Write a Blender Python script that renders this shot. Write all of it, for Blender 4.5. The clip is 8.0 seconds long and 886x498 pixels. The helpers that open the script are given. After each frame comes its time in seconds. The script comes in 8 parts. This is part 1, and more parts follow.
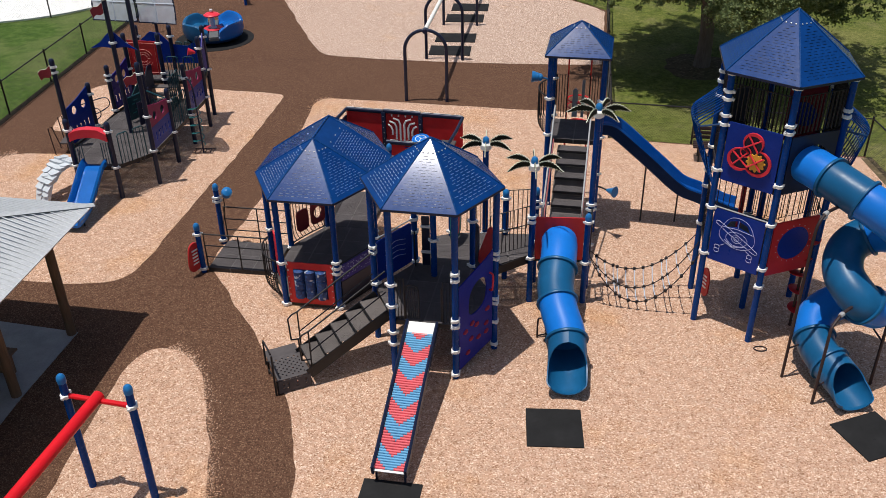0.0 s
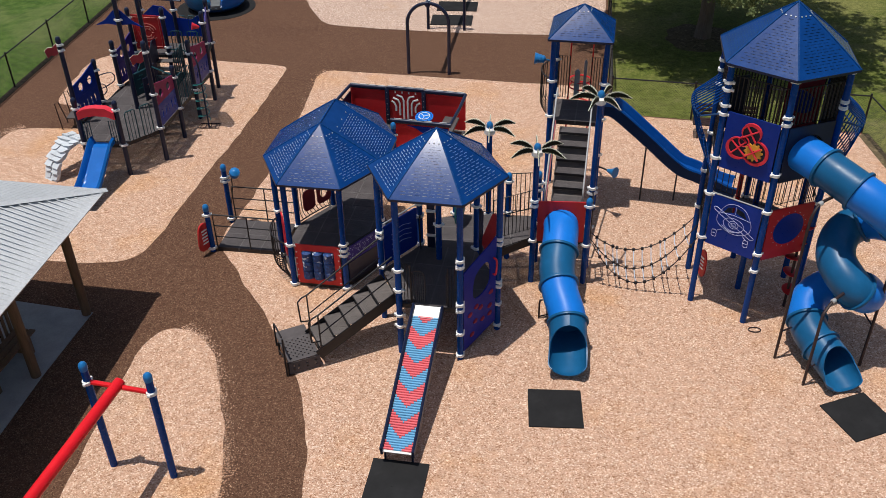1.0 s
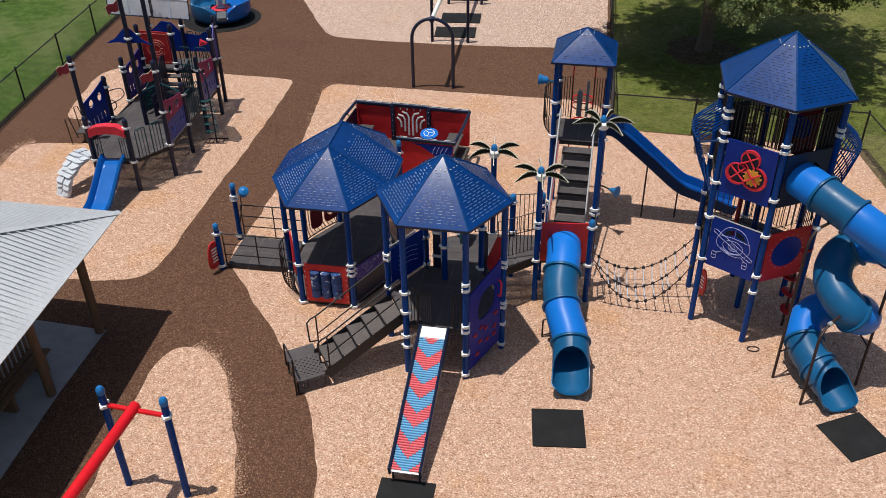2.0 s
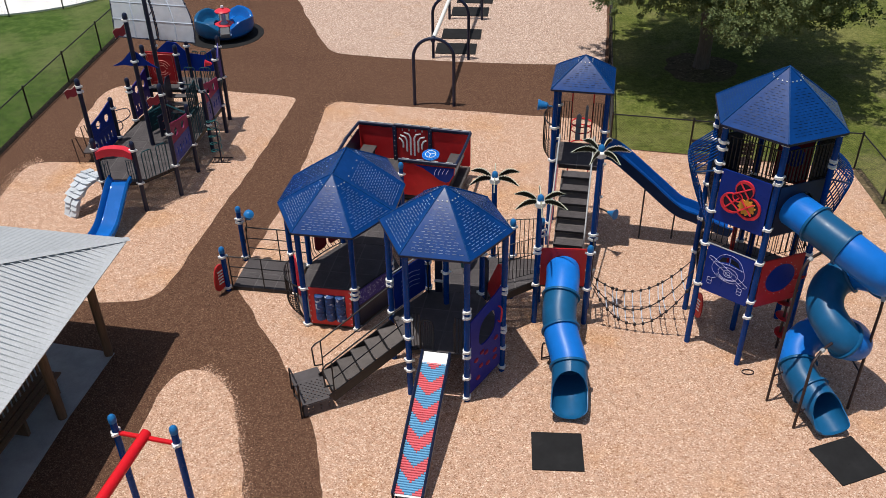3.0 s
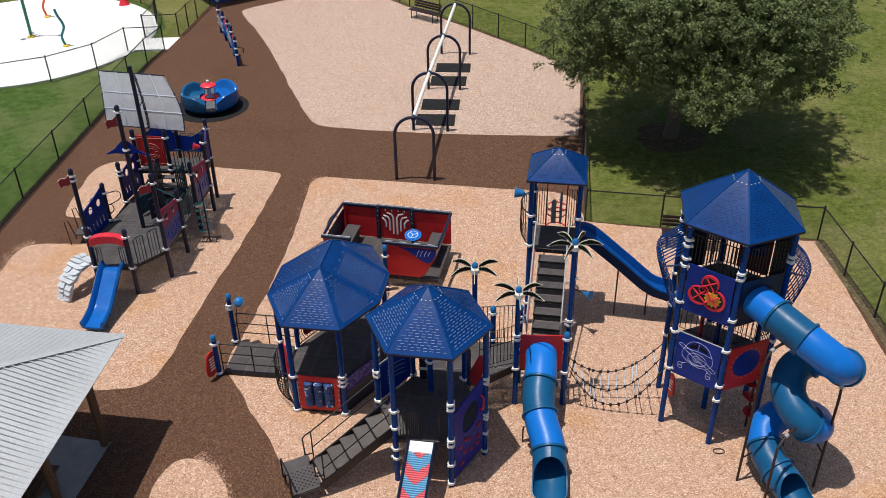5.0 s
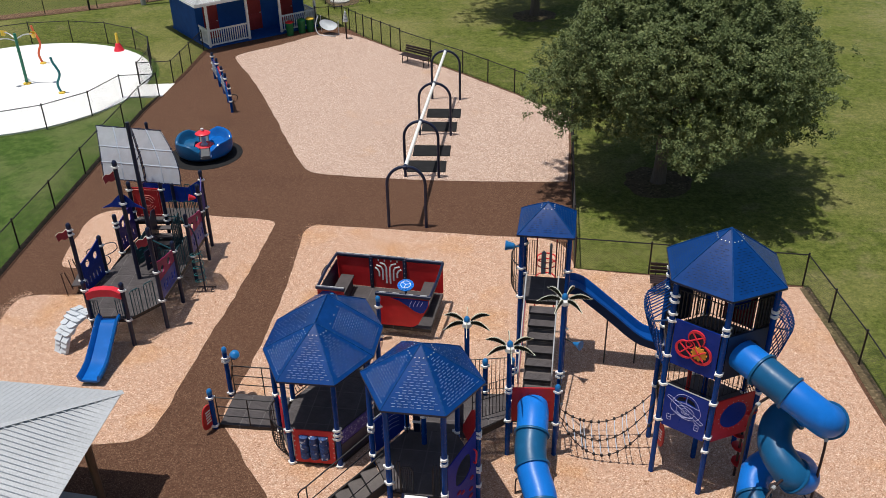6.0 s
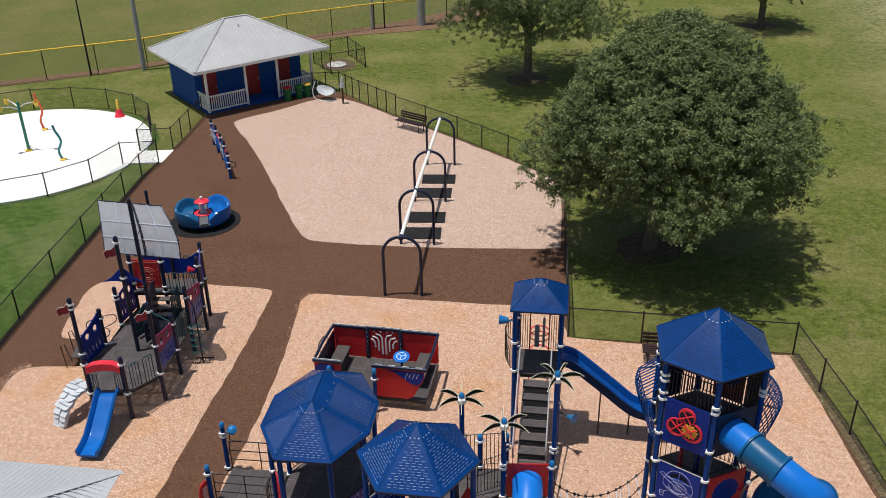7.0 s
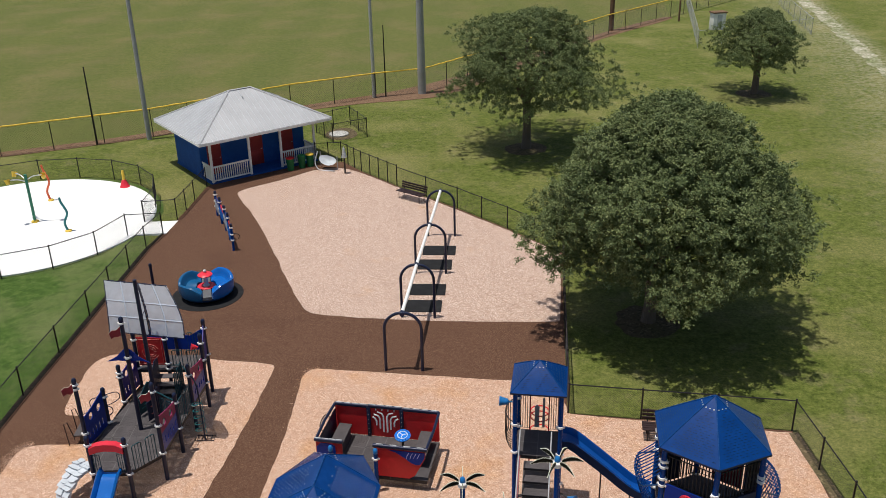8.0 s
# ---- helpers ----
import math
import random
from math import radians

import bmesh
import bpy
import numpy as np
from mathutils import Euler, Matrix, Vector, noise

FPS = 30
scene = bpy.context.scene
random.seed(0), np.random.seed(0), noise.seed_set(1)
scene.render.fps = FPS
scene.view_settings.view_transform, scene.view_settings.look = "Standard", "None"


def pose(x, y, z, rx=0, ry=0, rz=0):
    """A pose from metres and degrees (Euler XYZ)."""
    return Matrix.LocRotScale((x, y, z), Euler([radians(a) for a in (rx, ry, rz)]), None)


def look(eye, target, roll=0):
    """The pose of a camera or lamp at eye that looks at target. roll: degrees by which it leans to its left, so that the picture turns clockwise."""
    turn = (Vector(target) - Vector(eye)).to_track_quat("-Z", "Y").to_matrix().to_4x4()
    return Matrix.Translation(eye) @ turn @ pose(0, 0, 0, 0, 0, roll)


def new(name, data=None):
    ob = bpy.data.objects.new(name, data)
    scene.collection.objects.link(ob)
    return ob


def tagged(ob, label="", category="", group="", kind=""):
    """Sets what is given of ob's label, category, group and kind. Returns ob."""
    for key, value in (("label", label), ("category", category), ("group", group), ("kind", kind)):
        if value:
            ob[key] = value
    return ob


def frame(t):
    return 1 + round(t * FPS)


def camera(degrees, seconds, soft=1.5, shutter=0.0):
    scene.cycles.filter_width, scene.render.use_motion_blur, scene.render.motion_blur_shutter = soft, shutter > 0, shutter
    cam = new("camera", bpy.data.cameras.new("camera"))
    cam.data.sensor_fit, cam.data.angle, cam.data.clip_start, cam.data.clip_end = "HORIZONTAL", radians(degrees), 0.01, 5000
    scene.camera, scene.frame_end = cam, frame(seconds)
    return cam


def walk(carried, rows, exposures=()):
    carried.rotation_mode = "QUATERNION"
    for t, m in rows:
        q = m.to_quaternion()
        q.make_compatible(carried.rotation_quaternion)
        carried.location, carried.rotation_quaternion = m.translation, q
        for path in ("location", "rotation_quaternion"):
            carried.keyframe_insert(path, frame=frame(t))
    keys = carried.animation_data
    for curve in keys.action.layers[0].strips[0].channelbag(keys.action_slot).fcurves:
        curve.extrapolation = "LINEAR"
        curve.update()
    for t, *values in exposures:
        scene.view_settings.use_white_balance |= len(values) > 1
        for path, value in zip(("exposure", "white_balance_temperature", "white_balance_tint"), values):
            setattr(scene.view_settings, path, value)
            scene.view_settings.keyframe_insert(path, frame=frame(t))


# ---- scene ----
cam = camera(52.7, 8.0, soft=0.8)
PATH = [
    (0, (0.464, 0.154, 11.264), (0.376, 1.862, 10.228), -1.0),
    (0.5, (0.398, 0.12, 11.68), (0.312, 1.79, 10.582), -0.9),
    (1, (0.335, 0.086, 12.085), (0.253, 1.736, 10.959), -0.9),
    (1.5, (0.272, 0.054, 12.424), (0.188, 1.7, 11.292), -0.9),
    (3, (0.22, 0.006, 13.488), (0.136, 1.65, 12.352), -0.9),
    (3.5, (0.188, -0.031, 13.87), (0.104, 1.618, 12.741), -0.8),
    (4, (0.189, -0.044, 14.323), (0.106, 1.611, 13.203), -0.8),
    (4.5, (0.214, -0.048, 14.75), (0.151, 1.622, 13.652), -0.9),
    (6, (0.208, -0.152, 15.895), (0.185, 1.569, 14.875), -1.0),
    (6.5, (0.242, -0.179, 16.308), (0.224, 1.568, 15.334), -1.1),
    (7, (0.261, -0.229, 16.754), (0.248, 1.544, 15.83), -1.1),
    (7.5, (0.287, -0.257, 17.216), (0.274, 1.543, 16.345), -1.2),
    (8, (0.275, -0.304, 17.623), (0.263, 1.523, 16.81), -1.2),
]
walk(cam, [(t, look(eye, aim, roll)) for t, eye, aim, roll in PATH])

# ---- light ----
SUN_DIR = Vector((-0.187, -0.06, 1.0)).normalized()
world = bpy.data.worlds.new("sky")
scene.world = world
world.use_nodes = True
wn = world.node_tree.nodes
sky = wn.new("ShaderNodeTexSky")
sky.sky_type = "NISHITA"
sky.sun_disc = False
sky.sun_elevation = math.asin(SUN_DIR.z)
sky.sun_rotation = math.atan2(SUN_DIR.x, SUN_DIR.y)
sky.air_density = 0.95
sky.dust_density = 1.8
wn["Background"].inputs["Strength"].default_value = 0.080
world.node_tree.links.new(sky.outputs["Color"], wn["Background"].inputs["Color"])
sun_data = bpy.data.lights.new("sun", "SUN")
sun_data.energy = 3.85
sun_data.angle = radians(0.55)
sun_data.color = (1.0, 0.96, 0.895)
sun = new("sun", sun_data)
sun.matrix_world = look(SUN_DIR * 60, (0, 0, 0))
scene.view_settings.exposure = 0.0

# ---- materials ----


def material(name, rough=0.5, metal=0.0):
    m = bpy.data.materials.new(name)
    m.use_nodes = True
    b = m.node_tree.nodes["Principled BSDF"]
    b.inputs["Roughness"].default_value = rough
    b.inputs["Metallic"].default_value = metal
    return m, m.node_tree.nodes, m.node_tree.links, b


def coords(n, l, scale=(1, 1, 1), kind="Object"):
    """World-size coordinates of the surface."""
    tc = n.new("ShaderNodeTexCoord")
    mp = n.new("ShaderNodeMapping")
    mp.inputs["Scale"].default_value = scale
    l.new(tc.outputs[kind], mp.inputs["Vector"])
    return mp.outputs["Vector"]


def noise_tex(n, l, vec, scale, detail=4.0, rough=0.6):
    t = n.new("ShaderNodeTexNoise")
    t.inputs["Scale"].default_value = scale
    t.inputs["Detail"].default_value = detail
    t.inputs["Roughness"].default_value = rough
    l.new(vec, t.inputs["Vector"])
    return t.outputs["Fac"]


def voronoi(n, l, vec, scale, out="Color", feature="F1"):
    t = n.new("ShaderNodeTexVoronoi")
    t.feature = feature
    t.inputs["Scale"].default_value = scale
    l.new(vec, t.inputs["Vector"])
    return t.outputs[out]


def ramp(n, l, fac, stops):
    r = n.new("ShaderNodeValToRGB")
    el = r.color_ramp.elements
    while len(el) < len(stops):
        el.new(0.5)
    for e, (p, c) in zip(el, stops):
        e.position = p
        e.color = (*c, 1)
    l.new(fac, r.inputs["Fac"])
    return r.outputs["Color"]


def mix(n, l, fac, a, b, mode="MIX"):
    m = n.new("ShaderNodeMix")
    m.data_type = "RGBA"
    m.blend_type = mode
    for sock, v in ((m.inputs[0], fac), (m.inputs[6], a), (m.inputs[7], b)):
        if isinstance(v, (int, float)):
            sock.default_value = v
        elif isinstance(v, tuple):
            sock.default_value = (*v, 1)
        else:
            l.new(v, sock)
    return m.outputs[2]


def bump(n, l, b, height, strength=0.3, dist=0.01):
    k = n.new("ShaderNodeBump")
    k.inputs["Strength"].default_value = strength
    k.inputs["Distance"].default_value = dist
    l.new(height, k.inputs["Height"])
    l.new(k.outputs["Normal"], b.inputs["Normal"])


def granulate(name, dark, mid, light, patch, scale, cover=0.54):
    """Bonded rubber or wood granulate: chips of several tones, with large soft stains."""
    m, n, l, b = material(name, 0.95)
    v = coords(n, l)
    big = noise_tex(n, l, v, 0.35, 5)
    warp = n.new("ShaderNodeVectorMath")
    warp.operation = "MULTIPLY_ADD"
    t = n.new("ShaderNodeTexNoise")
    t.inputs["Scale"].default_value = 18
    l.new(v, t.inputs["Vector"])
    l.new(t.outputs["Color"], warp.inputs[0])
    warp.inputs[1].default_value = (0.05, 0.05, 0.05)
    l.new(v, warp.inputs[2])
    cell = voronoi(n, l, warp.outputs["Vector"], scale)
    sep = n.new("ShaderNodeSeparateColor")
    l.new(cell, sep.inputs["Color"])
    chips = ramp(n, l, sep.outputs["Red"], [(0.0, dark), (0.35, mid), (0.75, mid), (1.0, light)])
    mid_noise = noise_tex(n, l, v, 6.0, 3)
    shade = ramp(n, l, mid_noise, [(0.25, (0.82, 0.82, 0.82)), (0.75, (1.1, 1.1, 1.1))])
    col = mix(n, l, 1.0, chips, shade, "MULTIPLY")
    stain = ramp(n, l, big, [(cover, (0, 0, 0)), (cover + 0.16, (0.8, 0.8, 0.8))])
    l.new(mix(n, l, stain, col, mix(n, l, 1.0, col, patch, "MULTIPLY")), b.inputs["Base Color"])
    d = voronoi(n, l, warp.outputs["Vector"], scale, "Distance")
    bump(n, l, b, d, 0.7, 0.012)
    b.inputs["Specular IOR Level"].default_value = 0.15
    return m


def plastic(name, col, rough=0.3, vary=0.12, spec=0.35):
    """Moulded or powder-coated playground colour, slightly faded and dusty."""
    m, n, l, b = material(name, rough)
    v = coords(n, l)
    f = noise_tex(n, l, v, 2.2, 5)
    fade = tuple(min(1, c * 1.25 + 0.003) for c in col)
    dark = tuple(c * (1 - vary) for c in col)
    c1 = ramp(n, l, f, [(0.3, dark), (0.55, col), (0.8, fade)])
    info = n.new("ShaderNodeObjectInfo")
    tone = ramp(n, l, info.outputs["Random"], [(0, (0.93, 0.93, 0.93)), (1, (1.05, 1.05, 1.05))])
    l.new(mix(n, l, 1.0, c1, tone, "MULTIPLY"), b.inputs["Base Color"])
    r = n.new("ShaderNodeMapRange")
    r.inputs["To Min"].default_value = rough * 0.75
    r.inputs["To Max"].default_value = min(1, rough * 1.4)
    l.new(noise_tex(n, l, v, 14, 4), r.inputs["Value"])
    l.new(r.outputs["Result"], b.inputs["Roughness"])
    b.inputs["Specular IOR Level"].default_value = spec
    bump(n, l, b, noise_tex(n, l, v, 60, 2), 0.06, 0.004)
    return m


M_TAN = granulate("tan_granulate", (0.27, 0.134, 0.072), (0.556, 0.349, 0.246), (0.85, 0.67, 0.535), (1.0, 0.85, 0.60), 50)
M_TAN_PINK = granulate("pinkish_granulate", (0.18, 0.102, 0.07), (0.515, 0.365, 0.287), (0.94, 0.78, 0.68), (1.0, 0.84, 0.58), 46, 0.62)
M_BROWN = granulate("brown_granulate", (0.056, 0.027, 0.017), (0.118, 0.060, 0.037), (0.26, 0.155, 0.10), (0.82, 0.8, 0.82), 55)


def grass_material(name, a, b_, c, dry, stripes=False, worn=False):
    m, n, l, b = material(name, 0.9)
    v = coords(n, l)
    f1 = noise_tex(n, l, v, 0.16, 6, 0.62)
    f2 = noise_tex(n, l, v, 2.6, 6, 0.7)
    f3 = noise_tex(n, l, v, 28, 3, 0.7)
    col = ramp(n, l, f2, [(0.28, a), (0.5, b_), (0.74, c)])
    col = mix(n, l, ramp(n, l, f1, [(0.46, (0, 0, 0)), (0.68, (0.85, 0.85, 0.85))]), col, dry)
    col = mix(n, l, 1.0, col, ramp(n, l, f3, [(0.25, (0.55, 0.58, 0.5)), (0.75, (1.35, 1.3, 1.2))]), "MULTIPLY")
    if stripes:
        w = n.new("ShaderNodeTexWave")
        w.inputs["Scale"].default_value = 0.16
        w.inputs["Distortion"].default_value = 1.2
        mp = coords(n, l, (0.25, 1.0, 1.0))
        l.new(mp, w.inputs["Vector"])
        col = mix(n, l, 1.0, col, ramp(n, l, w.outputs["Fac"], [(0.2, (0.95, 0.97, 0.94)), (0.8, (1.04, 1.02, 1.02))]), "MULTIPLY")
    if worn:
        # tufts and thin bare spots, and a wide worn band beside the gravel track
        f4 = noise_tex(n, l, v, 0.75, 7, 0.68)
        col = mix(n, l, ramp(n, l, f4, [(0.53, (0, 0, 0)), (0.70, (0.6, 0.6, 0.6))]), col, (0.235, 0.205, 0.105))
        col = mix(n, l, 1.0, col, ramp(n, l, noise_tex(n, l, v, 7.5, 5, 0.75), [(0.3, (0.50, 0.56, 0.45)), (0.7, (1.42, 1.36, 1.42))]), "MULTIPLY")
        sp = n.new("ShaderNodeSeparateXYZ")
        l.new(v, sp.inputs["Vector"])
        across = n.new("ShaderNodeMath")
        across.operation = "MULTIPLY_ADD"
        l.new(sp.outputs["Y"], across.inputs[0])
        across.inputs[1].default_value = -0.19
        l.new(sp.outputs["X"], across.inputs[2])
        near = n.new("ShaderNodeMapRange")
        l.new(across.outputs["Value"], near.inputs["Value"])
        near.inputs["From Min"].default_value = 66.0
        near.inputs["From Max"].default_value = 83.0
        band = ramp(n, l, near.outputs["Result"], [(0.25, (0, 0, 0)), (0.55, (0.25, 0.25, 0.25)), (0.76, (0.6, 0.6, 0.6)), (0.86, (1, 1, 1)), (1.0, (0, 0, 0))])
        spots = ramp(n, l, noise_tex(n, l, v, 2.2, 8, 0.78), [(0.44, (0, 0, 0)), (0.58, (1, 1, 1))])
        col = mix(n, l, mix(n, l, 1.0, band, spots, "MULTIPLY"), col, (0.38, 0.345, 0.24))
    l.new(col, b.inputs["Base Color"])
    bump(n, l, b, f3, 0.9, 0.04)
    b.inputs["Specular IOR Level"].default_value = 0.1
    return m


M_GRASS = grass_material("lawn", (0.058, 0.082, 0.017), (0.120, 0.148, 0.035), (0.205, 0.215, 0.068), (0.245, 0.232, 0.098), worn=True)
M_FIELD = grass_material("ball_field_turf", (0.090, 0.117, 0.031), (0.128, 0.143, 0.046), (0.172, 0.172, 0.068), (0.175, 0.158, 0.072), True)
M_DARKGRASS = grass_material("watered_lawn", (0.036, 0.075, 0.016), (0.068, 0.122, 0.027), (0.12, 0.17, 0.05), (0.20, 0.21, 0.10))
M_DIRT = granulate("red_dirt", (0.10, 0.060, 0.036), (0.185, 0.112, 0.068), (0.30, 0.195, 0.125), (0.8, 0.7, 0.6), 20)
M_GRAVEL = granulate("shell_gravel", (0.20, 0.20, 0.11), (0.42, 0.39, 0.29), (0.66, 0.62, 0.52), (0.36, 0.45, 0.20), 6, 0.42)
M_SOIL_SHADE = granulate("black_soil", (0.010, 0.008, 0.007), (0.022, 0.017, 0.013), (0.05, 0.04, 0.03), (0.8, 0.9, 0.7), 20)
M_MULCH = granulate("leaf_litter", (0.07, 0.055, 0.03), (0.125, 0.095, 0.055), (0.22, 0.165, 0.10), (0.7, 0.9, 0.6), 14)


def concrete(name, col, stain=0.25, rough=0.85):
    m, n, l, b = material(name, rough)
    v = coords(n, l)
    f = noise_tex(n, l, v, 0.9, 8, 0.65)
    g = noise_tex(n, l, v, 35, 3)
    c = ramp(n, l, f, [(0.3, tuple(x * (1 - stain) for x in col)), (0.6, col)])
    c = mix(n, l, 1.0, c, ramp(n, l, g, [(0.3, (0.92, 0.92, 0.92)), (0.7, (1.05, 1.05, 1.05))]), "MULTIPLY")
    l.new(c, b.inputs["Base Color"])
    bump(n, l, b, g, 0.2, 0.004)
    return m


M_CONCRETE = concrete("concrete", (0.50, 0.49, 0.46))
M_SLAB = concrete("worn_slab", (0.36, 0.36, 0.36), 0.35)
M_WHITEPAD = concrete("white_pad", (0.88, 0.88, 0.85), 0.06, 0.6)

M_POST = plastic("post_blue", (0.002, 0.046, 0.225), 0.24, 0.12, 0.16)
M_ROOF = plastic("roof_blue", (0.002, 0.041, 0.185), 0.21, 0.2, 0.22)
M_SEAM = plastic("roof_seam_blue", (0.003, 0.052, 0.20), 0.25, 0.1, 0.3)
M_PANEL = plastic("panel_blue", (0.004, 0.030, 0.255), 0.28, 0.12, 0.2)
M_CLIMB = plastic("panel_violet_blue", (0.018, 0.022, 0.245), 0.4, 0.12, 0.2)
M_HOLD = plastic("hold_red", (0.34, 0.025, 0.05), 0.5)
M_PURPLE = plastic("panel_violet", (0.040, 0.030, 0.235), 0.45, 0.12, 0.2)
M_NAVY = plastic("navy", (0.010, 0.016, 0.045), 0.35)
M_SLIDE = plastic("slide_blue", (0.008, 0.175, 0.64), 0.34, 0.1, 0.25)
M_SLIDE2 = plastic("slide_steel_blue", (0.008, 0.095, 0.225), 0.34, 0.12, 0.25)
M_SLIDE_IN = plastic("slide_deep_blue", (0.003, 0.056, 0.255), 0.2, 0.1, 0.25)
M_SHELL_SHADE = plastic("slide_shell_navy", (0.003, 0.022, 0.085), 0.5, 0.1, 0.08)
M_SLIDE_BED = plastic("slide_bed_blue", (0.003, 0.068, 0.30), 0.18, 0.1, 0.4)
M_RED = plastic("red", (0.50, 0.018, 0.022), 0.4)
M_CORAL = plastic("coral_red", (0.72, 0.035, 0.058), 0.35)
M_BEAM = plastic("beam_red", (0.72, 0.010, 0.018), 0.3)
M_NAVYBLUE = plastic("navy_blue", (0.004, 0.040, 0.130), 0.3)
M_WINE = plastic("wine_red", (0.23, 0.018, 0.03), 0.45)
M_ROSE = plastic("magenta_red", (0.25, 0.014, 0.085), 0.4, 0.12, 0.2)
M_MAZE = plastic("maze_line_red", (0.62, 0.20, 0.17), 0.5)
M_DARKTEAL = plastic("dark_teal", (0.008, 0.055, 0.07), 0.4)
M_ROCK = plastic("moulded_rock_grey", (0.56, 0.60, 0.64), 0.6)
M_SLIDE_MID = plastic("slide_mid_blue", (0.006, 0.125, 0.46), 0.16, 0.1, 0.35)
M_WHITE = plastic("white_paint", (0.80, 0.80, 0.78), 0.4, 0.06)
M_PLATE = plastic("tread_plate_grey", (0.30, 0.31, 0.33), 0.5)
# pale tone standing in for daylight in the roof slots
M_SLOT_LIGHT = plastic("liner_pale", (0.66, 0.71, 0.80), 0.6)
M_GREY = plastic("light_grey", (0.50, 0.53, 0.55), 0.5)
M_BLACK = plastic("black_coating", (0.016, 0.015, 0.017), 0.45, 0.1, 0.35)
M_BROWNBLACK = plastic("dark_bronze_coating", (0.030, 0.017, 0.018), 0.45, 0.1, 0.35)
M_RUBBER = plastic("rubber_mat", (0.021, 0.021, 0.022), 0.9, 0.2, 0.1)
M_TREAD = plastic("tread_coating", (0.135, 0.118, 0.112), 0.75, 0.2, 0.25)
M_AISLE = plastic("aisle_plate", (0.12, 0.125, 0.13), 0.7, 0.15, 0.2)
M_DECK = plastic("deck_coating", (0.088, 0.078, 0.080), 0.7, 0.2, 0.25)
M_JOINT = plastic("deck_joint", (0.12, 0.11, 0.11), 0.7, 0.2, 0.25)
M_YELLOW = plastic("yellow", (0.75, 0.50, 0.06), 0.45)
M_GEAR = plastic("gear_amber", (0.82, 0.40, 0.05), 0.45)
M_ORANGE_RED = plastic("orange_red", (0.75, 0.13, 0.05), 0.45)
M_TEAL = plastic("teal", (0.02, 0.19, 0.20), 0.4)
M_SPRAY = plastic("spray_post_green", (0.03, 0.20, 0.12), 0.4)
M_GREEN = plastic("green", (0.01, 0.14, 0.04), 0.45)
M_LEAFPANEL = plastic("palm_frond_green", (0.008, 0.011, 0.006), 0.6, 0.1, 0.15)
M_SUNLIT_EDGE = plastic("palm_frond_edge", (0.66, 0.68, 0.55), 0.5)
M_ROLLER_B = plastic("roller_light_blue", (0.13, 0.37, 0.60), 0.5, 0.1, 0.2)
M_ROLLER_R = plastic("roller_red", (0.74, 0.125, 0.15), 0.5, 0.1, 0.2)
M_HUTBLUE = plastic("hut_blue", (0.008, 0.075, 0.30), 0.6, 0.15, 0.2)
M_HUTRED = plastic("hut_red", (0.30, 0.03, 0.03), 0.55, 0.15)
M_CAP = plastic("cap_blue", (0.015, 0.16, 0.42), 0.3)
M_PURPLE_LINE = plastic("engraved_white", (0.46, 0.50, 0.80), 0.5)
M_ROPE = plastic("rope_dark", (0.03, 0.026, 0.028), 0.8)
M_ROPEL = plastic("rope_light", (0.48, 0.55, 0.66), 0.7)


def drum_print():
    """Blue rollers printed with dark and red blots."""
    m, n, l, b = material("drum_print", 0.6)
    v = coords(n, l)
    sep = n.new("ShaderNodeSeparateColor")
    l.new(voronoi(n, l, v, 19), sep.inputs["Color"])
    l.new(ramp(n, l, sep.outputs["Red"], [(0.0, (0.005, 0.026, 0.11)), (0.6, (0.008, 0.045, 0.18)), (0.9, (0.015, 0.09, 0.30)), (0.97, (0.45, 0.50, 0.58))]), b.inputs["Base Color"])
    return m


M_DRUM = drum_print()


def metal_sheet(name, col, rough=0.38):
    m, n, l, b = material(name, rough, 0.35)
    v = coords(n, l)
    f = noise_tex(n, l, v, 0.8, 6)
    g = noise_tex(n, l, coords(n, l, (9, 9, 0.6)), 2.0, 4)
    c = ramp(n, l, f, [(0.3, tuple(x * 0.86 for x in col)), (0.7, col)])
    c = mix(n, l, 1.0, c, ramp(n, l, g, [(0.3, (0.88, 0.88, 0.87)), (0.7, (1.05, 1.05, 1.05))]), "MULTIPLY")
    l.new(c, b.inputs["Base Color"])
    bump(n, l, b, g, 0.1, 0.01)
    return m


M_METALROOF = metal_sheet("galvanised_roof", (0.62, 0.64, 0.66), 0.5)
M_HUTROOF = metal_sheet("weathered_pale_roof", (0.50, 0.50, 0.51), 0.55)
M_STEEL = metal_sheet("galvanised_steel", (0.55, 0.56, 0.57), 0.42)
M_POLE = concrete("pole_concrete", (0.36, 0.36, 0.34), 0.2)


def wood(name, col):
    m, n, l, b = material(name, 0.8)
    v = coords(n, l, (14, 14, 1.2))
    f = noise_tex(n, l, v, 2.0, 6, 0.65)
    c = ramp(n, l, f, [(0.25, tuple(x * 0.55 for x in col)), (0.55, col), (0.85, tuple(x * 1.3 for x in col))])
    l.new(c, b.inputs["Base Color"])
    bump(n, l, b, f, 0.3, 0.006)
    return m


M_TIMBER = wood("treated_timber", (0.15, 0.085, 0.045))
M_BARK = wood("bark", (0.13, 0.10, 0.075))


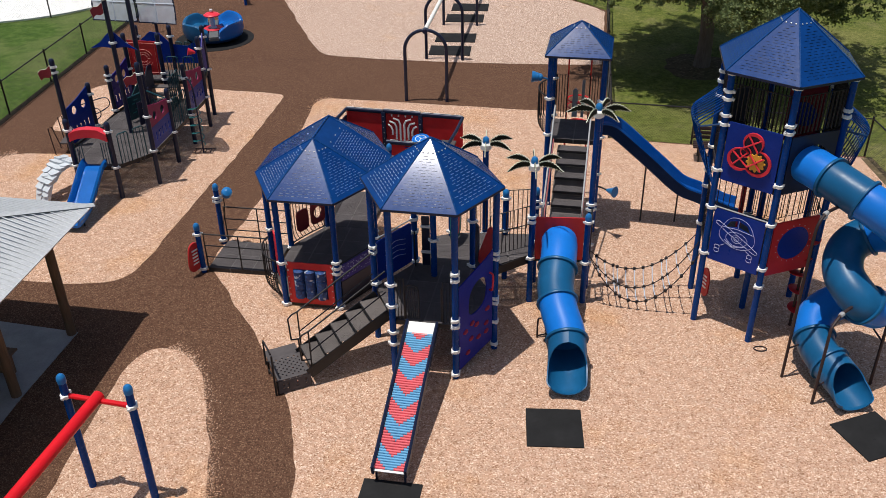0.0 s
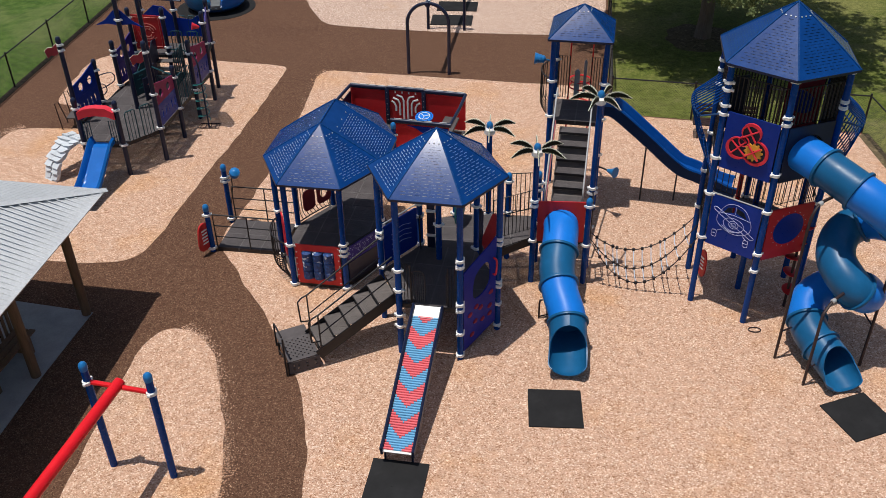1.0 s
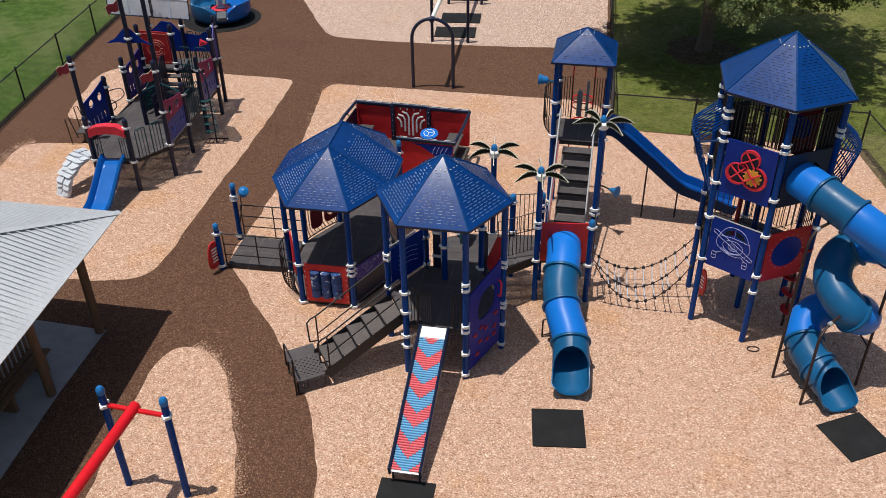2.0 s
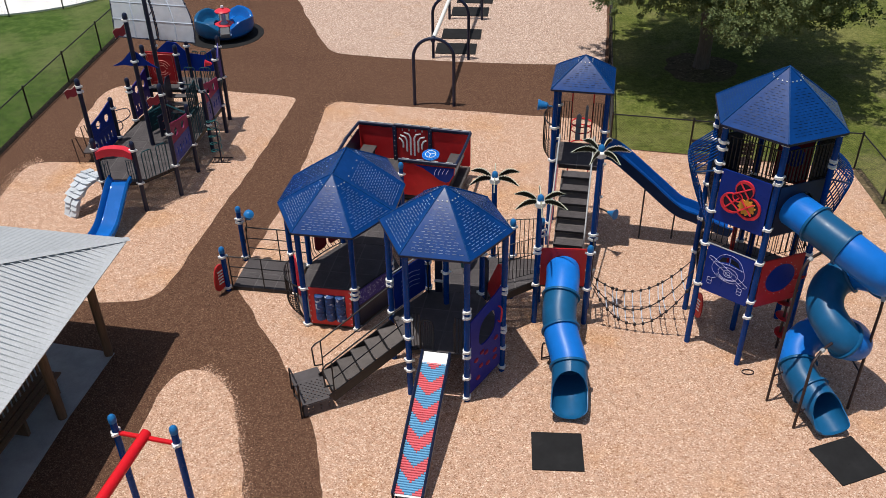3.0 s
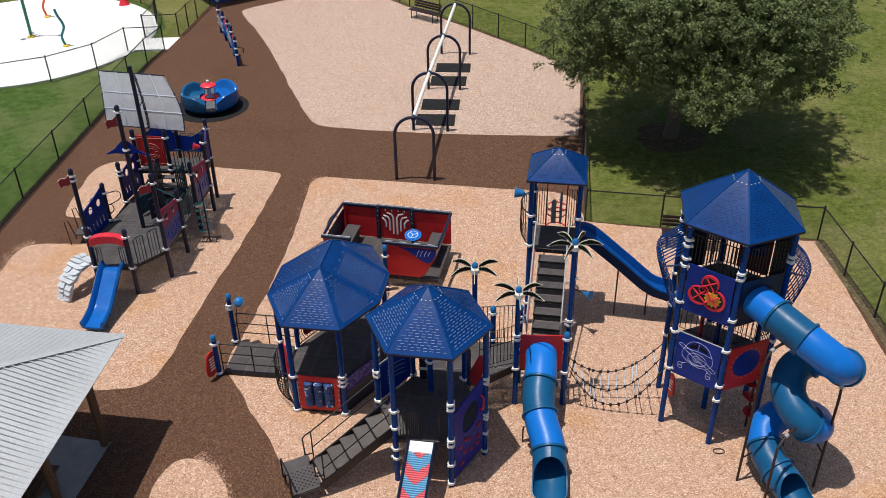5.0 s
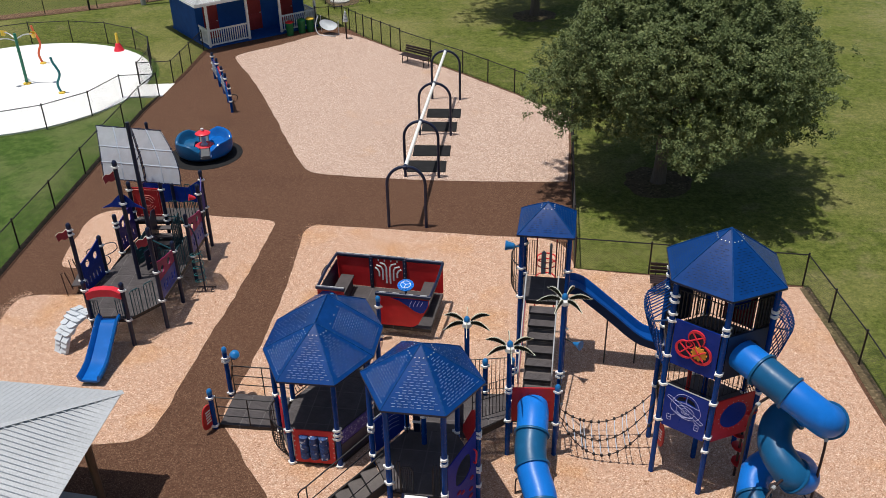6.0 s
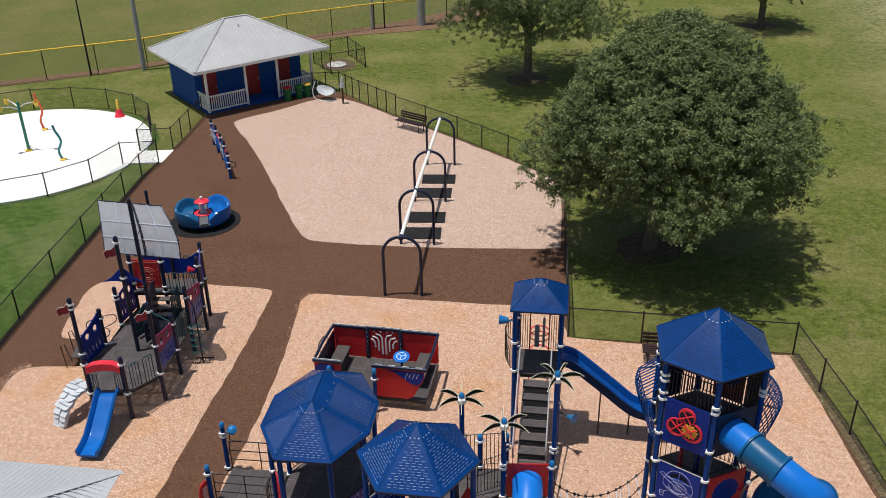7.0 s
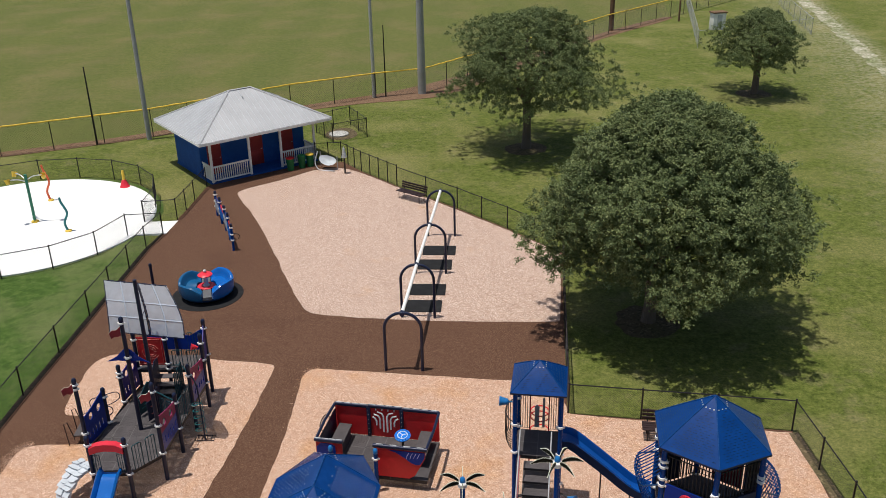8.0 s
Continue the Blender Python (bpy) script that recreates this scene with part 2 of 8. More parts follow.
def foliage(name, dark, mid, light):
    m, n, l, b = material(name, 0.55)
    geo = n.new("ShaderNodeNewGeometry")
    c = ramp(n, l, geo.outputs["Random Per Island"], [(0.0, dark), (0.55, mid), (1.0, light)])
    v = coords(n, l)
    c = mix(n, l, 1.0, c, ramp(n, l, noise_tex(n, l, v, 0.7, 3), [(0.3, (0.8, 0.85, 0.8)), (0.7, (1.15, 1.1, 1.0))]), "MULTIPLY")
    l.new(c, b.inputs["Base Color"])
    b.inputs["Specular IOR Level"].default_value = 0.18
    tr = n.new("ShaderNodeBsdfTranslucent")
    l.new(c, tr.inputs["Color"])
    ms = n.new("ShaderNodeMixShader")
    ms.inputs["Fac"].default_value = 0.17
    out = n["Material Output"]
    l.new(b.outputs["BSDF"], ms.inputs[1])
    l.new(tr.outputs["BSDF"], ms.inputs[2])
    l.new(ms.outputs["Shader"], out.inputs["Surface"])
    return m


M_LEAF = foliage("oak_leaves", (0.105, 0.140, 0.060), (0.163, 0.205, 0.088), (0.235, 0.275, 0.122))


def sail_material():
    """Perforated translucent sail cloth."""
    m, n, l, b = material("sail_cloth", 0.45)
    b.inputs["Base Color"].default_value = (0.62, 0.68, 0.78, 1)
    v = coords(n, l)
    tr = n.new("ShaderNodeBsdfTransparent")
    tr.inputs["Color"].default_value = (0.95, 0.95, 0.95, 1)
    ms = n.new("ShaderNodeMixShader")
    w = ramp(n, l, noise_tex(n, l, v, 3, 3), [(0.3, (0.74, 0.74, 0.74)), (0.7, (0.88, 0.88, 0.88))])
    l.new(w, ms.inputs["Fac"])
    cloth = n.new("ShaderNodeMixShader")
    glow = n.new("ShaderNodeBsdfTranslucent")
    glow.inputs["Color"].default_value = (0.72, 0.75, 0.80, 1)
    cloth.inputs["Fac"].default_value = 0.5
    l.new(b.outputs["BSDF"], cloth.inputs[1])
    l.new(glow.outputs["BSDF"], cloth.inputs[2])
    l.new(tr.outputs["BSDF"], ms.inputs[1])
    l.new(cloth.outputs["Shader"], ms.inputs[2])
    l.new(ms.outputs["Shader"], n["Material Output"].inputs["Surface"])
    return m


M_SAIL = sail_material()
M_SAILBAND = plastic("sail_band", (0.43, 0.48, 0.56), 0.6)

# ---- mesh tools ----


def finish(bm, name, mat, smooth=35):
    bmesh.ops.recalc_face_normals(bm, faces=bm.faces[:])
    me = bpy.data.meshes.new(name)
    for f in bm.faces:
        f.smooth = True
    bm.to_mesh(me)
    bm.free()
    me.set_sharp_from_angle(angle=radians(smooth))
    for k in mat if isinstance(mat, (list, tuple)) else [mat]:
        me.materials.append(k)
    return me


def part(name, bm, mat, parent, label="", loc=(0, 0, 0), rot=0.0):
    """A bmesh (or a mesh that is shared) as one object under a thing or a part."""
    me = bm if isinstance(bm, bpy.types.Mesh) else finish(bm, name, mat)
    ob = new(name, me)
    ob.parent = parent
    ob.location = loc
    ob.rotation_euler = (0, 0, radians(rot))
    return tagged(ob, label)


def thing(name, label, category, x=0.0, y=0.0, z=0.0, rz=0.0, group="", kind=""):
    ob = new(name)
    ob.empty_display_size = 0.2
    ob.matrix_basis = pose(x, y, z, 0, 0, rz)
    return tagged(ob, label, category, group, kind)


def solid(name, bm, mat, label, category, kind="", group="", m=None):
    """A thing that is one mesh."""
    ob = new(name, finish(bm, name, mat))
    if m is not None:
        ob.matrix_basis = m
    return tagged(ob, label, category, group, kind)


def box(bm, cx, cy, cz, sx, sy, sz, rz=0.0, bevel=0.0, m=None):
    made = bmesh.ops.create_cube(bm, size=1)["verts"]
    mat = pose(cx, cy, cz, 0, 0, rz) @ Matrix.Diagonal((sx, sy, sz, 1))
    bmesh.ops.transform(bm, matrix=(m @ mat) if m is not None else mat, verts=made)
    if bevel:
        edges = list({e for v in made for e in v.link_edges})
        bmesh.ops.bevel(bm, geom=edges, offset=bevel, segments=2, affect="EDGES", profile=0.6)
    return bm


def frames_along(pts, up=None):
    pts = [Vector(p) for p in pts]
    out = []
    last = None
    for i, p in enumerate(pts):
        a = pts[max(i - 1, 0)]
        b = pts[min(i + 1, len(pts) - 1)]
        t = (b - a).normalized()
        if up is not None:
            s = t.cross(Vector(up)).normalized()
        elif last is None:
            s = t.cross(Vector((0, 0, 1)) if abs(t.z) < 0.9 else Vector((0, 1, 0))).normalized()
        else:
            s = (last - t * last.dot(t)).normalized()
        last = s
        out.append((p, s, s.cross(t).normalized(), t))
    return out


def sweep(bm, pts, r, seg=8, closed=False, caps=True):
    """A round bar along a line of points."""
    fr = frames_along(pts)
    rings = []
    for i, (p, s, u, t) in enumerate(fr):
        rad = r[i] if isinstance(r, (list, tuple)) else r
        rings.append([bm.verts.new(p + s * (math.cos(a) * rad) + u * (math.sin(a) * rad)) for a in (k * math.tau / seg for k in range(seg))])
    n = len(rings)
    for i in range(n if closed else n - 1):
        a, b = rings[i], rings[(i + 1) % n]
        for k in range(seg):
            bm.faces.new((a[k], a[(k + 1) % seg], b[(k + 1) % seg], b[k]))
    if caps and not closed:
        bm.faces.new(rings[0][::-1])
        bm.faces.new(rings[-1])
    return bm


def extrude_profile(bm, pts, profile, up=(0, 0, 1), caps=True):
    """A closed profile of (side, up) points along a line; profile may be one list or one for each point."""
    fr = frames_along(pts, up)
    rings = []
    for i, (p, s, u, t) in enumerate(fr):
        pr = profile[i] if isinstance(profile[0][0], (list, tuple)) else profile
        rings.append([bm.verts.new(p + s * a + u * b) for a, b in pr])
    k = len(rings[0])
    for a, b in zip(rings, rings[1:]):
        for j in range(k):
            bm.faces.new((a[j], a[(j + 1) % k], b[(j + 1) % k], b[j]))
    if caps:
        bm.faces.new(rings[0][::-1])
        bm.faces.new(rings[-1])
    return bm


def plate(bm, outline, thick, m=None, holes=()):
    """A flat plate: an outline in x, z with holes, thick along y, centred on y = 0."""
    loops = [outline, *holes]
    edges = []
    for loop in loops:
        vs = [bm.verts.new((x, -thick / 2, z)) for x, z in loop]
        edges += [bm.edges.new((vs[i], vs[(i + 1) % len(vs)])) for i in range(len(vs))]
    got = bmesh.ops.triangle_fill(bm, use_beauty=True, use_dissolve=False, edges=edges)
    faces = [g for g in got["geom"] if isinstance(g, bmesh.types.BMFace)]
    ext = bmesh.ops.extrude_face_region(bm, geom=faces)
    vs = [g for g in ext["geom"] if isinstance(g, bmesh.types.BMVert)]
    bmesh.ops.translate(bm, vec=(0, thick, 0), verts=vs)
    if m is not None:
        allv = {v for f in faces for v in f.verts} | set(vs)
        bmesh.ops.transform(bm, matrix=m, verts=list(allv))
    return bm


def slab(bm, outline, z0, z1):
    """An upright prism over a plan outline."""
    lo = [bm.verts.new((x, y, z0)) for x, y in outline]
    hi = [bm.verts.new((x, y, z1)) for x, y in outline]
    n = len(lo)
    bm.faces.new(hi)
    bm.faces.new(lo[::-1])
    for i in range(n):
        bm.faces.new((lo[i], lo[(i + 1) % n], hi[(i + 1) % n], hi[i]))
    return bm


def circle(r, n=24, cx=0.0, cy=0.0, a0=0.0):
    return [(cx + r * math.cos(a0 + k * math.tau / n), cy + r * math.sin(a0 + k * math.tau / n)) for k in range(n)]


def smooth_loop(pts, rounds=2):
    for _ in range(rounds):
        out = []
        for a, b in zip(pts, pts[1:] + pts[:1]):
            out += [(a[0] * 0.75 + b[0] * 0.25, a[1] * 0.75 + b[1] * 0.25), (a[0] * 0.25 + b[0] * 0.75, a[1] * 0.25 + b[1] * 0.75)]
        pts = out
    return pts


def spline(pts, n=8):
    """A smooth line through the points."""
    p = [Vector(q) for q in pts]
    p = [p[0] * 2 - p[1]] + p + [p[-1] * 2 - p[-2]]
    out = []
    for i in range(1, len(p) - 2):
        for k in range(n):
            t = k / n
            a, b, c, d = p[i - 1:i + 3]
            out.append(0.5 * ((2 * b) + (c - a) * t + (2 * a - 5 * b + 4 * c - d) * t * t + (3 * b - a - 3 * c + d) * t ** 3))
    out.append(p[-2])
    return out


def lathe(bm, prof, seg=20, m=None):
    """A turned form from (radius, z) points."""
    rings = []
    for r, z in prof:
        rings.append([bm.verts.new((max(r, 1e-4) * math.cos(k * math.tau / seg), max(r, 1e-4) * math.sin(k * math.tau / seg), z)) for k in range(seg)])
    for a, b in zip(rings, rings[1:]):
        for k in range(seg):
            bm.faces.new((a[k], a[(k + 1) % seg], b[(k + 1) % seg], b[k]))
    bm.faces.new(rings[0][::-1])
    bm.faces.new(rings[-1])
    if m is not None:
        bmesh.ops.transform(bm, matrix=m, verts=[v for r in rings for v in r])
    return bm


def B():
    return bmesh.new()


_shared = {}


def shared(key, make, mat):
    if key not in _shared:
        _shared[key] = finish(make(B()), key.split("/")[0], mat)
    return _shared[key]


def collar_mesh():
    def make(bm):
        lathe(bm, [(0.070, -0.035), (0.088, -0.028), (0.088, 0.028), (0.070, 0.035)], 14)
        box(bm, 0.095, 0, 0, 0.05, 0.05, 0.05, 0, 0.008)
        box(bm, -0.095, 0, 0, 0.04, 0.05, 0.05, 0, 0.008)
        return bm
    return shared("collar", make, M_WHITE)


def cap_mesh(mat=None, key="cap"):
    return shared(key, lambda bm: lathe(bm, [(0.070, -0.10), (0.074, -0.04), (0.072, 0.0), (0.060, 0.035), (0.035, 0.06), (0.0, 0.066)], 14), mat or M_CAP)


def add_post(parent, x, y, z1, clamps=(), cap=False, z0=-0.3, mat=None, turn=0.0, capmat=None):
    """A round steel post with its clamps, in the thing's own axes."""
    h = round(z1 - z0, 2)
    mt = mat or M_POST
    me = shared(f"post/{h}{mt.name}", lambda bm: lathe(bm, [(0.064, 0), (0.064, h - 0.01), (0.055, h)], 14), mt)
    p = part("post", me, mt, parent, "", (x, y, z0))
    for z in clamps:
        part("collar", collar_mesh(), M_WHITE, p, "white cast clamp", (0, 0, z - z0), turn)
    if cap:
        part("cap", cap_mesh(capmat, "cap" if capmat is None else "cap/" + capmat.name), capmat or M_CAP, p, "", (0, 0, h))
    return p


def railing(parent, a, b, z0, z1, n, mat=None, r=0.014, bar=0.009, dz=0.0, slope=0.0):
    """A frame between two plan points with upright bars, each of its own."""
    mt = mat or M_BLACK
    a, b = Vector((*a, 0)), Vector((*b, 0))
    bm = B()
    za0, za1, zb0, zb1 = z0, z1, z0 + slope, z1 + slope
    sweep(bm, [a + Vector((0, 0, za0)), a + Vector((0, 0, za1)), b + Vector((0, 0, zb1)), b + Vector((0, 0, zb0))], r, 6, closed=True)
    f = part("railing", bm, mt, parent)
    h = round(z1 - z0, 3)
    me = shared(f"bar/{h}{bar}{mt.name}", lambda q: lathe(q, [(bar, 0), (bar, h)], 6), mt)
    for i in range(1, n + 1):
        t = i / (n + 1)
        p = a.lerp(b, t)
        part("bar", me, mt, f, "", (p.x, p.y, z0 + slope * t))
    return f


def panel_matrix(a, b):
    """From a plate's x, z to the upright plane from plan point a to b."""
    d = Vector((b[0] - a[0], b[1] - a[1], 0))
    return pose(a[0], a[1], 0, 0, 0, math.degrees(math.atan2(d.y, d.x))), d.length


def rect(x0, z0, x1, z1, r=0.0, n=4):
    if not r:
        return [(x0, z0), (x1, z0), (x1, z1), (x0, z1)]
    out = []
    for cx, cz, a in ((x1 - r, z0 + r, -90), (x1 - r, z1 - r, 0), (x0 + r, z1 - r, 90), (x0 + r, z0 + r, 180)):
        out += [(cx + r * math.cos(radians(a + 90 * k / n)), cz + r * math.sin(radians(a + 90 * k / n))) for k in range(n + 1)]
    return out


def oval(cx, cz, rx, rz, n=20):
    return [(cx + rx * math.cos(k * math.tau / n), cz + rz * math.sin(k * math.tau / n)) for k in range(n)]


def hexpoints(r, n=6, a0=-120.0):
    return [(r * math.cos(radians(a0 + 360 / n * k)), r * math.sin(radians(a0 + 360 / n * k))) for k in range(n)]


def deck(parent, outline, z, step=0.61, thick=0.055, name="deck"):
    """A coated deck: an open rim frame with joists, and slotted square tiles that let light through."""
    n = len(outline)
    bm = B()
    cx, cy = sum(p[0] for p in outline) / n, sum(p[1] for p in outline) / n
    loops = []
    for f, zz in ((1.0, z - 0.11), (1.0, z - 0.006), (0.975, z - 0.006), (0.975, z - 0.11)):
        loops.append([bm.verts.new((cx + (p[0] - cx) * f, cy + (p[1] - cy) * f, zz)) for p in outline])
    for a, b in zip(loops, loops[1:] + loops[:1]):
        for k in range(n):
            bm.faces.new((a[k], a[(k + 1) % n], b[(k + 1) % n], b[k]))
    d = part(name, bm, M_BLACK, parent, "black steel deck frame")
    xs = [p[0] for p in outline]
    ys = [p[1] for p in outline]
    x0, x1, y0, y1 = min(xs), max(xs), min(ys), max(ys)
    nx = max(1, round((x1 - x0) / step))
    ny = max(1, round((y1 - y0) / step))
    for k, cut in [(i, True) for i in range(1, nx)] + [(j, False) for j in range(1, ny)]:
        c = x0 + (x1 - x0) * k / nx if cut else y0 + (y1 - y0) * k / ny
        strip = [(c - 0.02, y0), (c + 0.02, y0), (c + 0.02, y1), (c - 0.02, y1)] if cut else [(x0, c - 0.02), (x1, c - 0.02), (x1, c + 0.02), (x0, c + 0.02)]
        poly = clip(strip, outline)
        if len(poly) > 2 and area(poly) > 0.001:
            bm = B()
            slab(bm, poly, z - 0.09, z - 0.004)
            part("joist", bm, M_JOINT, d, "dark grey joist in the joint")
    g = 0.014
    for i in range(nx):
        for j in range(ny):
            ta, tb = x0 + (x1 - x0) * i / nx + g, x0 + (x1 - x0) * (i + 1) / nx - g
            tc, td = y0 + (y1 - y0) * j / ny + g, y0 + (y1 - y0) * (j + 1) / ny - g
            bm = B()
            m = max(3, round((td - tc) / 0.034))
            got = 0
            for k in range(m):
                ya = tc + (td - tc) * k / m
                yb = tc + (td - tc) * (k + 1) / m - (0.0045 if k < m - 1 else 0)
                poly = clip([(ta, ya), (tb, ya), (tb, yb), (ta, yb)], outline)
                if len(poly) > 2 and area(poly) > 0.0008:
                    slab(bm, poly, z - 0.010, z)
                    got += 1
            if got:
                part("tile", bm, M_DECK, d)
            else:
                bm.free()
    return d


def grate(bm, x0, x1, y0, y1, z0, z1, n, gap):
    """Slats side by side along x with open slots between them."""
    w = (x1 - x0 + gap) / n
    for k in range(n):
        slab(bm, [(x0 + k * w, y0), (x0 + (k + 1) * w - gap, y0), (x0 + (k + 1) * w - gap, y1), (x0 + k * w, y1)], z0, z1)
    return bm


def area(p):
    return abs(sum(a[0] * b[1] - b[0] * a[1] for a, b in zip(p, p[1:] + p[:1]))) / 2


def clip(poly, clipper):
    """The part of a polygon inside a convex outline that runs counter-clockwise."""
    out = list(poly)
    for a, b in zip(clipper, clipper[1:] + clipper[:1]):
        src, out = out, []
        if not src:
            break

        def side(p):
            return (b[0] - a[0]) * (p[1] - a[1]) - (b[1] - a[1]) * (p[0] - a[0])
        for p, q in zip(src, src[1:] + src[:1]):
            sp, sq = side(p), side(q)
            if sp >= 0:
                out.append(p)
            if sp * sq < 0:
                t = sp / (sp - sq)
                out.append((p[0] + (q[0] - p[0]) * t, p[1] + (q[1] - p[1]) * t))
    clean = []
    for p in out:
        if not clean or math.dist(p, clean[-1]) > 1e-4:
            clean.append(p)
    if len(clean) > 1 and math.dist(clean[0], clean[-1]) < 1e-4:
        clean.pop()
    return clean


def dome(v):
    """How far a roof sheet bows up between eave and apex."""
    return Vector((0, 0, 0.06 * v * (1 - v)))


def roof_facet(a, b, apex, apex2=None, slots=True, top=0.72):
    """One sheet of a perforated roof: rows of slots are real gaps between the strips."""
    bm = B()
    a, b, c = Vector(a), Vector(b), Vector(apex)
    d = Vector(apex2) if apex2 is not None else c
    height = ((c + d) / 2 - (a + b) / 2).length
    nrm = (b - a).cross(c - a).normalized()
    if nrm.z < 0:
        nrm = -nrm

    def quad(u0, u1, v0, v1):
        vs = []
        for off in (0.0, -0.004):
            for u, v in ((u0, v0), (u1, v0), (u1, v1), (u0, v1)):
                lo, hi = a.lerp(c, v), b.lerp(d, v)
                vs.append(bm.verts.new(lo.lerp(hi, u) + nrm * off + dome(v)))
        bm.faces.new(vs[:4])
        bm.faces.new(vs[4:][::-1])

    row, slot = 0.056, 0.0105
    n = int(height / row)
    for i in range(n):
        v0, v1 = i / n, (i + 1) / n
        vm = v1 - slot / height
        width = (a.lerp(c, vm) - b.lerp(d, vm)).length
        if not slots or i < 1 or v0 > top or width < 0.35:
            quad(0, 1, v0, v1)
            continue
        quad(0, 1, v0, vm)
        m = max(1, int((width - 0.16) / 0.135))
        edge = (width - m * 0.135) / 2 / width
        prev = 0.0
        shift = 0.25 if i % 2 else -0.25
        for k in range(m):
            s0 = edge + (k + 0.22 + shift) * 0.135 / width
            s1 = s0 + 0.088 / width
            if s0 > prev + 0.01 and s1 < 0.985:
                quad(prev, s0, vm, v1)
                prev = s1
        quad(prev, 1, vm, v1)
    return bm

# ---- ground ----


def sheet(name, outline, z, mat, label, category, thick=0.05):
    bm = B()
    vs = [bm.verts.new((x, y, z)) for x, y in outline]
    top = bm.faces.new(vs)
    ext = bmesh.ops.extrude_face_region(bm, geom=[top])
    bmesh.ops.translate(bm, vec=(0, 0, -thick), verts=[g for g in ext["geom"] if isinstance(g, bmesh.types.BMVert)])
    bmesh.ops.triangulate(bm, faces=[f for f in bm.faces if len(f.verts) > 4])
    return solid(name, bm, mat, label, category, "structure")


bm = B()
bmesh.ops.create_grid(bm, x_segments=40, y_segments=40, size=700)
solid("ground", bm, M_GRASS, "sunlit green lawn with dry patches", "lawn", "structure", m=pose(0, 300, -0.075))

PLAY = [(-15.45, 4), (-15.3, 20), (-15.15, 27), (-14.9, 33), (-14.58, 40), (-14.18, 43), (-13.95, 45.5), (-13.75, 48.75), (-13.5, 49.25), (-8.1, 52.9), (-6.2, 53.0),
        (-4.9, 51.1), (-2.6, 48.35), (0.8, 44.65), (3.3, 41.7), (5.72, 38.6), (4.95, 32.0), (4.24, 25.3), (11.46, 24.08), (11.62, 20), (11.6, 4)]
sheet("play_floor", PLAY, 0.0, M_BROWN, "dark brown bonded rubber granulate play floor", "play floor", 0.1)

TAN_MAIN = [(-5.0, 28.45), (-4.5, 28.47), (1.5, 27.55), (4.2, 27.2), (4.22, 25.4), (4.3, 25.22), (11.3, 24.02), (11.42, 23.9), (11.32, 18.5), (11.2, 8), (11.2, 6), (-2.5, 6), (-2.5, 8), (-2.62, 10.7),
            (-3.04, 12.6), (-3.42, 13.6), (-4.34, 15.2), (-5.25, 16.7), (-6.1, 17.95), (-5.75, 19.4), (-5.55, 21.0), (-5.25, 24.0), (-5.2, 27.4), (-5.2, 27.9)]
TAN_FAR = [(-11.75, 47.9), (-11.2, 48.5), (-9.3, 49.9), (-7.8, 51.6), (-6.5, 51.9), (-5.2, 51.2), (-2.72, 48.28), (0.7, 44.55), (3.2, 41.62), (5.55, 38.75), (5.6, 38.2), (4.82, 32.0), (4.78, 31.75), (1.0, 31.95), (-1.9, 32.2),
           (-5.0, 32.7), (-5.7, 33.0), (-6.2, 33.9), (-7.0, 36.0), (-8.7, 40.7), (-10.3, 44.6), (-11.6, 47.2)]
TAN_SHIP = [(-6.95, 28.98), (-6.3, 28.8), (-6.38, 28.1), (-6.45, 27.4), (-6.75, 24.2), (-7.2, 21.6), (-7.55, 18.3), (-7.75, 17.4), (-8.2, 17.05), (-9.2, 17.0), (-11.5, 17.3), (-13.3, 18.6), (-13.7, 20.5), (-13.9, 22.4),
            (-13.95, 23.7), (-13.4, 24.05), (-12.4, 24.0), (-11.5, 24.0), (-11.3, 24.8), (-11.5, 25.6), (-12.6, 25.65), (-13.3, 25.75), (-13.4, 27.5), (-13.4, 29.1), (-13.0, 29.75), (-12.2, 29.85), (-8.9, 29.3)]
TAN_NEAR = [(-6.9, 6), (-6.8, 10), (-6.78, 12), (-6.72, 13.8), (-6.5, 14.55), (-6.05, 14.72), (-5.4, 14.35), (-4.9, 13.45), (-4.4, 11.8), (-4.08, 10.6), (-3.95, 8), (-3.95, 6)]
for pts, mt in ((TAN_MAIN, M_TAN), (TAN_FAR, M_TAN_PINK), (TAN_SHIP, M_TAN), (TAN_NEAR, M_TAN)):
    loop = smooth_loop(pts, 3)
    wob = []
    for x, y in loop:
        k = noise.noise((x * 1.7, y * 1.7, 3.0)) * 0.06
        wob.append((x + k, y + k * 0.6))
    sheet("tan_play_surface", wob, 0.006, mt, "tan bonded granulate safety surface with orange stains" if mt is M_TAN else "pinkish tan bonded granulate safety surface", "play surface", 0.02)

# grass inside the splash-pad corner and the sports field beyond
sheet("watered_lawn", [(-60, 8), (-15.5, 8), (-15.3, 20), (-15.15, 27), (-14.9, 33), (-14.65, 40), (-15.1, 43.6)] + [(-22.3 + 7.2 * math.cos(radians(a)), 43.8 + 7.2 * math.sin(radians(a))) for a in range(0, 166, 11)] + [(-60, 44)], -0.05, M_DARKGRASS, "dark green watered lawn beside the splash pad", "lawn", 0.02)
sheet("ball_field", [(-90, 32), (-28.8, 56.2), (-20, 60.0), (-11.4, 66.4), (-1.7, 71.2), (17.0, 94.5), (26, 104), (40, 190), (-20, 260), (-140, 230)], -0.055, M_FIELD, "mown ball field with faded stripes", "ball field", 0.015)
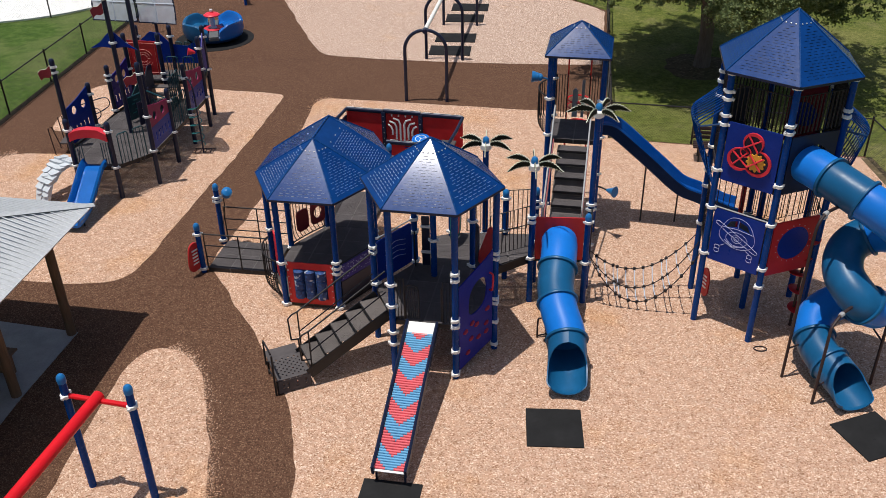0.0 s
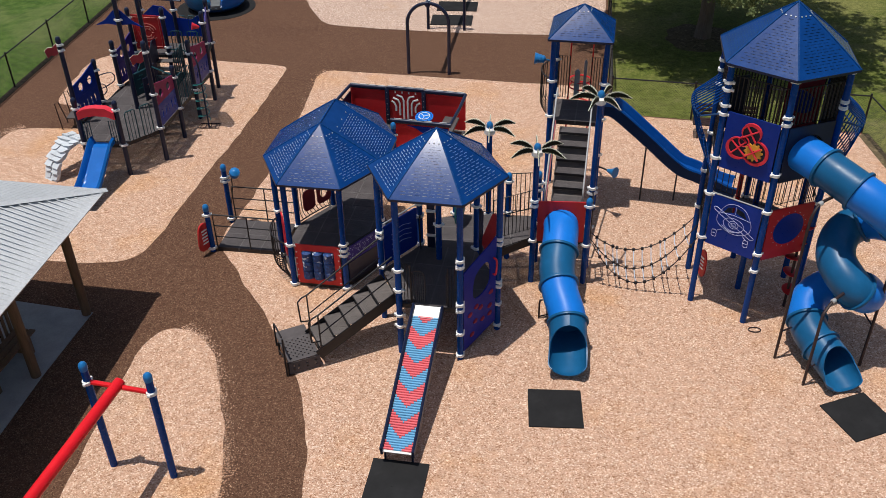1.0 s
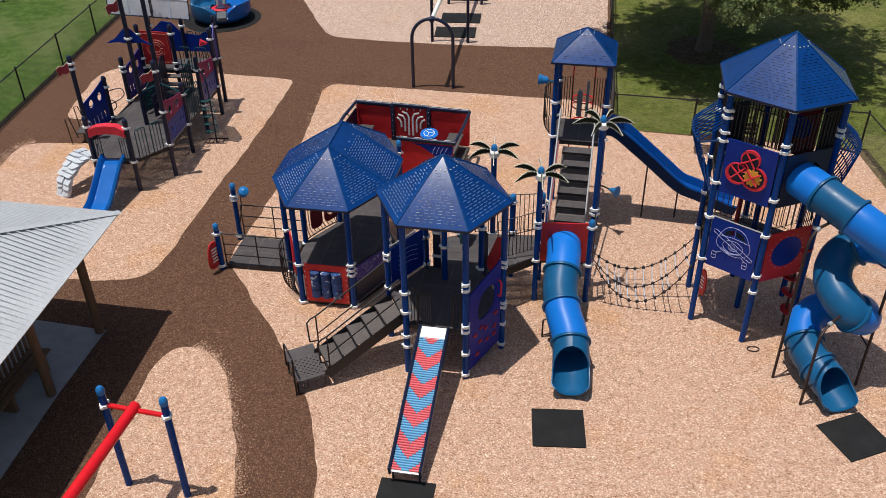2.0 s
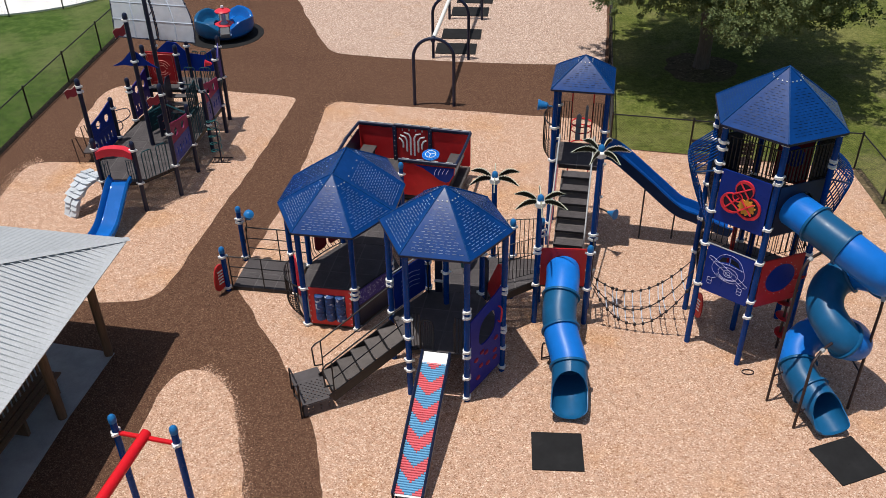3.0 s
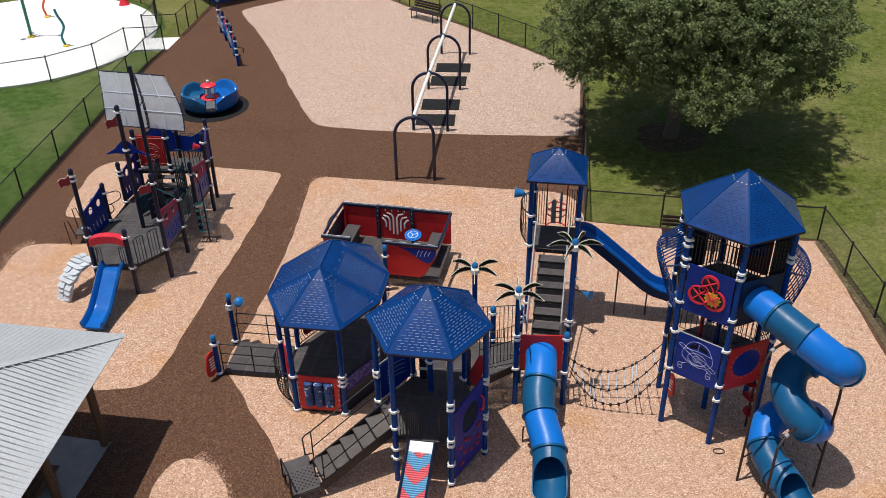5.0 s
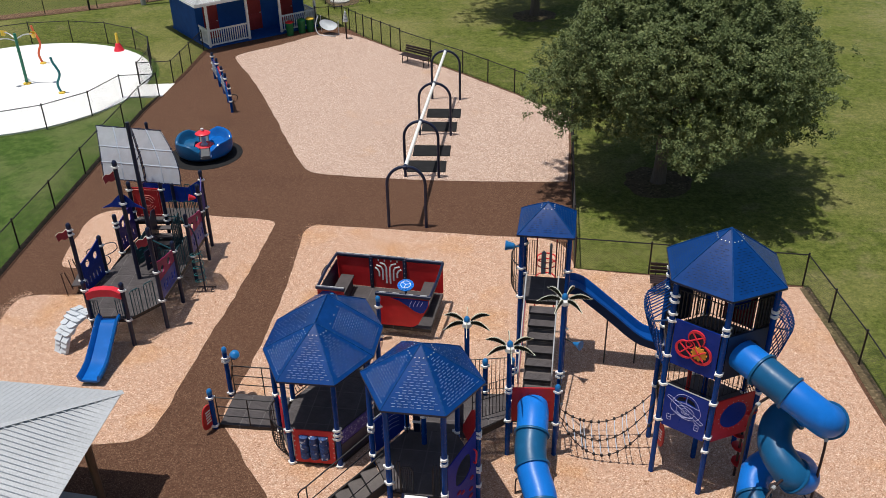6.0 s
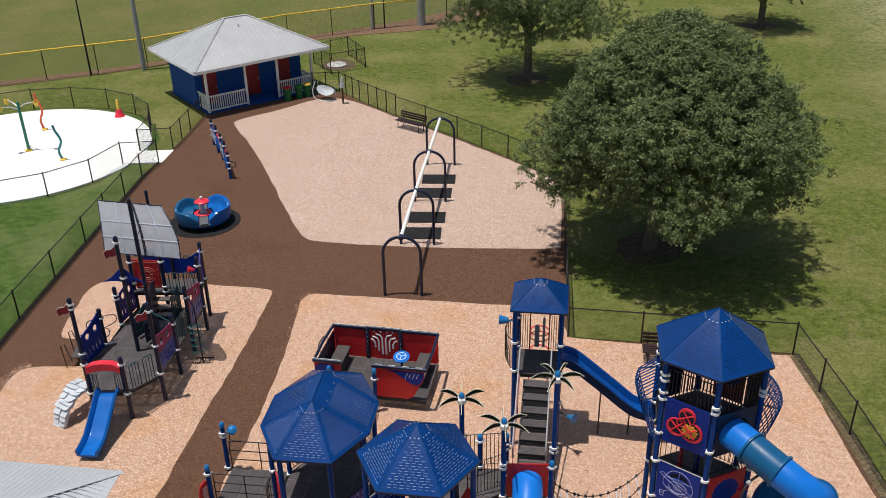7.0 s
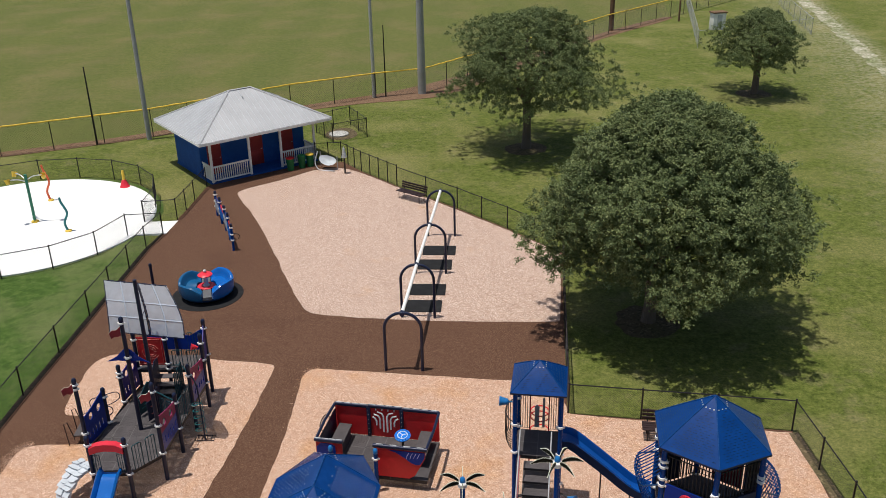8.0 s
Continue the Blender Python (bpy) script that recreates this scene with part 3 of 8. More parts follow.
DIRT = smooth_loop([(-60, 43.5), (-28.8, 55.35), (-20, 59.1), (-11.0, 65.3), (-6.0, 67.4), (-3.0, 67.9), (0.9, 69.3), (8.6, 81.0), (17.6, 93.0), (26.5, 102.2), (25.4, 103.6), (16.5, 94.1), (7, 82.6), (-2.2, 71.6), (-11.8, 66.6), (-20.6, 60.1), (-29.4, 56.4), (-60, 44.6)], 2)
sheet("dirt_strip", DIRT, -0.045, M_DIRT, "strip of bare reddish dirt along the field fence", "dirt strip", 0.012)
ROAD = smooth_loop([(35.1, 66), (36.3, 72), (37.8, 80), (40.1, 92), (43.9, 112), (48, 160), (50.5, 160), (45.4, 112), (41.6, 92), (39.2, 80), (37.2, 72), (35.3, 66)], 2)
fine = []
for (ax, ay), (bx, by) in zip(ROAD, ROAD[1:] + ROAD[:1]):
    n = max(1, int(math.dist((ax, ay), (bx, by)) / 0.22))
    fine += [(ax + (bx - ax) * k / n, ay + (by - ay) * k / n) for k in range(n)]
ROAD = [(x + 0.30 * noise.noise((y * 0.5, x * 0.2, 1.0)) + 0.35 * noise.noise((x * 1.1, y * 1.9, 5.0)), y) for x, y in fine]
sheet("gravel_track", ROAD, -0.058, M_GRAVEL, "pale shell gravel track through the grass", "track", 0.012)

# splash pad
bm = B()
slab(bm, circle(6.85, 64, -22.3, 43.7), -0.09, 0.02)
slab(bm, [(-16.6, 43.45), (-16.6, 41.72), (-14.15, 41.82), (-14.0, 43.6)], -0.09, 0.012)
solid("splash_pad", bm, M_WHITEPAD, "glaring white round splash pad with a short walkway", "splash pad", "structure")

# ---- fences ----


def link_wire(bm, a, b, r=0.0032):
    d = (b - a).normalized()
    s = d.cross(Vector((0.31, 0.87, 0.38))).normalized()
    u = d.cross(s)
    lo = [bm.verts.new(a + (s * math.cos(k * 2.0944) + u * math.sin(k * 2.0944)) * r) for k in range(3)]
    hi = [bm.verts.new(b + (s * math.cos(k * 2.0944) + u * math.sin(k * 2.0944)) * r) for k in range(3)]
    for k in range(3):
        bm.faces.new((lo[k], lo[(k + 1) % 3], hi[(k + 1) % 3], hi[k]))


def chain_fence(line, height=1.22, spacing=2.45, mat=None, cap=None, label="", closed_ends=(), pitch=0.085, post_r=0.03, group="", wire=0.0022, z=-0.07):
    """Chain-link fence along a plan line: posts, a top rail and the wire net of each bay."""
    mt = mat or M_BLACK
    f = thing("chain_link_fence", label, "fence", *line[0], 0, group=group)
    ox, oy = line[0]
    for a, b in zip(line, line[1:]):
        a3, b3 = Vector((a[0] - ox, a[1] - oy, z)), Vector((b[0] - ox, b[1] - oy, z))
        n = max(1, round((b3 - a3).length / spacing))
        for i in range(n):
            p, q = a3.lerp(b3, i / n), a3.lerp(b3, (i + 1) / n)
            me = shared(f"fencepost/{height}{post_r}{mt.name}", lambda bm: lathe(bm, [(post_r, 0), (post_r, height + 0.03), (post_r * 1.25, height + 0.04), (post_r * 0.9, height + 0.075), (0, height + 0.085)], 8), mt)
            part("post", me, mt, f, "", p)
            bm = B()
            sweep(bm, [p + Vector((0, 0, height)), q + Vector((0, 0, height))], 0.021, 6)
            part("top_rail", bm, mt, f)
            if cap:
                bm = B()
                rr = [0.055] * 7
                pts = [p.lerp(q, t / 6) + Vector((0, 0, height + 0.015 + 0.012 * math.sin(t * 2.1 + i))) for t in range(7)]
                sweep(bm, pts, rr, 8)
                part("cap_tube", bm, cap, f, "bright yellow plastic safety cap")
            length = (q - p).length
            d = (q - p) / length
            bm = B()
            h = height - 0.03
            step = pitch
            s = -h
            while s < length:
                for sg in (1, -1):
                    x0, z0, x1, z1 = (s, 0.03, s + h, h + 0.03) if sg > 0 else (s, h + 0.03, s + h, 0.03)
                    t0, t1 = max(0, -x0 / h), min(1, (length - x0) / h)
                    if t1 > t0:
                        link_wire(bm, p + d * (x0 + (x1 - x0) * t0) + Vector((0, 0, z0 + (z1 - z0) * t0)), p + d * (x0 + (x1 - x0) * t1) + Vector((0, 0, z0 + (z1 - z0) * t1)), wire)
                s += step
            part("wire_net", bm, mt, f)
    me = shared(f"fencepost/{height}{post_r}{mt.name}", lambda bm: lathe(bm, [(post_r, 0), (post_r, height + 0.05), (0, height + 0.08)], 8), mt)
    part("post", me, mt, f, "", (line[-1][0] - ox, line[-1][1] - oy, z))
    return f


LF = "black chain-link fences round the play area"
chain_fence([(-15.4, 7), (-15.28, 20), (-15.12, 27), (-14.88, 33), (-14.6, 40), (-14.30, 41.85)], label="black vinyl-coated chain-link fence along the lawn", group=LF)
chain_fence([(-14.08, 43.75), (-13.87, 46.6), (-13.72, 48.8)], label="short run of black chain-link fence beside the hut", group=LF, spacing=1.9)
chain_fence([(-7.9, 53.0), (-6.3, 53.1), (-4.9, 51.15), (-2.62, 48.4)], label="black fence with close posts beside the hut", group=LF, spacing=0.8, height=1.3)
chain_fence([(-2.62, 48.4), (0.8, 44.72), (3.3, 41.76), (5.74, 38.66), (4.97, 32.0), (4.26, 25.32), (11.46, 24.12), (11.64, 20), (11.62, 7)],
            label="black chain-link fence between play area and tree lawn", group=LF)
ring = []
for a in range(0, 342, 18):
    bulge = 7.15 - 0.58 * math.exp(-((a if a < 180 else a - 360) / 32) ** 2) + 0.18 * max(0.0, math.sin(radians(a)))
    ring.append((-22.3 + bulge * math.cos(radians(a - 2.4)), 43.8 + bulge * math.sin(radians(a - 2.4))))
chain_fence(ring + [(-16.06, 41.68)], label="curved black chain-link fence round the white splash pad", group=LF, spacing=2.4)
chain_fence([(-15.76, 43.52), (-14.08, 43.75)], label="black chain-link side of the splash pad gateway", group=LF, spacing=2.0)
chain_fence([(-16.06, 41.68), (-14.30, 41.85)], label="black chain-link side of the splash pad gateway", group=LF, spacing=2.2)
chain_fence([(-7.28, 57.2), (-5.11, 58.5), (-6.55, 61.6), (-8.72, 59.7), (-7.28, 57.2)], label="small black chain-link pen round a utility cover", group=LF, spacing=1.9, height=1.3)
FIELD_LINE = [(-62, 43.8), (-45, 49.7), (-28.8, 55.6), (-20.0, 59.5), (-11.4, 65.8), (-5.2, 69.0), (-1.4, 70.4), (7.5, 81.2), (17.3, 93.6), (25.9, 102.9), (40, 118)]
chain_fence(FIELD_LINE, height=1.95, spacing=3.0, cap=M_YELLOW, label="tall field fence with a yellow safety cap along its top", pitch=0.16, wire=0.004)

# foot strip of dark soil along the right and left fences; left includes painted net shadow
for name, pts in (("soil_strip", [(11.30, 23.95), (11.62, 24.0), (11.78, 20), (11.76, 6), (11.38, 6), (11.44, 20)]), ("soil_strip", [(-15.28, 6), (-15.14, 20), (-14.98, 27), (-14.74, 33), (-14.47, 40), (-14.28, 41.9), (-14.40, 41.9), (-14.68, 40), (-14.96, 33), (-15.2, 27), (-15.36, 20), (-15.5, 6)])):
    sheet(name, pts, 0.012, M_SOIL_SHADE if pts[0][0] < 0 else M_MULCH, "narrow strip of dark soil under the fence, the left one with painted net shade", "soil strip", 0.02)

sheet("bare_soil", smooth_loop([(-7.3, 57.5), (-5.5, 58.6), (-6.6, 61.2), (-8.4, 59.6)], 2), -0.062, M_MULCH, "bare soil inside the small pen", "bare soil", 0.012)
bm = B()
lathe(bm, [(0.66, 0), (0.66, 0.10), (0.62, 0.13), (0.25, 0.15), (0, 0.15)], 24)
solid("utility_cover", bm, M_CONCRETE, "round concrete utility cover inside the small pen", "utility cover", m=pose(-7.1, 59.1, -0.08))

# ---- light poles and far equipment ----


def lamp_pole(x, y, h, r0, mat, label):
    bm = B()
    lathe(bm, [(r0, 0), (r0 * 0.6, h)], 12)
    return solid("light_pole", bm, mat, label, "pole", group="poles along the ball field", m=pose(x, y, -0.08))


lamp_pole(-20.1, 58.9, 16, 0.17, M_POLE, "grey tapered concrete pole by the field fence")
lamp_pole(-5.35, 69.1, 16, 0.15, M_STEEL, "slim grey steel pole by the field fence")
lamp_pole(-1.6, 70.1, 18, 0.33, M_POLE, "thick grey concrete light pole by the field fence")
lamp_pole(17.9, 95.5, 16, 0.26, M_TIMBER, "brown timber pole by the field fence")
lamp_pole(-23.3, 57.8, 5.3, 0.07, M_BLACK, "thin black post at the field fence")
lamp_pole(-4.45, 69.4, 5.6, 0.06, M_BLACK, "thin black post at the field fence")
lamp_pole(26.2, 100.2, 4.5, 0.12, M_TIMBER, "short brown post at the field fence corner")

cab = thing("utility_cabinet", "white utility cabinet with a faded red top inside a grey fence", "cabinet", 28.95, 95.1, -0.08, 12)
bm = B()
box(bm, 0, 0, 0.85, 1.4, 0.9, 1.7, 0, 0.03)
part("body", bm, M_WHITE, cab)
bm = B()
box(bm, 0, 0, 1.78, 1.6, 1.1, 0.14, 0, 0.02)
part("lid", bm, M_DIRT, cab, "faded red lid")
bm = B()
box(bm, 0, -0.46, 0.9, 0.55, 0.03, 1.3, 0, 0.01)
part("door", bm, M_GREY, cab, "grey metal door")
chain_fence([(30.0, 112.0), (24.5, 85.8), (37.4, 91.2), (40.6, 110.0)], height=1.6, spacing=3.1, mat=M_STEEL, label="grey chain-link fence round the utility cabinet", pitch=0.2)

# ---- trees ----


def oak(x, y, h, spread, base, seed, leaves, label, sprays=600, deep=1.0, skirt=0.8, shift=(0.0, 0.0), uneven=0.4, lift=0.0, hang=0.0):
    """A live oak: forked tapering trunk and limbs, and a crown of many single leaves set along short twigs."""
    rnd = random.Random(seed)
    t = thing("oak_tree", label, "tree", x, y, -0.08, 0, group="oaks on the lawn")
    bm = B()
    fork = base * 0.85
    sweep(bm, spline([(0, 0, -0.1), (0.05, 0.02, fork * 0.5), (0.0, 0.08, fork)], 5), [0.34, 0.31, 0.29, 0.27, 0.26, 0.25, 0.25, 0.25, 0.25, 0.25, 0.27], 10)
    part("trunk", bm, M_BARK, t, "grey-brown furrowed trunk")
    for k in range(8):
        a = k * math.tau / 8 + rnd.uniform(-0.3, 0.3)
        reach = spread * rnd.uniform(0.42, 0.66)
        top = base + (h - base) * rnd.uniform(0.3, 0.75)
        ex, ey = math.cos(a) * reach + shift[0], math.sin(a) * reach * deep + shift[1]
        pts = [(0, 0.05, fork - 0.12), (ex * 0.3, ey * 0.3, fork + (top - fork) * 0.45), (ex * 0.7, ey * 0.7, fork + (top - fork) * 0.8), (ex, ey, top)]
        line = spline(pts, 4)
        bm = B()
        sweep(bm, line, [0.17 * (1 - 0.85 * i / (len(line) - 1)) for i in range(len(line))], 7)
        for j in (5, 8):
            p = line[j]
            q = p + Vector((rnd.uniform(-1, 1), rnd.uniform(-1, 1), rnd.uniform(0.3, 1.2)))
            sweep(bm, [p, (p + q) / 2 + Vector((0, 0, 0.1)), q], [0.06, 0.045, 0.02], 5)
        part("limb", bm, M_BARK, t)
    # leafy sprays over a broad uneven dome that is widest below its middle
    zb = base * skirt
    mid = Vector((shift[0], shift[1], zb + (h - zb) * 0.30))
    verts, faces = [], []
    per = max(6, leaves // sprays)
    reach_ = 0.27
    for k in range(sprays):
        hf = rnd.random() ** 0.9
        a = rnd.uniform(0, math.tau)
        if hf > 0.3:
            prof = max(0.0, 1 - ((hf - 0.3) / 0.715) ** 1.9) ** 0.72
        else:
            prof = 1 - 0.25 * ((0.3 - hf) / 0.3) ** 2
        v = Vector((math.cos(a) * prof, math.sin(a) * prof, hf))
        lump = 1 + uneven * noise.noise((v.x * 1.7 + seed, v.y * 1.7, v.z * 2.2)) + 0.22 * noise.noise((v.x * 4.5 + seed, v.y * 4.5, v.z * 4.5))
        if k % 8 == 0:
            lump *= 1.0 + rnd.uniform(0.03, 0.17)
        rr = rnd.uniform(0.03, 1.0) ** 0.40 * lump * spread
        low = 1.1 * noise.noise((v.x * 2.6, v.y * 2.6, seed + 7.0)) * (1 - hf)
        low += (max(0.0, -v.y) + 0.8 * max(0.0, -v.x)) * lift * (1 - hf) - hang * prof * prof * (1 - hf) ** 2
        c = Vector((v.x * rr + shift[0], v.y * rr * deep + shift[1], zb + low + (h - zb) * hf * (0.86 + 0.14 * lump) - 0.2))
        away = (c - mid).normalized()
        size = rnd.uniform(0.5, 1.25) * reach_
        twigs = [(away * rnd.uniform(0.2, 1.0) + Vector((rnd.gauss(0, 0.75), rnd.gauss(0, 0.75), rnd.gauss(0.05, 0.55)))).normalized() * size * rnd.uniform(0.6, 1.6) for _ in range(5)]
        for n in range(per):
            tw = twigs[n % 5]
            f = rnd.random()
            p = c + tw * (f - 0.25) + Vector((rnd.gauss(0, 1), rnd.gauss(0, 1), rnd.gauss(0, 0.8) - f * 0.3)) * size * 0.24
            s = rnd.uniform(0.025, 0.051)
            nr = (away * 0.35 + Vector((rnd.gauss(0, 0.7), rnd.gauss(0, 0.7), 0.55 + rnd.gauss(0, 0.6)))).normalized()
            ax = (tw.normalized() * 0.8 + Vector((rnd.gauss(0, 1), rnd.gauss(0, 1), rnd.gauss(0, 0.7)))).normalized()
            sd = ax.cross(nr).normalized() * s * 0.62
            ax = nr.cross(sd).normalized() * s * 1.3
            i = len(verts)
            verts += [p - ax, p + sd, p + ax, p - sd]
            faces.append((i, i + 1, i + 2, i + 3))
    me = bpy.data.meshes.new("crown")
    me.from_pydata([tuple(v) for v in verts], [], faces)
    me.materials.append(M_LEAF)
    ob = part("crown", me, M_LEAF, t, "grey-green crown of small leathery leaves")
    tagged(ob, kind="stuff")
    bm = B()
    rim = [(1.0 + 0.22 * noise.noise((math.cos(k * math.tau / 40) * 2, math.sin(k * math.tau / 40) * 2, seed))) for k in range(40)]
    rings = [[bm.verts.new((r * rim[k] * math.cos(k * math.tau / 40), r * rim[k] * math.sin(k * math.tau / 40), z)) for k in range(40)] for r, z in ((1.35, 0.026), (1.0, 0.04), (0.45, 0.08))]
    for lo, hi in zip(rings, rings[1:]):
        for k in range(40):
            bm.faces.new((lo[k], lo[(k + 1) % 40], hi[(k + 1) % 40], hi[k]))
    bm.faces.new(rings[-1])
    solid("mulch_ring", bm, M_MULCH, "ring of brown leaf litter round the oak", "mulch", "structure", m=pose(x, y, -0.10))
    return t


oak(8.35, 31.8, 9.2, 5.15, 2.6, 11, 520000, "broad live oak with a dense grey-green crown beside the play area", 9200, 1.0, 0.85, (0.35, 0.1), 0.34, 1.2, 0.2)
oak(5.4, 55.2, 9.0, 5.4, 3.6, 23, 230000, "live oak with a spreading crown over a bare trunk", 4400, skirt=0.98, uneven=0.7, hang=0.35)
oak(24.2, 68.0, 6.5, 3.5, 2.9, 37, 110000, "smaller live oak near the gravel track", 2000, skirt=0.95, uneven=0.65, hang=0.3)

# ---- shelter with a metal roof ----


def ribbed_slope(parent, corners, ribs, rib_w=0.05, rib_h=0.03, mat=None, thick=0.03):
    """A roof slope from eave a, b to top c, d with raised ribs that run up the slope, cut at the hips."""
    bm = B()
    a, b, c, d = [Vector(p) for p in corners]
    n = (b - a).cross(d - a).normalized()
    if n.z < 0:
        n = -n
    lo = [bm.verts.new(p - n * thick) for p in (a, b, c, d)]
    hi = [bm.verts.new(p) for p in (a, b, c, d)]
    same = (c - d).length < 1e-3
    if same:
        bm.faces.new(hi[:3])
        bm.faces.new(lo[:3][::-1])
        bm.faces.new((lo[0], lo[1], hi[1], hi[0]))
    else:
        bm.faces.new(hi)
        bm.faces.new(lo[::-1])
        bm.faces.new((lo[0], lo[1], hi[1], hi[0]))
    sheet_ = part("roof_slope", bm, mat or M_METALROOF, parent, "grey metal roof slope")
    e = (b - a).normalized()
    width = (b - a).length
    upv = n.cross(e)
    if upv.z < 0:
        upv = -upv
    H = (d - a).dot(upv)
    ld, lc = (d - a).dot(e), (c - a).dot(e)
    for k in range(ribs):
        s = width * (k + 0.5) / ribs
        top = H
        if s < ld:
            top = H * s / ld
        elif s > lc:
            top = H * (width - s) / max(width - lc, 1e-6)
        if top < 0.1:
            continue
        p, q = a + e * s, a + e * s + upv * top
        bm = B()
        vs = []
        for base in (p, q):
            vs.append([bm.verts.new(base + e * o + n * hh) for o, hh in ((-rib_w / 2, 0.0), (-rib_w / 4, rib_h), (rib_w / 4, rib_h), (rib_w / 2, 0.0))])
        for i in range(3):
            bm.faces.new((vs[0][i], vs[0][i + 1], vs[1][i + 1], vs[1][i]))
        bm.faces.new(vs[0])
        part("roof_rib", bm, M_METALROOF, sheet_)
    return sheet_


sh = thing("picnic_shelter", "open picnic shelter with grey ribbed metal hip roof on timber posts", "shelter", -8.9, 16.4, 0, 0)


def sh_l(x, y, z=0.0):
    return (x + 8.9, y - 16.4, z)


# plan corners of the eaves and the ridge
SA, SB, SC, SD = (-7.37, 15.72), (-8.12, 6.2), (-16.9, 7.4), (-16.1, 16.95)
R1, R2 = (-11.45, 11.75), (-12.1, 10.9)
ZE, ZR = 2.8, 4.2
for corners, ribs in (((sh_l(*SA, ZE), sh_l(*SB, ZE), sh_l(*R2, ZR), sh_l(*R1, ZR)), 74), ((sh_l(*SD, ZE), sh_l(*SA, ZE), sh_l(*R1, ZR), sh_l(*R1, ZR)), 64), ((sh_l(*SB, ZE), sh_l(*SC, ZE), sh_l(*R2, ZR), sh_l(*R2, ZR)), 50),
                      ((sh_l(*SC, ZE), sh_l(*SD, ZE), sh_l(*R1, ZR), sh_l(*R2, ZR)), 50)):
    ribbed_slope(sh, corners, ribs, 0.032, 0.0065)
for e0, e1 in ((SA, R1), (SB, R2), (SC, R2), (SD, R1)):
    bm = B()
    a, b = Vector(sh_l(*e0, ZE + 0.03)), Vector(sh_l(*e1, ZR + 0.03))
    extrude_profile(bm, [a, b], [(-0.10, -0.036), (0, 0.0), (0.10, -0.036), (0, -0.05)])
    part("hip_cap", bm, M_METALROOF, sh)
MID = ((SA[0] + SC[0]) / 2, (SA[1] + SC[1]) / 2)
INS = [(p[0] + (MID[0] - p[0]) * 0.16, p[1] + (MID[1] - p[1]) * 0.16) for p in (SA, SB, SC, SD)]
for e0, e1 in zip(INS, INS[1:] + INS[:1]):
    bm = B()
    extrude_profile(bm, [sh_l(*e0, ZE + 0.02), sh_l(*e1, ZE + 0.02)], [(-0.05, -0.14), (0.05, -0.14), (0.05, 0.10), (-0.05, 0.10)])
    part("eave_beam", bm, M_TIMBER, sh, "dark timber eave beam")
for px, py in ((-8.22, 15.1), (-8.5, 13.1), (-9.4, 10.2), (-9.7, 7.6), (-12.2, 15.6), (-15.2, 15.9), (-15.8, 12.0), (-16.0, 8.2), (-12.5, 7.6)):
    bm = B()
    lathe(bm, [(0.10, -0.1), (0.098, 1.5), (0.095, 2.9)], 12)
    part("post", bm, M_TIMBER, sh, "round timber post", sh_l(px, py))
sheet("shelter_slab", [(-8.11, 15.15), (-8.37, 13.15), (-8.9, 6.8), (-16.4, 7.4), (-15.6, 16.6), (-9.95, 15.5)], 0.02, M_SLAB, "worn grey concrete slab under the shelter", "slab", 0.08)

bench = thing("slatted_bench", "dark timber bench with a slatted back under the shelter", "bench", -9.15, 12.6, 0.02, 83)
for k in range(18):
    bm = B()
    box(bm, -1.3 + k * 0.155, 0.28, 0.55, 0.075, 0.03, 0.75, 0, 0.006)
    part("back_slat", bm, M_TIMBER, bench)
for k, yy in enumerate((-0.16, 0.0, 0.16)):
    bm = B()
    box(bm, 0.02, yy, 0.46, 2.75, 0.135, 0.04, 0, 0.008)
    part("seat_board", bm, M_TIMBER, bench)
bm = B()
box(bm, 0.02, 0.28, 0.95, 2.8, 0.09, 0.04, 0, 0.008)
part("top_board", bm, M_TIMBER, bench)
for xx in (-1.2, 0.0, 1.2):
    bm = B()
    box(bm, xx, 0.0, 0.22, 0.09, 0.36, 0.44, 0, 0.008)
    part("leg", bm, M_TIMBER, bench)

# ---- blue hut with a veranda ----
hut = thing("storage_hut", "small blue hut with red doors and white veranda rails", "hut", -13.44, 49.24, 0, 37.0)
HW, HD, VD = 6.95, 5.35, 1.55
WZ = 2.62


def siding(bm, a, b, z0, z1, gaps=(), t=0.12, n=(0, 0)):
    """Lapped boards from a to b, with openings left out."""
    m, length = panel_matrix(a, b)
    rows = int((z1 - z0) / 0.15)
    for i in range(rows):
        za, zb = z0 + (z1 - z0) * i / rows, z0 + (z1 - z0) * (i + 1) / rows
        spans = [(0, length)]
        for g0, g1, gz0, gz1 in gaps:
            if za < gz1 - 0.01 and zb > gz0 + 0.01:
                spans = [s for p, q in spans for s in ((p, min(q, g0)), (max(p, g1), q)) if s[1] - s[0] > 0.01]
        for p, q in spans:
            vs = [m @ Vector(v) for v in ((p, -0.012, za), (q, -0.012, za), (q, 0, zb), (p, 0, zb), (p, t, za), (q, t, za), (q, t, zb), (p, t, zb))]
            v = [bm.verts.new(k) for k in vs]
            for f in ((0, 1, 2, 3), (5, 4, 7, 6), (1, 5, 6, 2), (4, 0, 3, 7), (3, 2, 6, 7), (4, 5, 1, 0)):
                bm.faces.new([v[j] for j in f])
    return bm


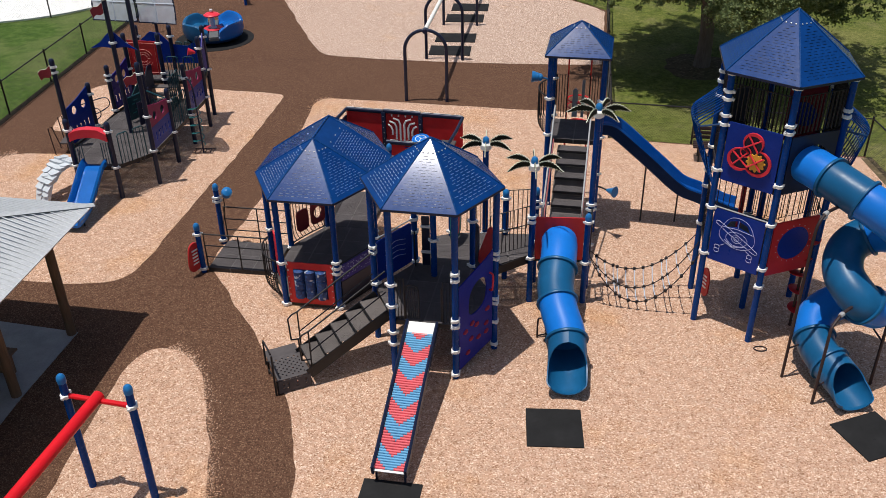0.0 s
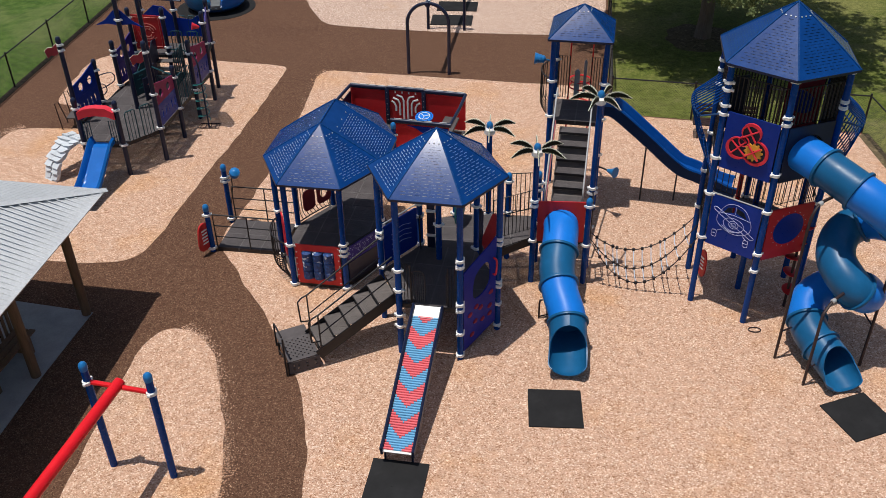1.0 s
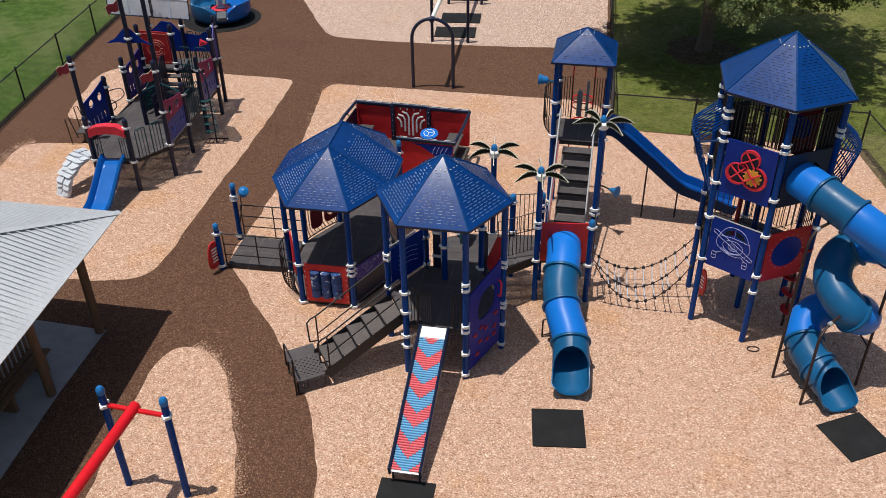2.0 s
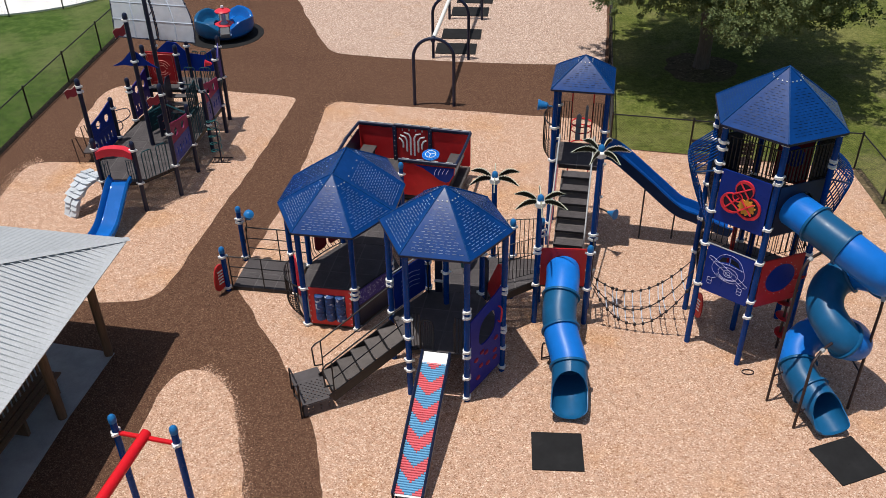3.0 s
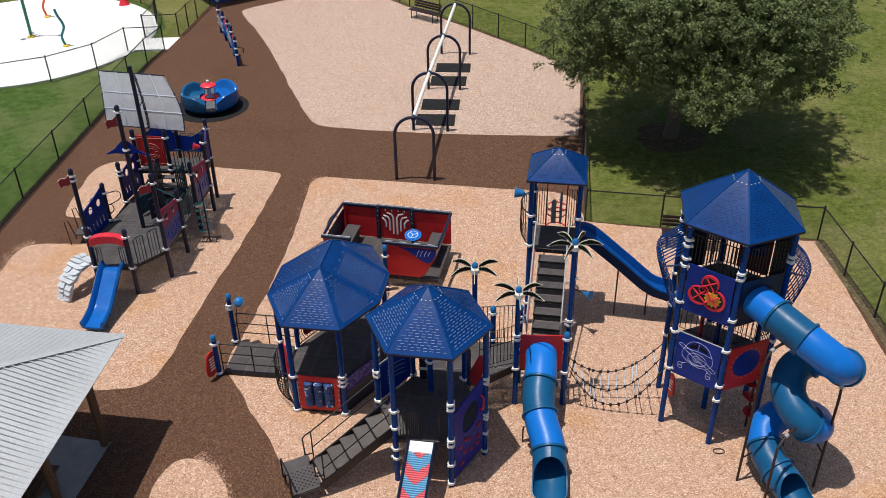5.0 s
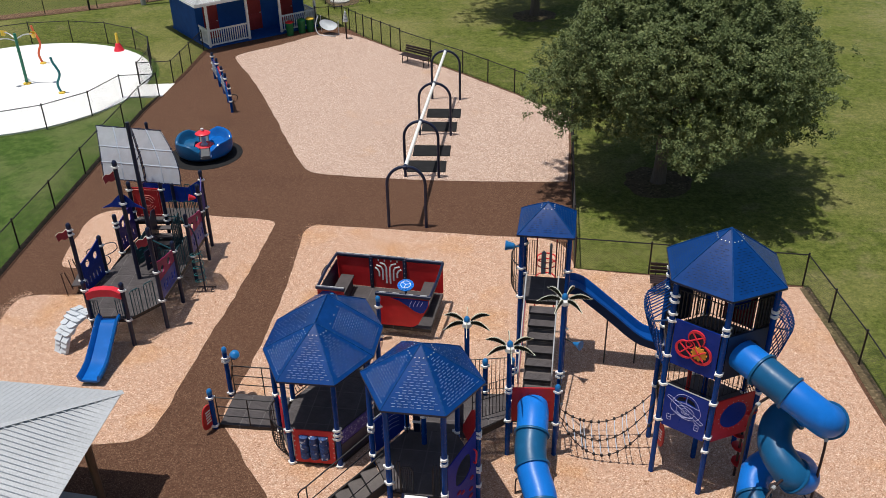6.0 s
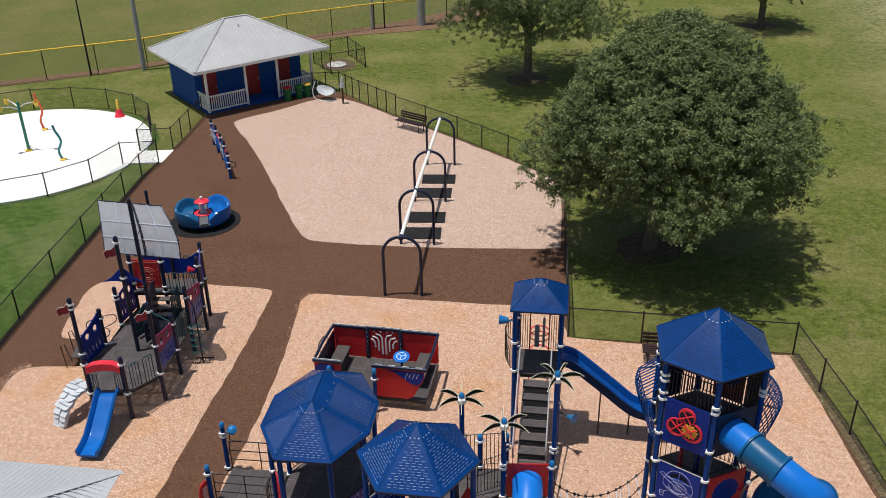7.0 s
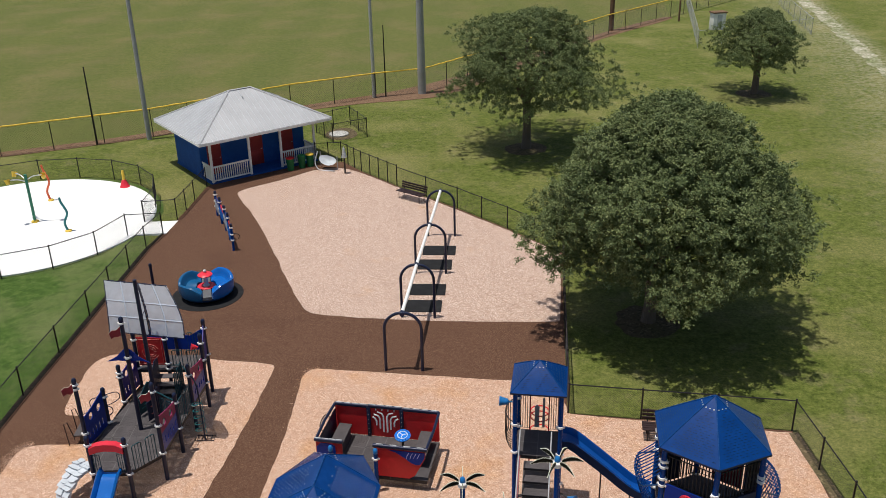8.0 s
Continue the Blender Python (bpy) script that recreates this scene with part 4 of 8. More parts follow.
doors = [(0.45, 1.35, 0.02, 2.05), (3.15, 4.1, 0.02, 2.05), (5.25, 6.2, 0.02, 2.05)]
part("wall", siding(B(), (0, VD), (HW, VD), 0.02, WZ + 0.1, doors), M_HUTBLUE, hut, "blue lapped boarding")
part("wall", siding(B(), (0, HD), (0, VD), 0.02, WZ + 0.1), M_HUTBLUE, hut, "blue lapped boarding")
part("wall", siding(B(), (HW, VD), (HW, HD), 0.02, WZ + 0.1), M_HUTBLUE, hut, "blue lapped boarding")
part("wall", siding(B(), (HW, HD), (0, HD), 0.02, WZ + 0.1), M_HUTBLUE, hut, "blue lapped boarding")
bm = B()
box(bm, HW / 2, HD / 2, 0.0, HW + 0.1, HD + 0.05, 0.1)
part("floor_slab", bm, M_HUTBLUE, hut, "blue painted veranda floor")
for g0, g1, z0, z1 in doors:
    bm = B()
    box(bm, (g0 + g1) / 2, VD + 0.04, (z0 + z1) / 2 + 0.02, g1 - g0, 0.05, z1 - z0, 0, 0.006)
    dr = part("door", bm, M_HUTRED, hut, "dark red panel door")
    for zz, hh in ((0.62, 0.7), (1.5, 0.75)):
        bm = B()
        box(bm, (g0 + g1) / 2, VD + 0.01, zz, (g1 - g0) * 0.66, 0.02, hh, 0, 0.006)
        part("door_panel", bm, M_HUTRED, dr)
    bm = B()
    lathe(bm, [(0.03, 0), (0.035, 0.04), (0.0, 0.06)], 10, pose(g1 - 0.1, VD + 0.01, 1.02, 90))
    part("door_knob", bm, M_STEEL, dr)
for xx in (0.06, 2.5, 4.58, HW - 0.06):
    bm = B()
    box(bm, xx, 0.07, WZ / 2 + 0.09, 0.13, 0.13, WZ + 0.08, 0, 0.012)
    part("veranda_post", bm, M_WHITE, hut, "white square post")


def white_rail(a, b):
    m, length = panel_matrix(a, b)
    bm = B()
    for z, hh in ((0.98, 0.09), (0.16, 0.08)):
        box(bm, length / 2, 0, z, length, 0.06, hh, m=m)
    r = part("veranda_rail", bm, M_WHITE, hut, "white wooden rail")
    n = int(length / 0.135)
    me = shared("baluster", lambda q: box(q, 0, 0, 0.56, 0.045, 0.045, 0.8), M_WHITE)
    for i in range(1, n):
        p = m @ Vector((length * i / n, 0, 0))
        part("baluster", me, M_WHITE, r, "", p, 0)


white_rail((0.13, 0.07), (2.43, 0.07))
white_rail((4.65, 0.07), (HW - 0.13, 0.07))
white_rail((0.06, VD - 0.1), (0.06, 0.14))
white_rail((HW - 0.06, 0.14), (HW - 0.06, VD - 0.1))
bm = B()
ov = 0.85
e = [(-ov, -ov + 0.1), (HW + ov, -ov + 0.1), (HW + ov, HD + ov), (-ov, HD + ov)]
ze, zr = WZ + 0.14, WZ + 2.0
ra, rb = (HW * 0.5 - 0.72, HD * 0.5), (HW * 0.5 + 0.72, HD * 0.5)
E3 = [(*p, ze) for p in e]
RA, RB = (*ra, zr), (*rb, zr)
for corners, ribs in (((E3[0], E3[1], RB, RA), 26), ((E3[1], E3[2], RB, RB), 22), ((E3[2], E3[3], RA, RB), 26), ((E3[3], E3[0], RA, RA), 22)):
    ribbed_slope(hut, corners, ribs, 0.05, 0.02, M_HUTROOF)
for a, b in ((E3[0], RA), (E3[1], RB), (E3[2], RB), (E3[3], RA), (RA, RB)):
    bm = B()
    extrude_profile(bm, [Vector(a) + Vector((0, 0, 0.04)), Vector(b) + Vector((0, 0, 0.04))], [(-0.07, -0.02), (0, 0.012), (0.07, -0.02), (0, -0.03)])
    part("hip_cap", bm, M_HUTROOF, hut)
for a, b in zip(E3, E3[1:] + E3[:1]):
    bm = B()
    extrude_profile(bm, [Vector(a) - Vector((0, 0, 0.09)), Vector(b) - Vector((0, 0, 0.09))], [(-0.015, -0.07), (0.015, -0.07), (0.015, 0.07), (-0.015, 0.07)])
    part("fascia", bm, M_WHITE, hut)
bm = B()
sweep(bm, [(HW * 0.5 - 0.2, 1.9, ze + 1.2), (HW * 0.5 - 0.2, 1.9, zr - 0.28)], 0.04, 10)
part("vent_pipe", bm, M_STEEL, hut)


def bin_can(x, y, mat, label, lid=None):
    t = thing("trash_can", label, "trash can", x, y, 0.0, 0, group="cans in front of the hut")
    t.scale = (0.82, 0.82, 0.85)
    bm = B()
    lathe(bm, [(0.24, 0), (0.29, 0.82), (0.31, 0.84), (0.31, 0.87)], 18)
    part("body", bm, mat, t)
    bm = B()
    lathe(bm, [(0.315, 0.87), (0.30, 0.93), (0.15, 0.99), (0.0, 1.0)], 18)
    part("lid", bm, lid or mat, t)


bin_can(-9.25, 51.6, M_GREEN, "dark green round trash can with a red lid", M_RED)
bin_can(-8.62, 52.05, M_GREEN, "dark green round trash can")
bin_can(-8.15, 52.3, M_GREEN, "dark green round trash can with a yellow lid", M_YELLOW)

# ---- play structures: helpers ----
DECKS = "decks, towers and slides of the main play structure"


def roof(parent, eave, apex, z_e, z_a, apex2=None, slots=True, liner=None):
    """A faceted perforated roof over a plan outline; apex2 makes a ridge."""
    n = len(eave)
    E3 = [Vector((*p, z_e)) for p in eave]
    A = Vector((*apex, z_a))
    A2 = Vector((*apex2, z_a)) if apex2 else A
    for i in range(n):
        a, b = E3[i], E3[(i + 1) % n]
        ta = A if (apex2 is None or (a - A).length <= (a - A2).length) else A2
        tb = A if (apex2 is None or (b - A).length <= (b - A2).length) else A2
        part("roof_panel", roof_facet(a, b, ta, None if ta == tb else tb, slots), M_ROOF, parent, "blue perforated steel roof panel")
        if slots:
            # liner added close under the sheet, seen in the slots alone; paints slot light
            lo = Vector((0, 0, -0.0075))
            bm = B()
            low = [p + lo for p in ([a, b, ta] if ta == tb else [a, b, tb, ta])]
            cen = sum(low, Vector()) / len(low)
            low = [p.lerp(cen, 0.02) for p in low]
            for v0, v1 in ((0, 0.25), (0.25, 0.5), (0.5, 0.8)):
                l, r, tl, tr_ = low[0], low[1], low[-1], low[2]
                bm.faces.new([bm.verts.new(l.lerp(tl, v0) + dome(v0)), bm.verts.new(r.lerp(tr_, v0) + dome(v0)), bm.verts.new(r.lerp(tr_, v1) + dome(v1)), bm.verts.new(l.lerp(tl, v1) + dome(v1))])
            bmesh.ops.solidify(bm, geom=bm.faces[:], thickness=0.004)
            part("roof_liner", bm, liner or M_SLOT_LIGHT, parent, "added backing whose tone paints light or dark into the roof slots")
    bm = B()
    ring_pts = [p + Vector((0, 0, -0.045)) for p in E3]
    for i in range(n):
        a, b = ring_pts[i], ring_pts[(i + 1) % n]
        extrude_profile(bm, [a, b], [(-0.010, 0.0), (0.010, 0.0), (0.010, 0.043), (-0.010, 0.043)])
    part("eave_trim", bm, M_NAVY, parent, "dark blue eave rim")
    for i in range(n):
        a = E3[i]
        ta = A if (apex2 is None or (a - A).length <= (a - A2).length) else A2
        bm = B()
        sweep(bm, [a.lerp(ta, k / 6) + dome(k / 6) + Vector((0, 0, 0.006)) for k in range(7)], 0.013, 6)
        part("hip_seam", bm, M_SEAM, parent)
    if apex2:
        bm = B()
        sweep(bm, [A + Vector((0, 0, 0.01)), A2 + Vector((0, 0, 0.01))], 0.018, 6)
        part("hip_seam", bm, M_SEAM, parent)
    me = shared("bolt", lambda q: lathe(q, [(0.016, 0), (0.014, 0.012), (0, 0.016)], 6), M_STEEL)
    for i in range(n):
        a, b = E3[i], E3[(i + 1) % n]
        ta = A if (apex2 is None or (a - A).length <= (a - A2).length) else A2
        tb = A if (apex2 is None or (b - A).length <= (b - A2).length) else A2
        nr = (b - a).cross(ta - a).normalized()
        if nr.z < 0:
            nr = -nr
        for u in (0.2, 0.5, 0.8):
            p = a.lerp(ta, 0.78).lerp(b.lerp(tb, 0.78), u) + dome(0.78)
            o = part("bolt", me, M_STEEL, parent, "bright roof bolt", p + nr * 0.002)
            o.rotation_mode = "QUATERNION"
            o.rotation_quaternion = nr.to_track_quat("Z", "Y")


def tube_section(parent, pts, r, mat, lead=True, label=""):
    """A hollow moulded tube along a smooth line, with a flange at its lower end."""
    bm = B()
    fr = frames_along(pts, (0, 0, 1))
    seg = 24
    outer, inner = [], []
    for p, s, u, t in fr:
        outer.append([bm.verts.new(p + (s * math.cos(k * math.tau / seg) + u * math.sin(k * math.tau / seg)) * r) for k in range(seg)])
        inner.append([bm.verts.new(p + (s * math.cos(k * math.tau / seg) + u * math.sin(k * math.tau / seg)) * (r - 0.02)) for k in range(seg)])
    for rings in (outer, inner):
        for a, b in zip(rings, rings[1:]):
            for k in range(seg):
                bm.faces.new((a[k], a[(k + 1) % seg], b[(k + 1) % seg], b[k]))
    for a, b in ((outer[0], inner[0]), (outer[-1], inner[-1])):
        for k in range(seg):
            bm.faces.new((a[k], a[(k + 1) % seg], b[(k + 1) % seg], b[k]))
    return part("tube_section", bm, mat, parent, label)


def flange(parent, p, t, r, mat):
    bm = B()
    lathe(bm, [(r - 0.01, -0.03), (r + 0.045, -0.026), (r + 0.052, 0.0), (r + 0.045, 0.026), (r - 0.01, 0.03)], 28)
    q = Vector(t).to_track_quat("Z", "Y").to_matrix().to_4x4()
    bmesh.ops.transform(bm, matrix=Matrix.Translation(p) @ q, verts=bm.verts[:])
    return part("flange", bm, mat, parent, "dark bolted flange")


def tube_exit(parent, pts, r, mat):
    """The end of a tube slide: the tube opens into a shallow trough with a rounded lip."""
    bm = B()
    fr = frames_along(spline(pts, 4), (0, 0, 1))
    n = len(fr)
    seg = 28
    rows = []
    for i, (p, s, u, t) in enumerate(fr):
        f = i / (n - 1)
        if f < 0.24:
            half = 180
        elif f < 0.50:
            half = 180 - 78 * ((f - 0.24) / 0.26) ** 0.5
        else:
            half = 102 - 20 * (f - 0.50) / 0.50
        rr = r * 1.0 * (1 - 0.20 * max(0, (f - 0.86) / 0.14) ** 2.0)
        flat = 1 - 0.20 * f
        o, q = [], []
        for k in range(seg + 1):
            a = radians(-90 - half + 2 * half * k / seg)
            for lst, rad in ((o, rr), (q, rr - 0.022)):
                w = s * math.cos(a) * rad * (1 + 0.03 * f) + u * (math.sin(a) * rad * (flat if math.sin(a) < 0 else 1))
                lst.append(bm.verts.new(p + w + u * (1 - flat) * -0.1))
        rows.append((o, q))
    for (o0, q0), (o1, q1) in zip(rows, rows[1:]):
        for k in range(seg):
            bm.faces.new((o0[k], o0[k + 1], o1[k + 1], o1[k]))
            bm.faces.new((q0[k], q1[k], q1[k + 1], q0[k + 1]))
        for k in (0, seg):
            bm.faces.new((o0[k], o1[k], q1[k], q0[k]))
    for o, q in (rows[0], rows[-1]):
        for k in range(seg):
            bm.faces.new((o[k], o[k + 1], q[k + 1], q[k]))
    return part("exit_trough", bm, mat, parent, "open blue exit trough")


def tube_slide(name, label, ctrl, r, joints, mats, exit_from, x, y, group=DECKS):
    t = thing(name, label, "tube slide", x, y, 0)
    line = spline([(p[0] - x, p[1] - y, p[2]) for p in ctrl], 10)
    n = len(line) - 1
    cuts = [0] + [int(j * n) for j in joints]
    for i, (a, b) in enumerate(zip(cuts, cuts[1:])):
        tube_section(t, line[a:b + 1], r, mats[i % len(mats)])
    for c in cuts[:]:
        tg = (line[min(c + 1, n)] - line[max(c - 1, 0)]).normalized()
        flange(t, line[c], tg, r, M_SLIDE2)
    tube_exit(t, line[cuts[-1]:], r, M_SLIDE2)
    return t


# ---- round pavilion with the long roof ----
C1 = (-3.11, 17.25)
pav = thing("play_pavilion", "low play pavilion with a long blue perforated roof on eight posts", "play tower", *C1, 0, -7)
R = 1.22
P1 = [(-0.61, -1.057), (0.61, -1.057), (1.22, 0), (1.22, 1.22), (0.61, 2.277), (-0.61, 2.277), (-1.22, 1.22), (-1.22, 0)]
for i, (px, py) in enumerate(P1):
    cl = {0: (1.11, 0.06), 1: (1.22, 1.08, 0.95, 0.06), 2: (1.28, 1.12, 0.1), 7: (1.3, 0.1), 6: (1.6, 0.1)}.get(i, (1.15, 0.1))
    add_post(pav, px, py, 2.68, cl, turn=i * 40)
E1 = [(-0.69, -1.19), (0.69, -1.19), (1.38, 0), (1.38, 1.22), (0.69, 2.41), (-0.69, 2.41), (-1.38, 1.22), (-1.38, 0)]
roof(pav, E1, (0, 0), 2.7, 3.58, (0, 1.22))
DK1 = [(p[0] * 0.99, p[1]) for p in P1]
deck(pav, DK1, 0.14, 0.61)
# drum panel on the front face
m, L = panel_matrix(P1[0], P1[1])
bm = B()
plate(bm, rect(0.10, 0.10, L - 0.10, 1.14, 0.03), 0.03, m, [rect(0.24, 0.24, L - 0.24, 0.98)])
pn = part("drum_panel", bm, M_RED, pav, "red panel with three blue drum rollers")
for k in range(3):
    bm = B()
    lathe(bm, [(0.05, 0), (0.115, 0.01), (0.115, 0.2), (0.10, 0.22), (0.115, 0.24), (0.115, 0.45), (0.10, 0.47), (0.115, 0.49), (0.115, 0.68), (0.05, 0.70)], 16, m @ pose(0.36 + k * 0.245, 0, 0.26))
    part("drum_roller", bm, M_DRUM, pn, "dark blue printed roller")
for xx in (0.13, L - 0.13):
    for k in range(7):
        bm = B()
        lathe(bm, [(0.014, 0), (0.012, 0.01), (0, 0.012)], 6, m @ pose(xx, -0.016, 0.16 + k * 0.155, 90))
        part("bolt", bm, M_STEEL, pn, "small bright bolt")


def bowed_rail(parent, a, b, bulge, z0, z1, n, mat=None):
    """A railing of upright bars that bows outwards between two posts."""
    a, b = Vector((*a, 0)), Vector((*b, 0))
    d = (b - a).normalized()
    out = Vector((d.y, -d.x, 0))

    def at(t, z):
        s = math.sin(math.pi * t)
        return a.lerp(b, t) + out * bulge * s ** 0.6 + Vector((0, 0, z))
    bm = B()
    sweep(bm, [at(k / 16, z1) for k in range(17)], 0.018, 6)
    f = part("bowed_railing", bm, mat or M_BLACK, parent, "bowed black steel railing")
    bm = B()
    sweep(bm, [a.lerp(b, k / 16).lerp(at(k / 16, 0), 0.25) * 1.0 + Vector((0, 0, z0)) for k in range(17)], 0.016, 6)
    part("foot_rail", bm, mat or M_BLACK, f)
    # bars that curl in under the belly
    for i in range(1, n + 1):
        t = i / (n + 1)
        flat, full = a.lerp(b, t), at(t, 0)
        bm = B()
        sweep(bm, spline([flat.lerp(full, w) + Vector((0, 0, z)) for w, z in ((0.25, z0), (0.8, z0 + 0.10), (1.0, z0 + 0.3), (1.0, z1))], 4), 0.011, 6)
        part("bar", bm, mat or M_BLACK, f)
    return f


bowed_rail(pav, P1[7], P1[0], 0.30, 0.16, 1.12, 12)
bowed_rail(pav, P1[5], P1[6], 0.22, 0.16, 1.12, 10)
# wheel panels and pink side panel by the entrances
for (a, b), mt, lab in (((P1[5], P1[6]), M_WINE, "dark red activity panel"), ((P1[7], P1[0]), M_CORAL, "coral red side panel")):
    m, L = panel_matrix(a, b)
    bm = B()
    if mt is M_WINE:
        plate(bm, rect(0.16, 0.45, 0.62, 1.02, 0.12), 0.03, m @ pose(0, 0.12, 0), [oval(0.39, 0.74, 0.13, 0.15)])
        plate(bm, rect(0.70, 0.45, 1.08, 1.02, 0.12), 0.03, m @ pose(0, 0.12, 0))
    else:
        plate(bm, [(0.06, 0.2), (0.3, 0.2), (0.3, 1.0), (0.2, 1.25), (0.06, 1.28)], 0.03, m @ pose(0, 0.06, 0))
    part("side_panel", bm, mt, pav, lab)
# speckled violet panel on the right-hand face
m, L = panel_matrix(P1[1], P1[2])
bm = B()
plate(bm, rect(0.10, 0.14, L - 0.10, 0.66, 0.02), 0.02, m)
part("lower_panel", bm, M_NAVY, pav, "dark lower panel")
bm = B()
plate(bm, rect(0.10, 0.68, L - 0.10, 1.08, 0.04), 0.025, m)
pn = part("violet_panel", bm, M_PURPLE, pav, "violet panel with pale engraved dots")
bm = B()
rnd = random.Random(5)
for k in range(90):
    lathe(bm, [(0.011, 0), (0.011, 0.003)], 6, m @ pose(rnd.uniform(0.15, L - 0.15), -0.0135, rnd.uniform(0.72, 1.04), 90))
part("dots", bm, M_PURPLE_LINE, pn, "pale engraved dots")
bm = B()
sweep(bm, [m @ Vector((0.06, 0, 1.12)), m @ Vector((L - 0.06, 0, 1.12))], 0.016, 6)
part("handrail", bm, M_BLACK, pav)

# ---- entrance ramp ----
er = thing("entrance_ramp", "dark tiled entrance ramp with black pipe rails and two blue posts", "ramp", -6.06, 17.62, 0, -7)


a0, a1 = (0.12, 0.0), (1.70, 0.02)
b0, b1 = (0.12, 1.25), (1.70, 1.24)
deck(er, [a0, a1, b1, b0], 0.12, 0.5)
add_post(er, 0, -0.02, 1.24, (1.02, 0.1), True, turn=30)
add_post(er, -0.02, 1.3, 1.58, (1.18, 1.28, 0.1), True, turn=30)
for yy, z1 in ((0.0, 1.02), (1.27, 1.05)):
    bm = B()
    sweep(bm, [(0.12, yy, 0.10), (0.12, yy, z1), (1.75, yy, z1), (1.75, yy, 0.10)], 0.019, 8)
    for z in (0.42, 0.72):
        sweep(bm, [(0.12, yy, z), (1.75, yy, z)], 0.014, 6)
    sweep(bm, [(0.95, yy, 0.10), (0.95, yy, z1)], 0.017, 6)
    part("pipe_rail", bm, M_BLACK, er)
bm = B()
plate(bm, smooth_loop([(-0.20, 0.12), (0.14, 0.12), (0.2, 0.45), (0.14, 0.85), (-0.12, 0.85), (-0.2, 0.5)], 2), 0.04, pose(-0.1, -0.16, 0.0, 0, 0, 68))
sp = part("sign_panel", bm, M_RED, er, "small red panel with a white pictogram")
bm = B()
for k in range(5):
    box(bm, 0.0, -0.028, 0.32 + k * 0.085, 0.17 - 0.02 * (k % 2), 0.012, 0.035, m=pose(-0.1, -0.16, 0.0, 0, 0, 68))
part("pictogram", bm, M_WHITE, sp, "plain white bars")
bm = B()
sweep(bm, spline([(0.05, 1.3, 0.55), (0.14, 1.3, 1.0), (0.16, 1.28, 1.25), (0.24, 1.25, 1.42)], 5), 0.014, 6)
arm = part("drum_arm", bm, M_BLACK, er)
bm = B()
lathe(bm, [(0.03, -0.12), (0.11, -0.09), (0.135, 0), (0.12, 0.08), (0.05, 0.13), (0, 0.14)], 16, pose(0.28, 1.24, 1.45, 30, 25, 0))
part("bell", bm, M_CAP, arm, "round blue bell")

# ---- ramp to the glider ----
gr = thing("glider_ramp", "dark tiled level bridge from the pavilion to the glider", "ramp", -2.92, 19.6, 0, -7)
deck(gr, [(-0.6, -0.08), (0.6, -0.08), (0.6, 1.85), (-0.6, 1.85)], 0.14, 0.6)
for xx in (-0.62, 0.62):
    bm = B()
    sweep(bm, [(xx, 0.0, 0.1), (xx, 0.0, 0.95), (xx, 1.7, 0.95), (xx, 1.7, 0.1)], 0.018, 8)
    for z in (0.4, 0.68):
        sweep(bm, [(xx, 0.0, z), (xx, 1.7, z)], 0.013, 6)
    part("pipe_rail", bm, M_BLACK, gr)
add_post(gr, -0.68, 1.98, 1.45, (1.15, 0.15), True)
add_post(gr, 0.70, 1.9, 1.5, (1.2, 0.15), True)

# ---- front hex tower ----
C2 = (-0.49, 15.0)
tw = thing("front_tower", "hexagonal play tower with a blue perforated roof", "play tower", *C2, 0, -8)
H2 = hexpoints(R)
Z2 = 1.25
CL2 = [(2.06, 1.58, 0.97, 0.70), (2.42, 2.28, 1.38, 1.24, 0.66, 0.1), (2.3, 2.18, 1.26, 1.15, 0.70, 0.14), (2.35, 1.3), (2.3, 2.0, 1.3), (2.2, 2.08, 1.35)]
for i, (px, py) in enumerate(H2):
    add_post(tw, px, py, 3.72, CL2[i], turn=i * 60)
roof(tw, hexpoints(1.37), (0, 0), 3.72, 4.62)
deck(tw, [(p[0] * 0.985, p[1] * 0.985) for p in H2], Z2, 0.61)
def tw_l(px, py):
    v = pose(*C2, 0, 0, 0, -8).inverted() @ Vector((px, py, 0))
    return v.x, v.y


# climbing panel on the right face
m, L = panel_matrix(H2[1], H2[2])
bm = B()
hole = smooth_loop([(0.38, 1.18), (0.92, 1.30), (0.95, 1.75), (0.85, 1.98), (0.55, 1.92), (0.38, 1.7)], 2)
plate(bm, [(0.10, 0.12), (1.12, 0.30), (1.12, 2.40), (0.9, 2.30), (0.10, 2.05)], 0.03, m, [hole])
cp = part("climbing_panel", bm, M_CLIMB, tw, "tall violet-blue climbing panel with red holds")
for hx, hz in ((0.28, 0.95), (0.45, 0.70), (0.62, 0.95), (0.95, 1.15), (0.92, 0.82), (0.48, 1.05), (0.35, 0.42), (0.68, 0.62), (0.92, 0.62)):
    bm = B()
    lathe(bm, [(0.070, 0), (0.066, 0.02), (0.045, 0.036), (0.0, 0.04)], 10, m @ pose(hx, -0.015, hz, 90, 0, 0) @ pose(0, 0, 0, 0, 0, 25) @ Matrix.Diagonal((1, 0.55, 1, 1)))
    part("climbing_hold", bm, M_HOLD, cp, "red moulded hold")
bm = B()
sweep(bm, spline([m @ Vector(v) for v in ((1.02, -0.02, 1.55), (1.0, -0.1, 1.6), (1.02, -0.1, 1.9), (1.02, -0.02, 1.95))], 5), 0.02, 8)
part("grab_handle", bm, M_CORAL, cp, "red loop handle")
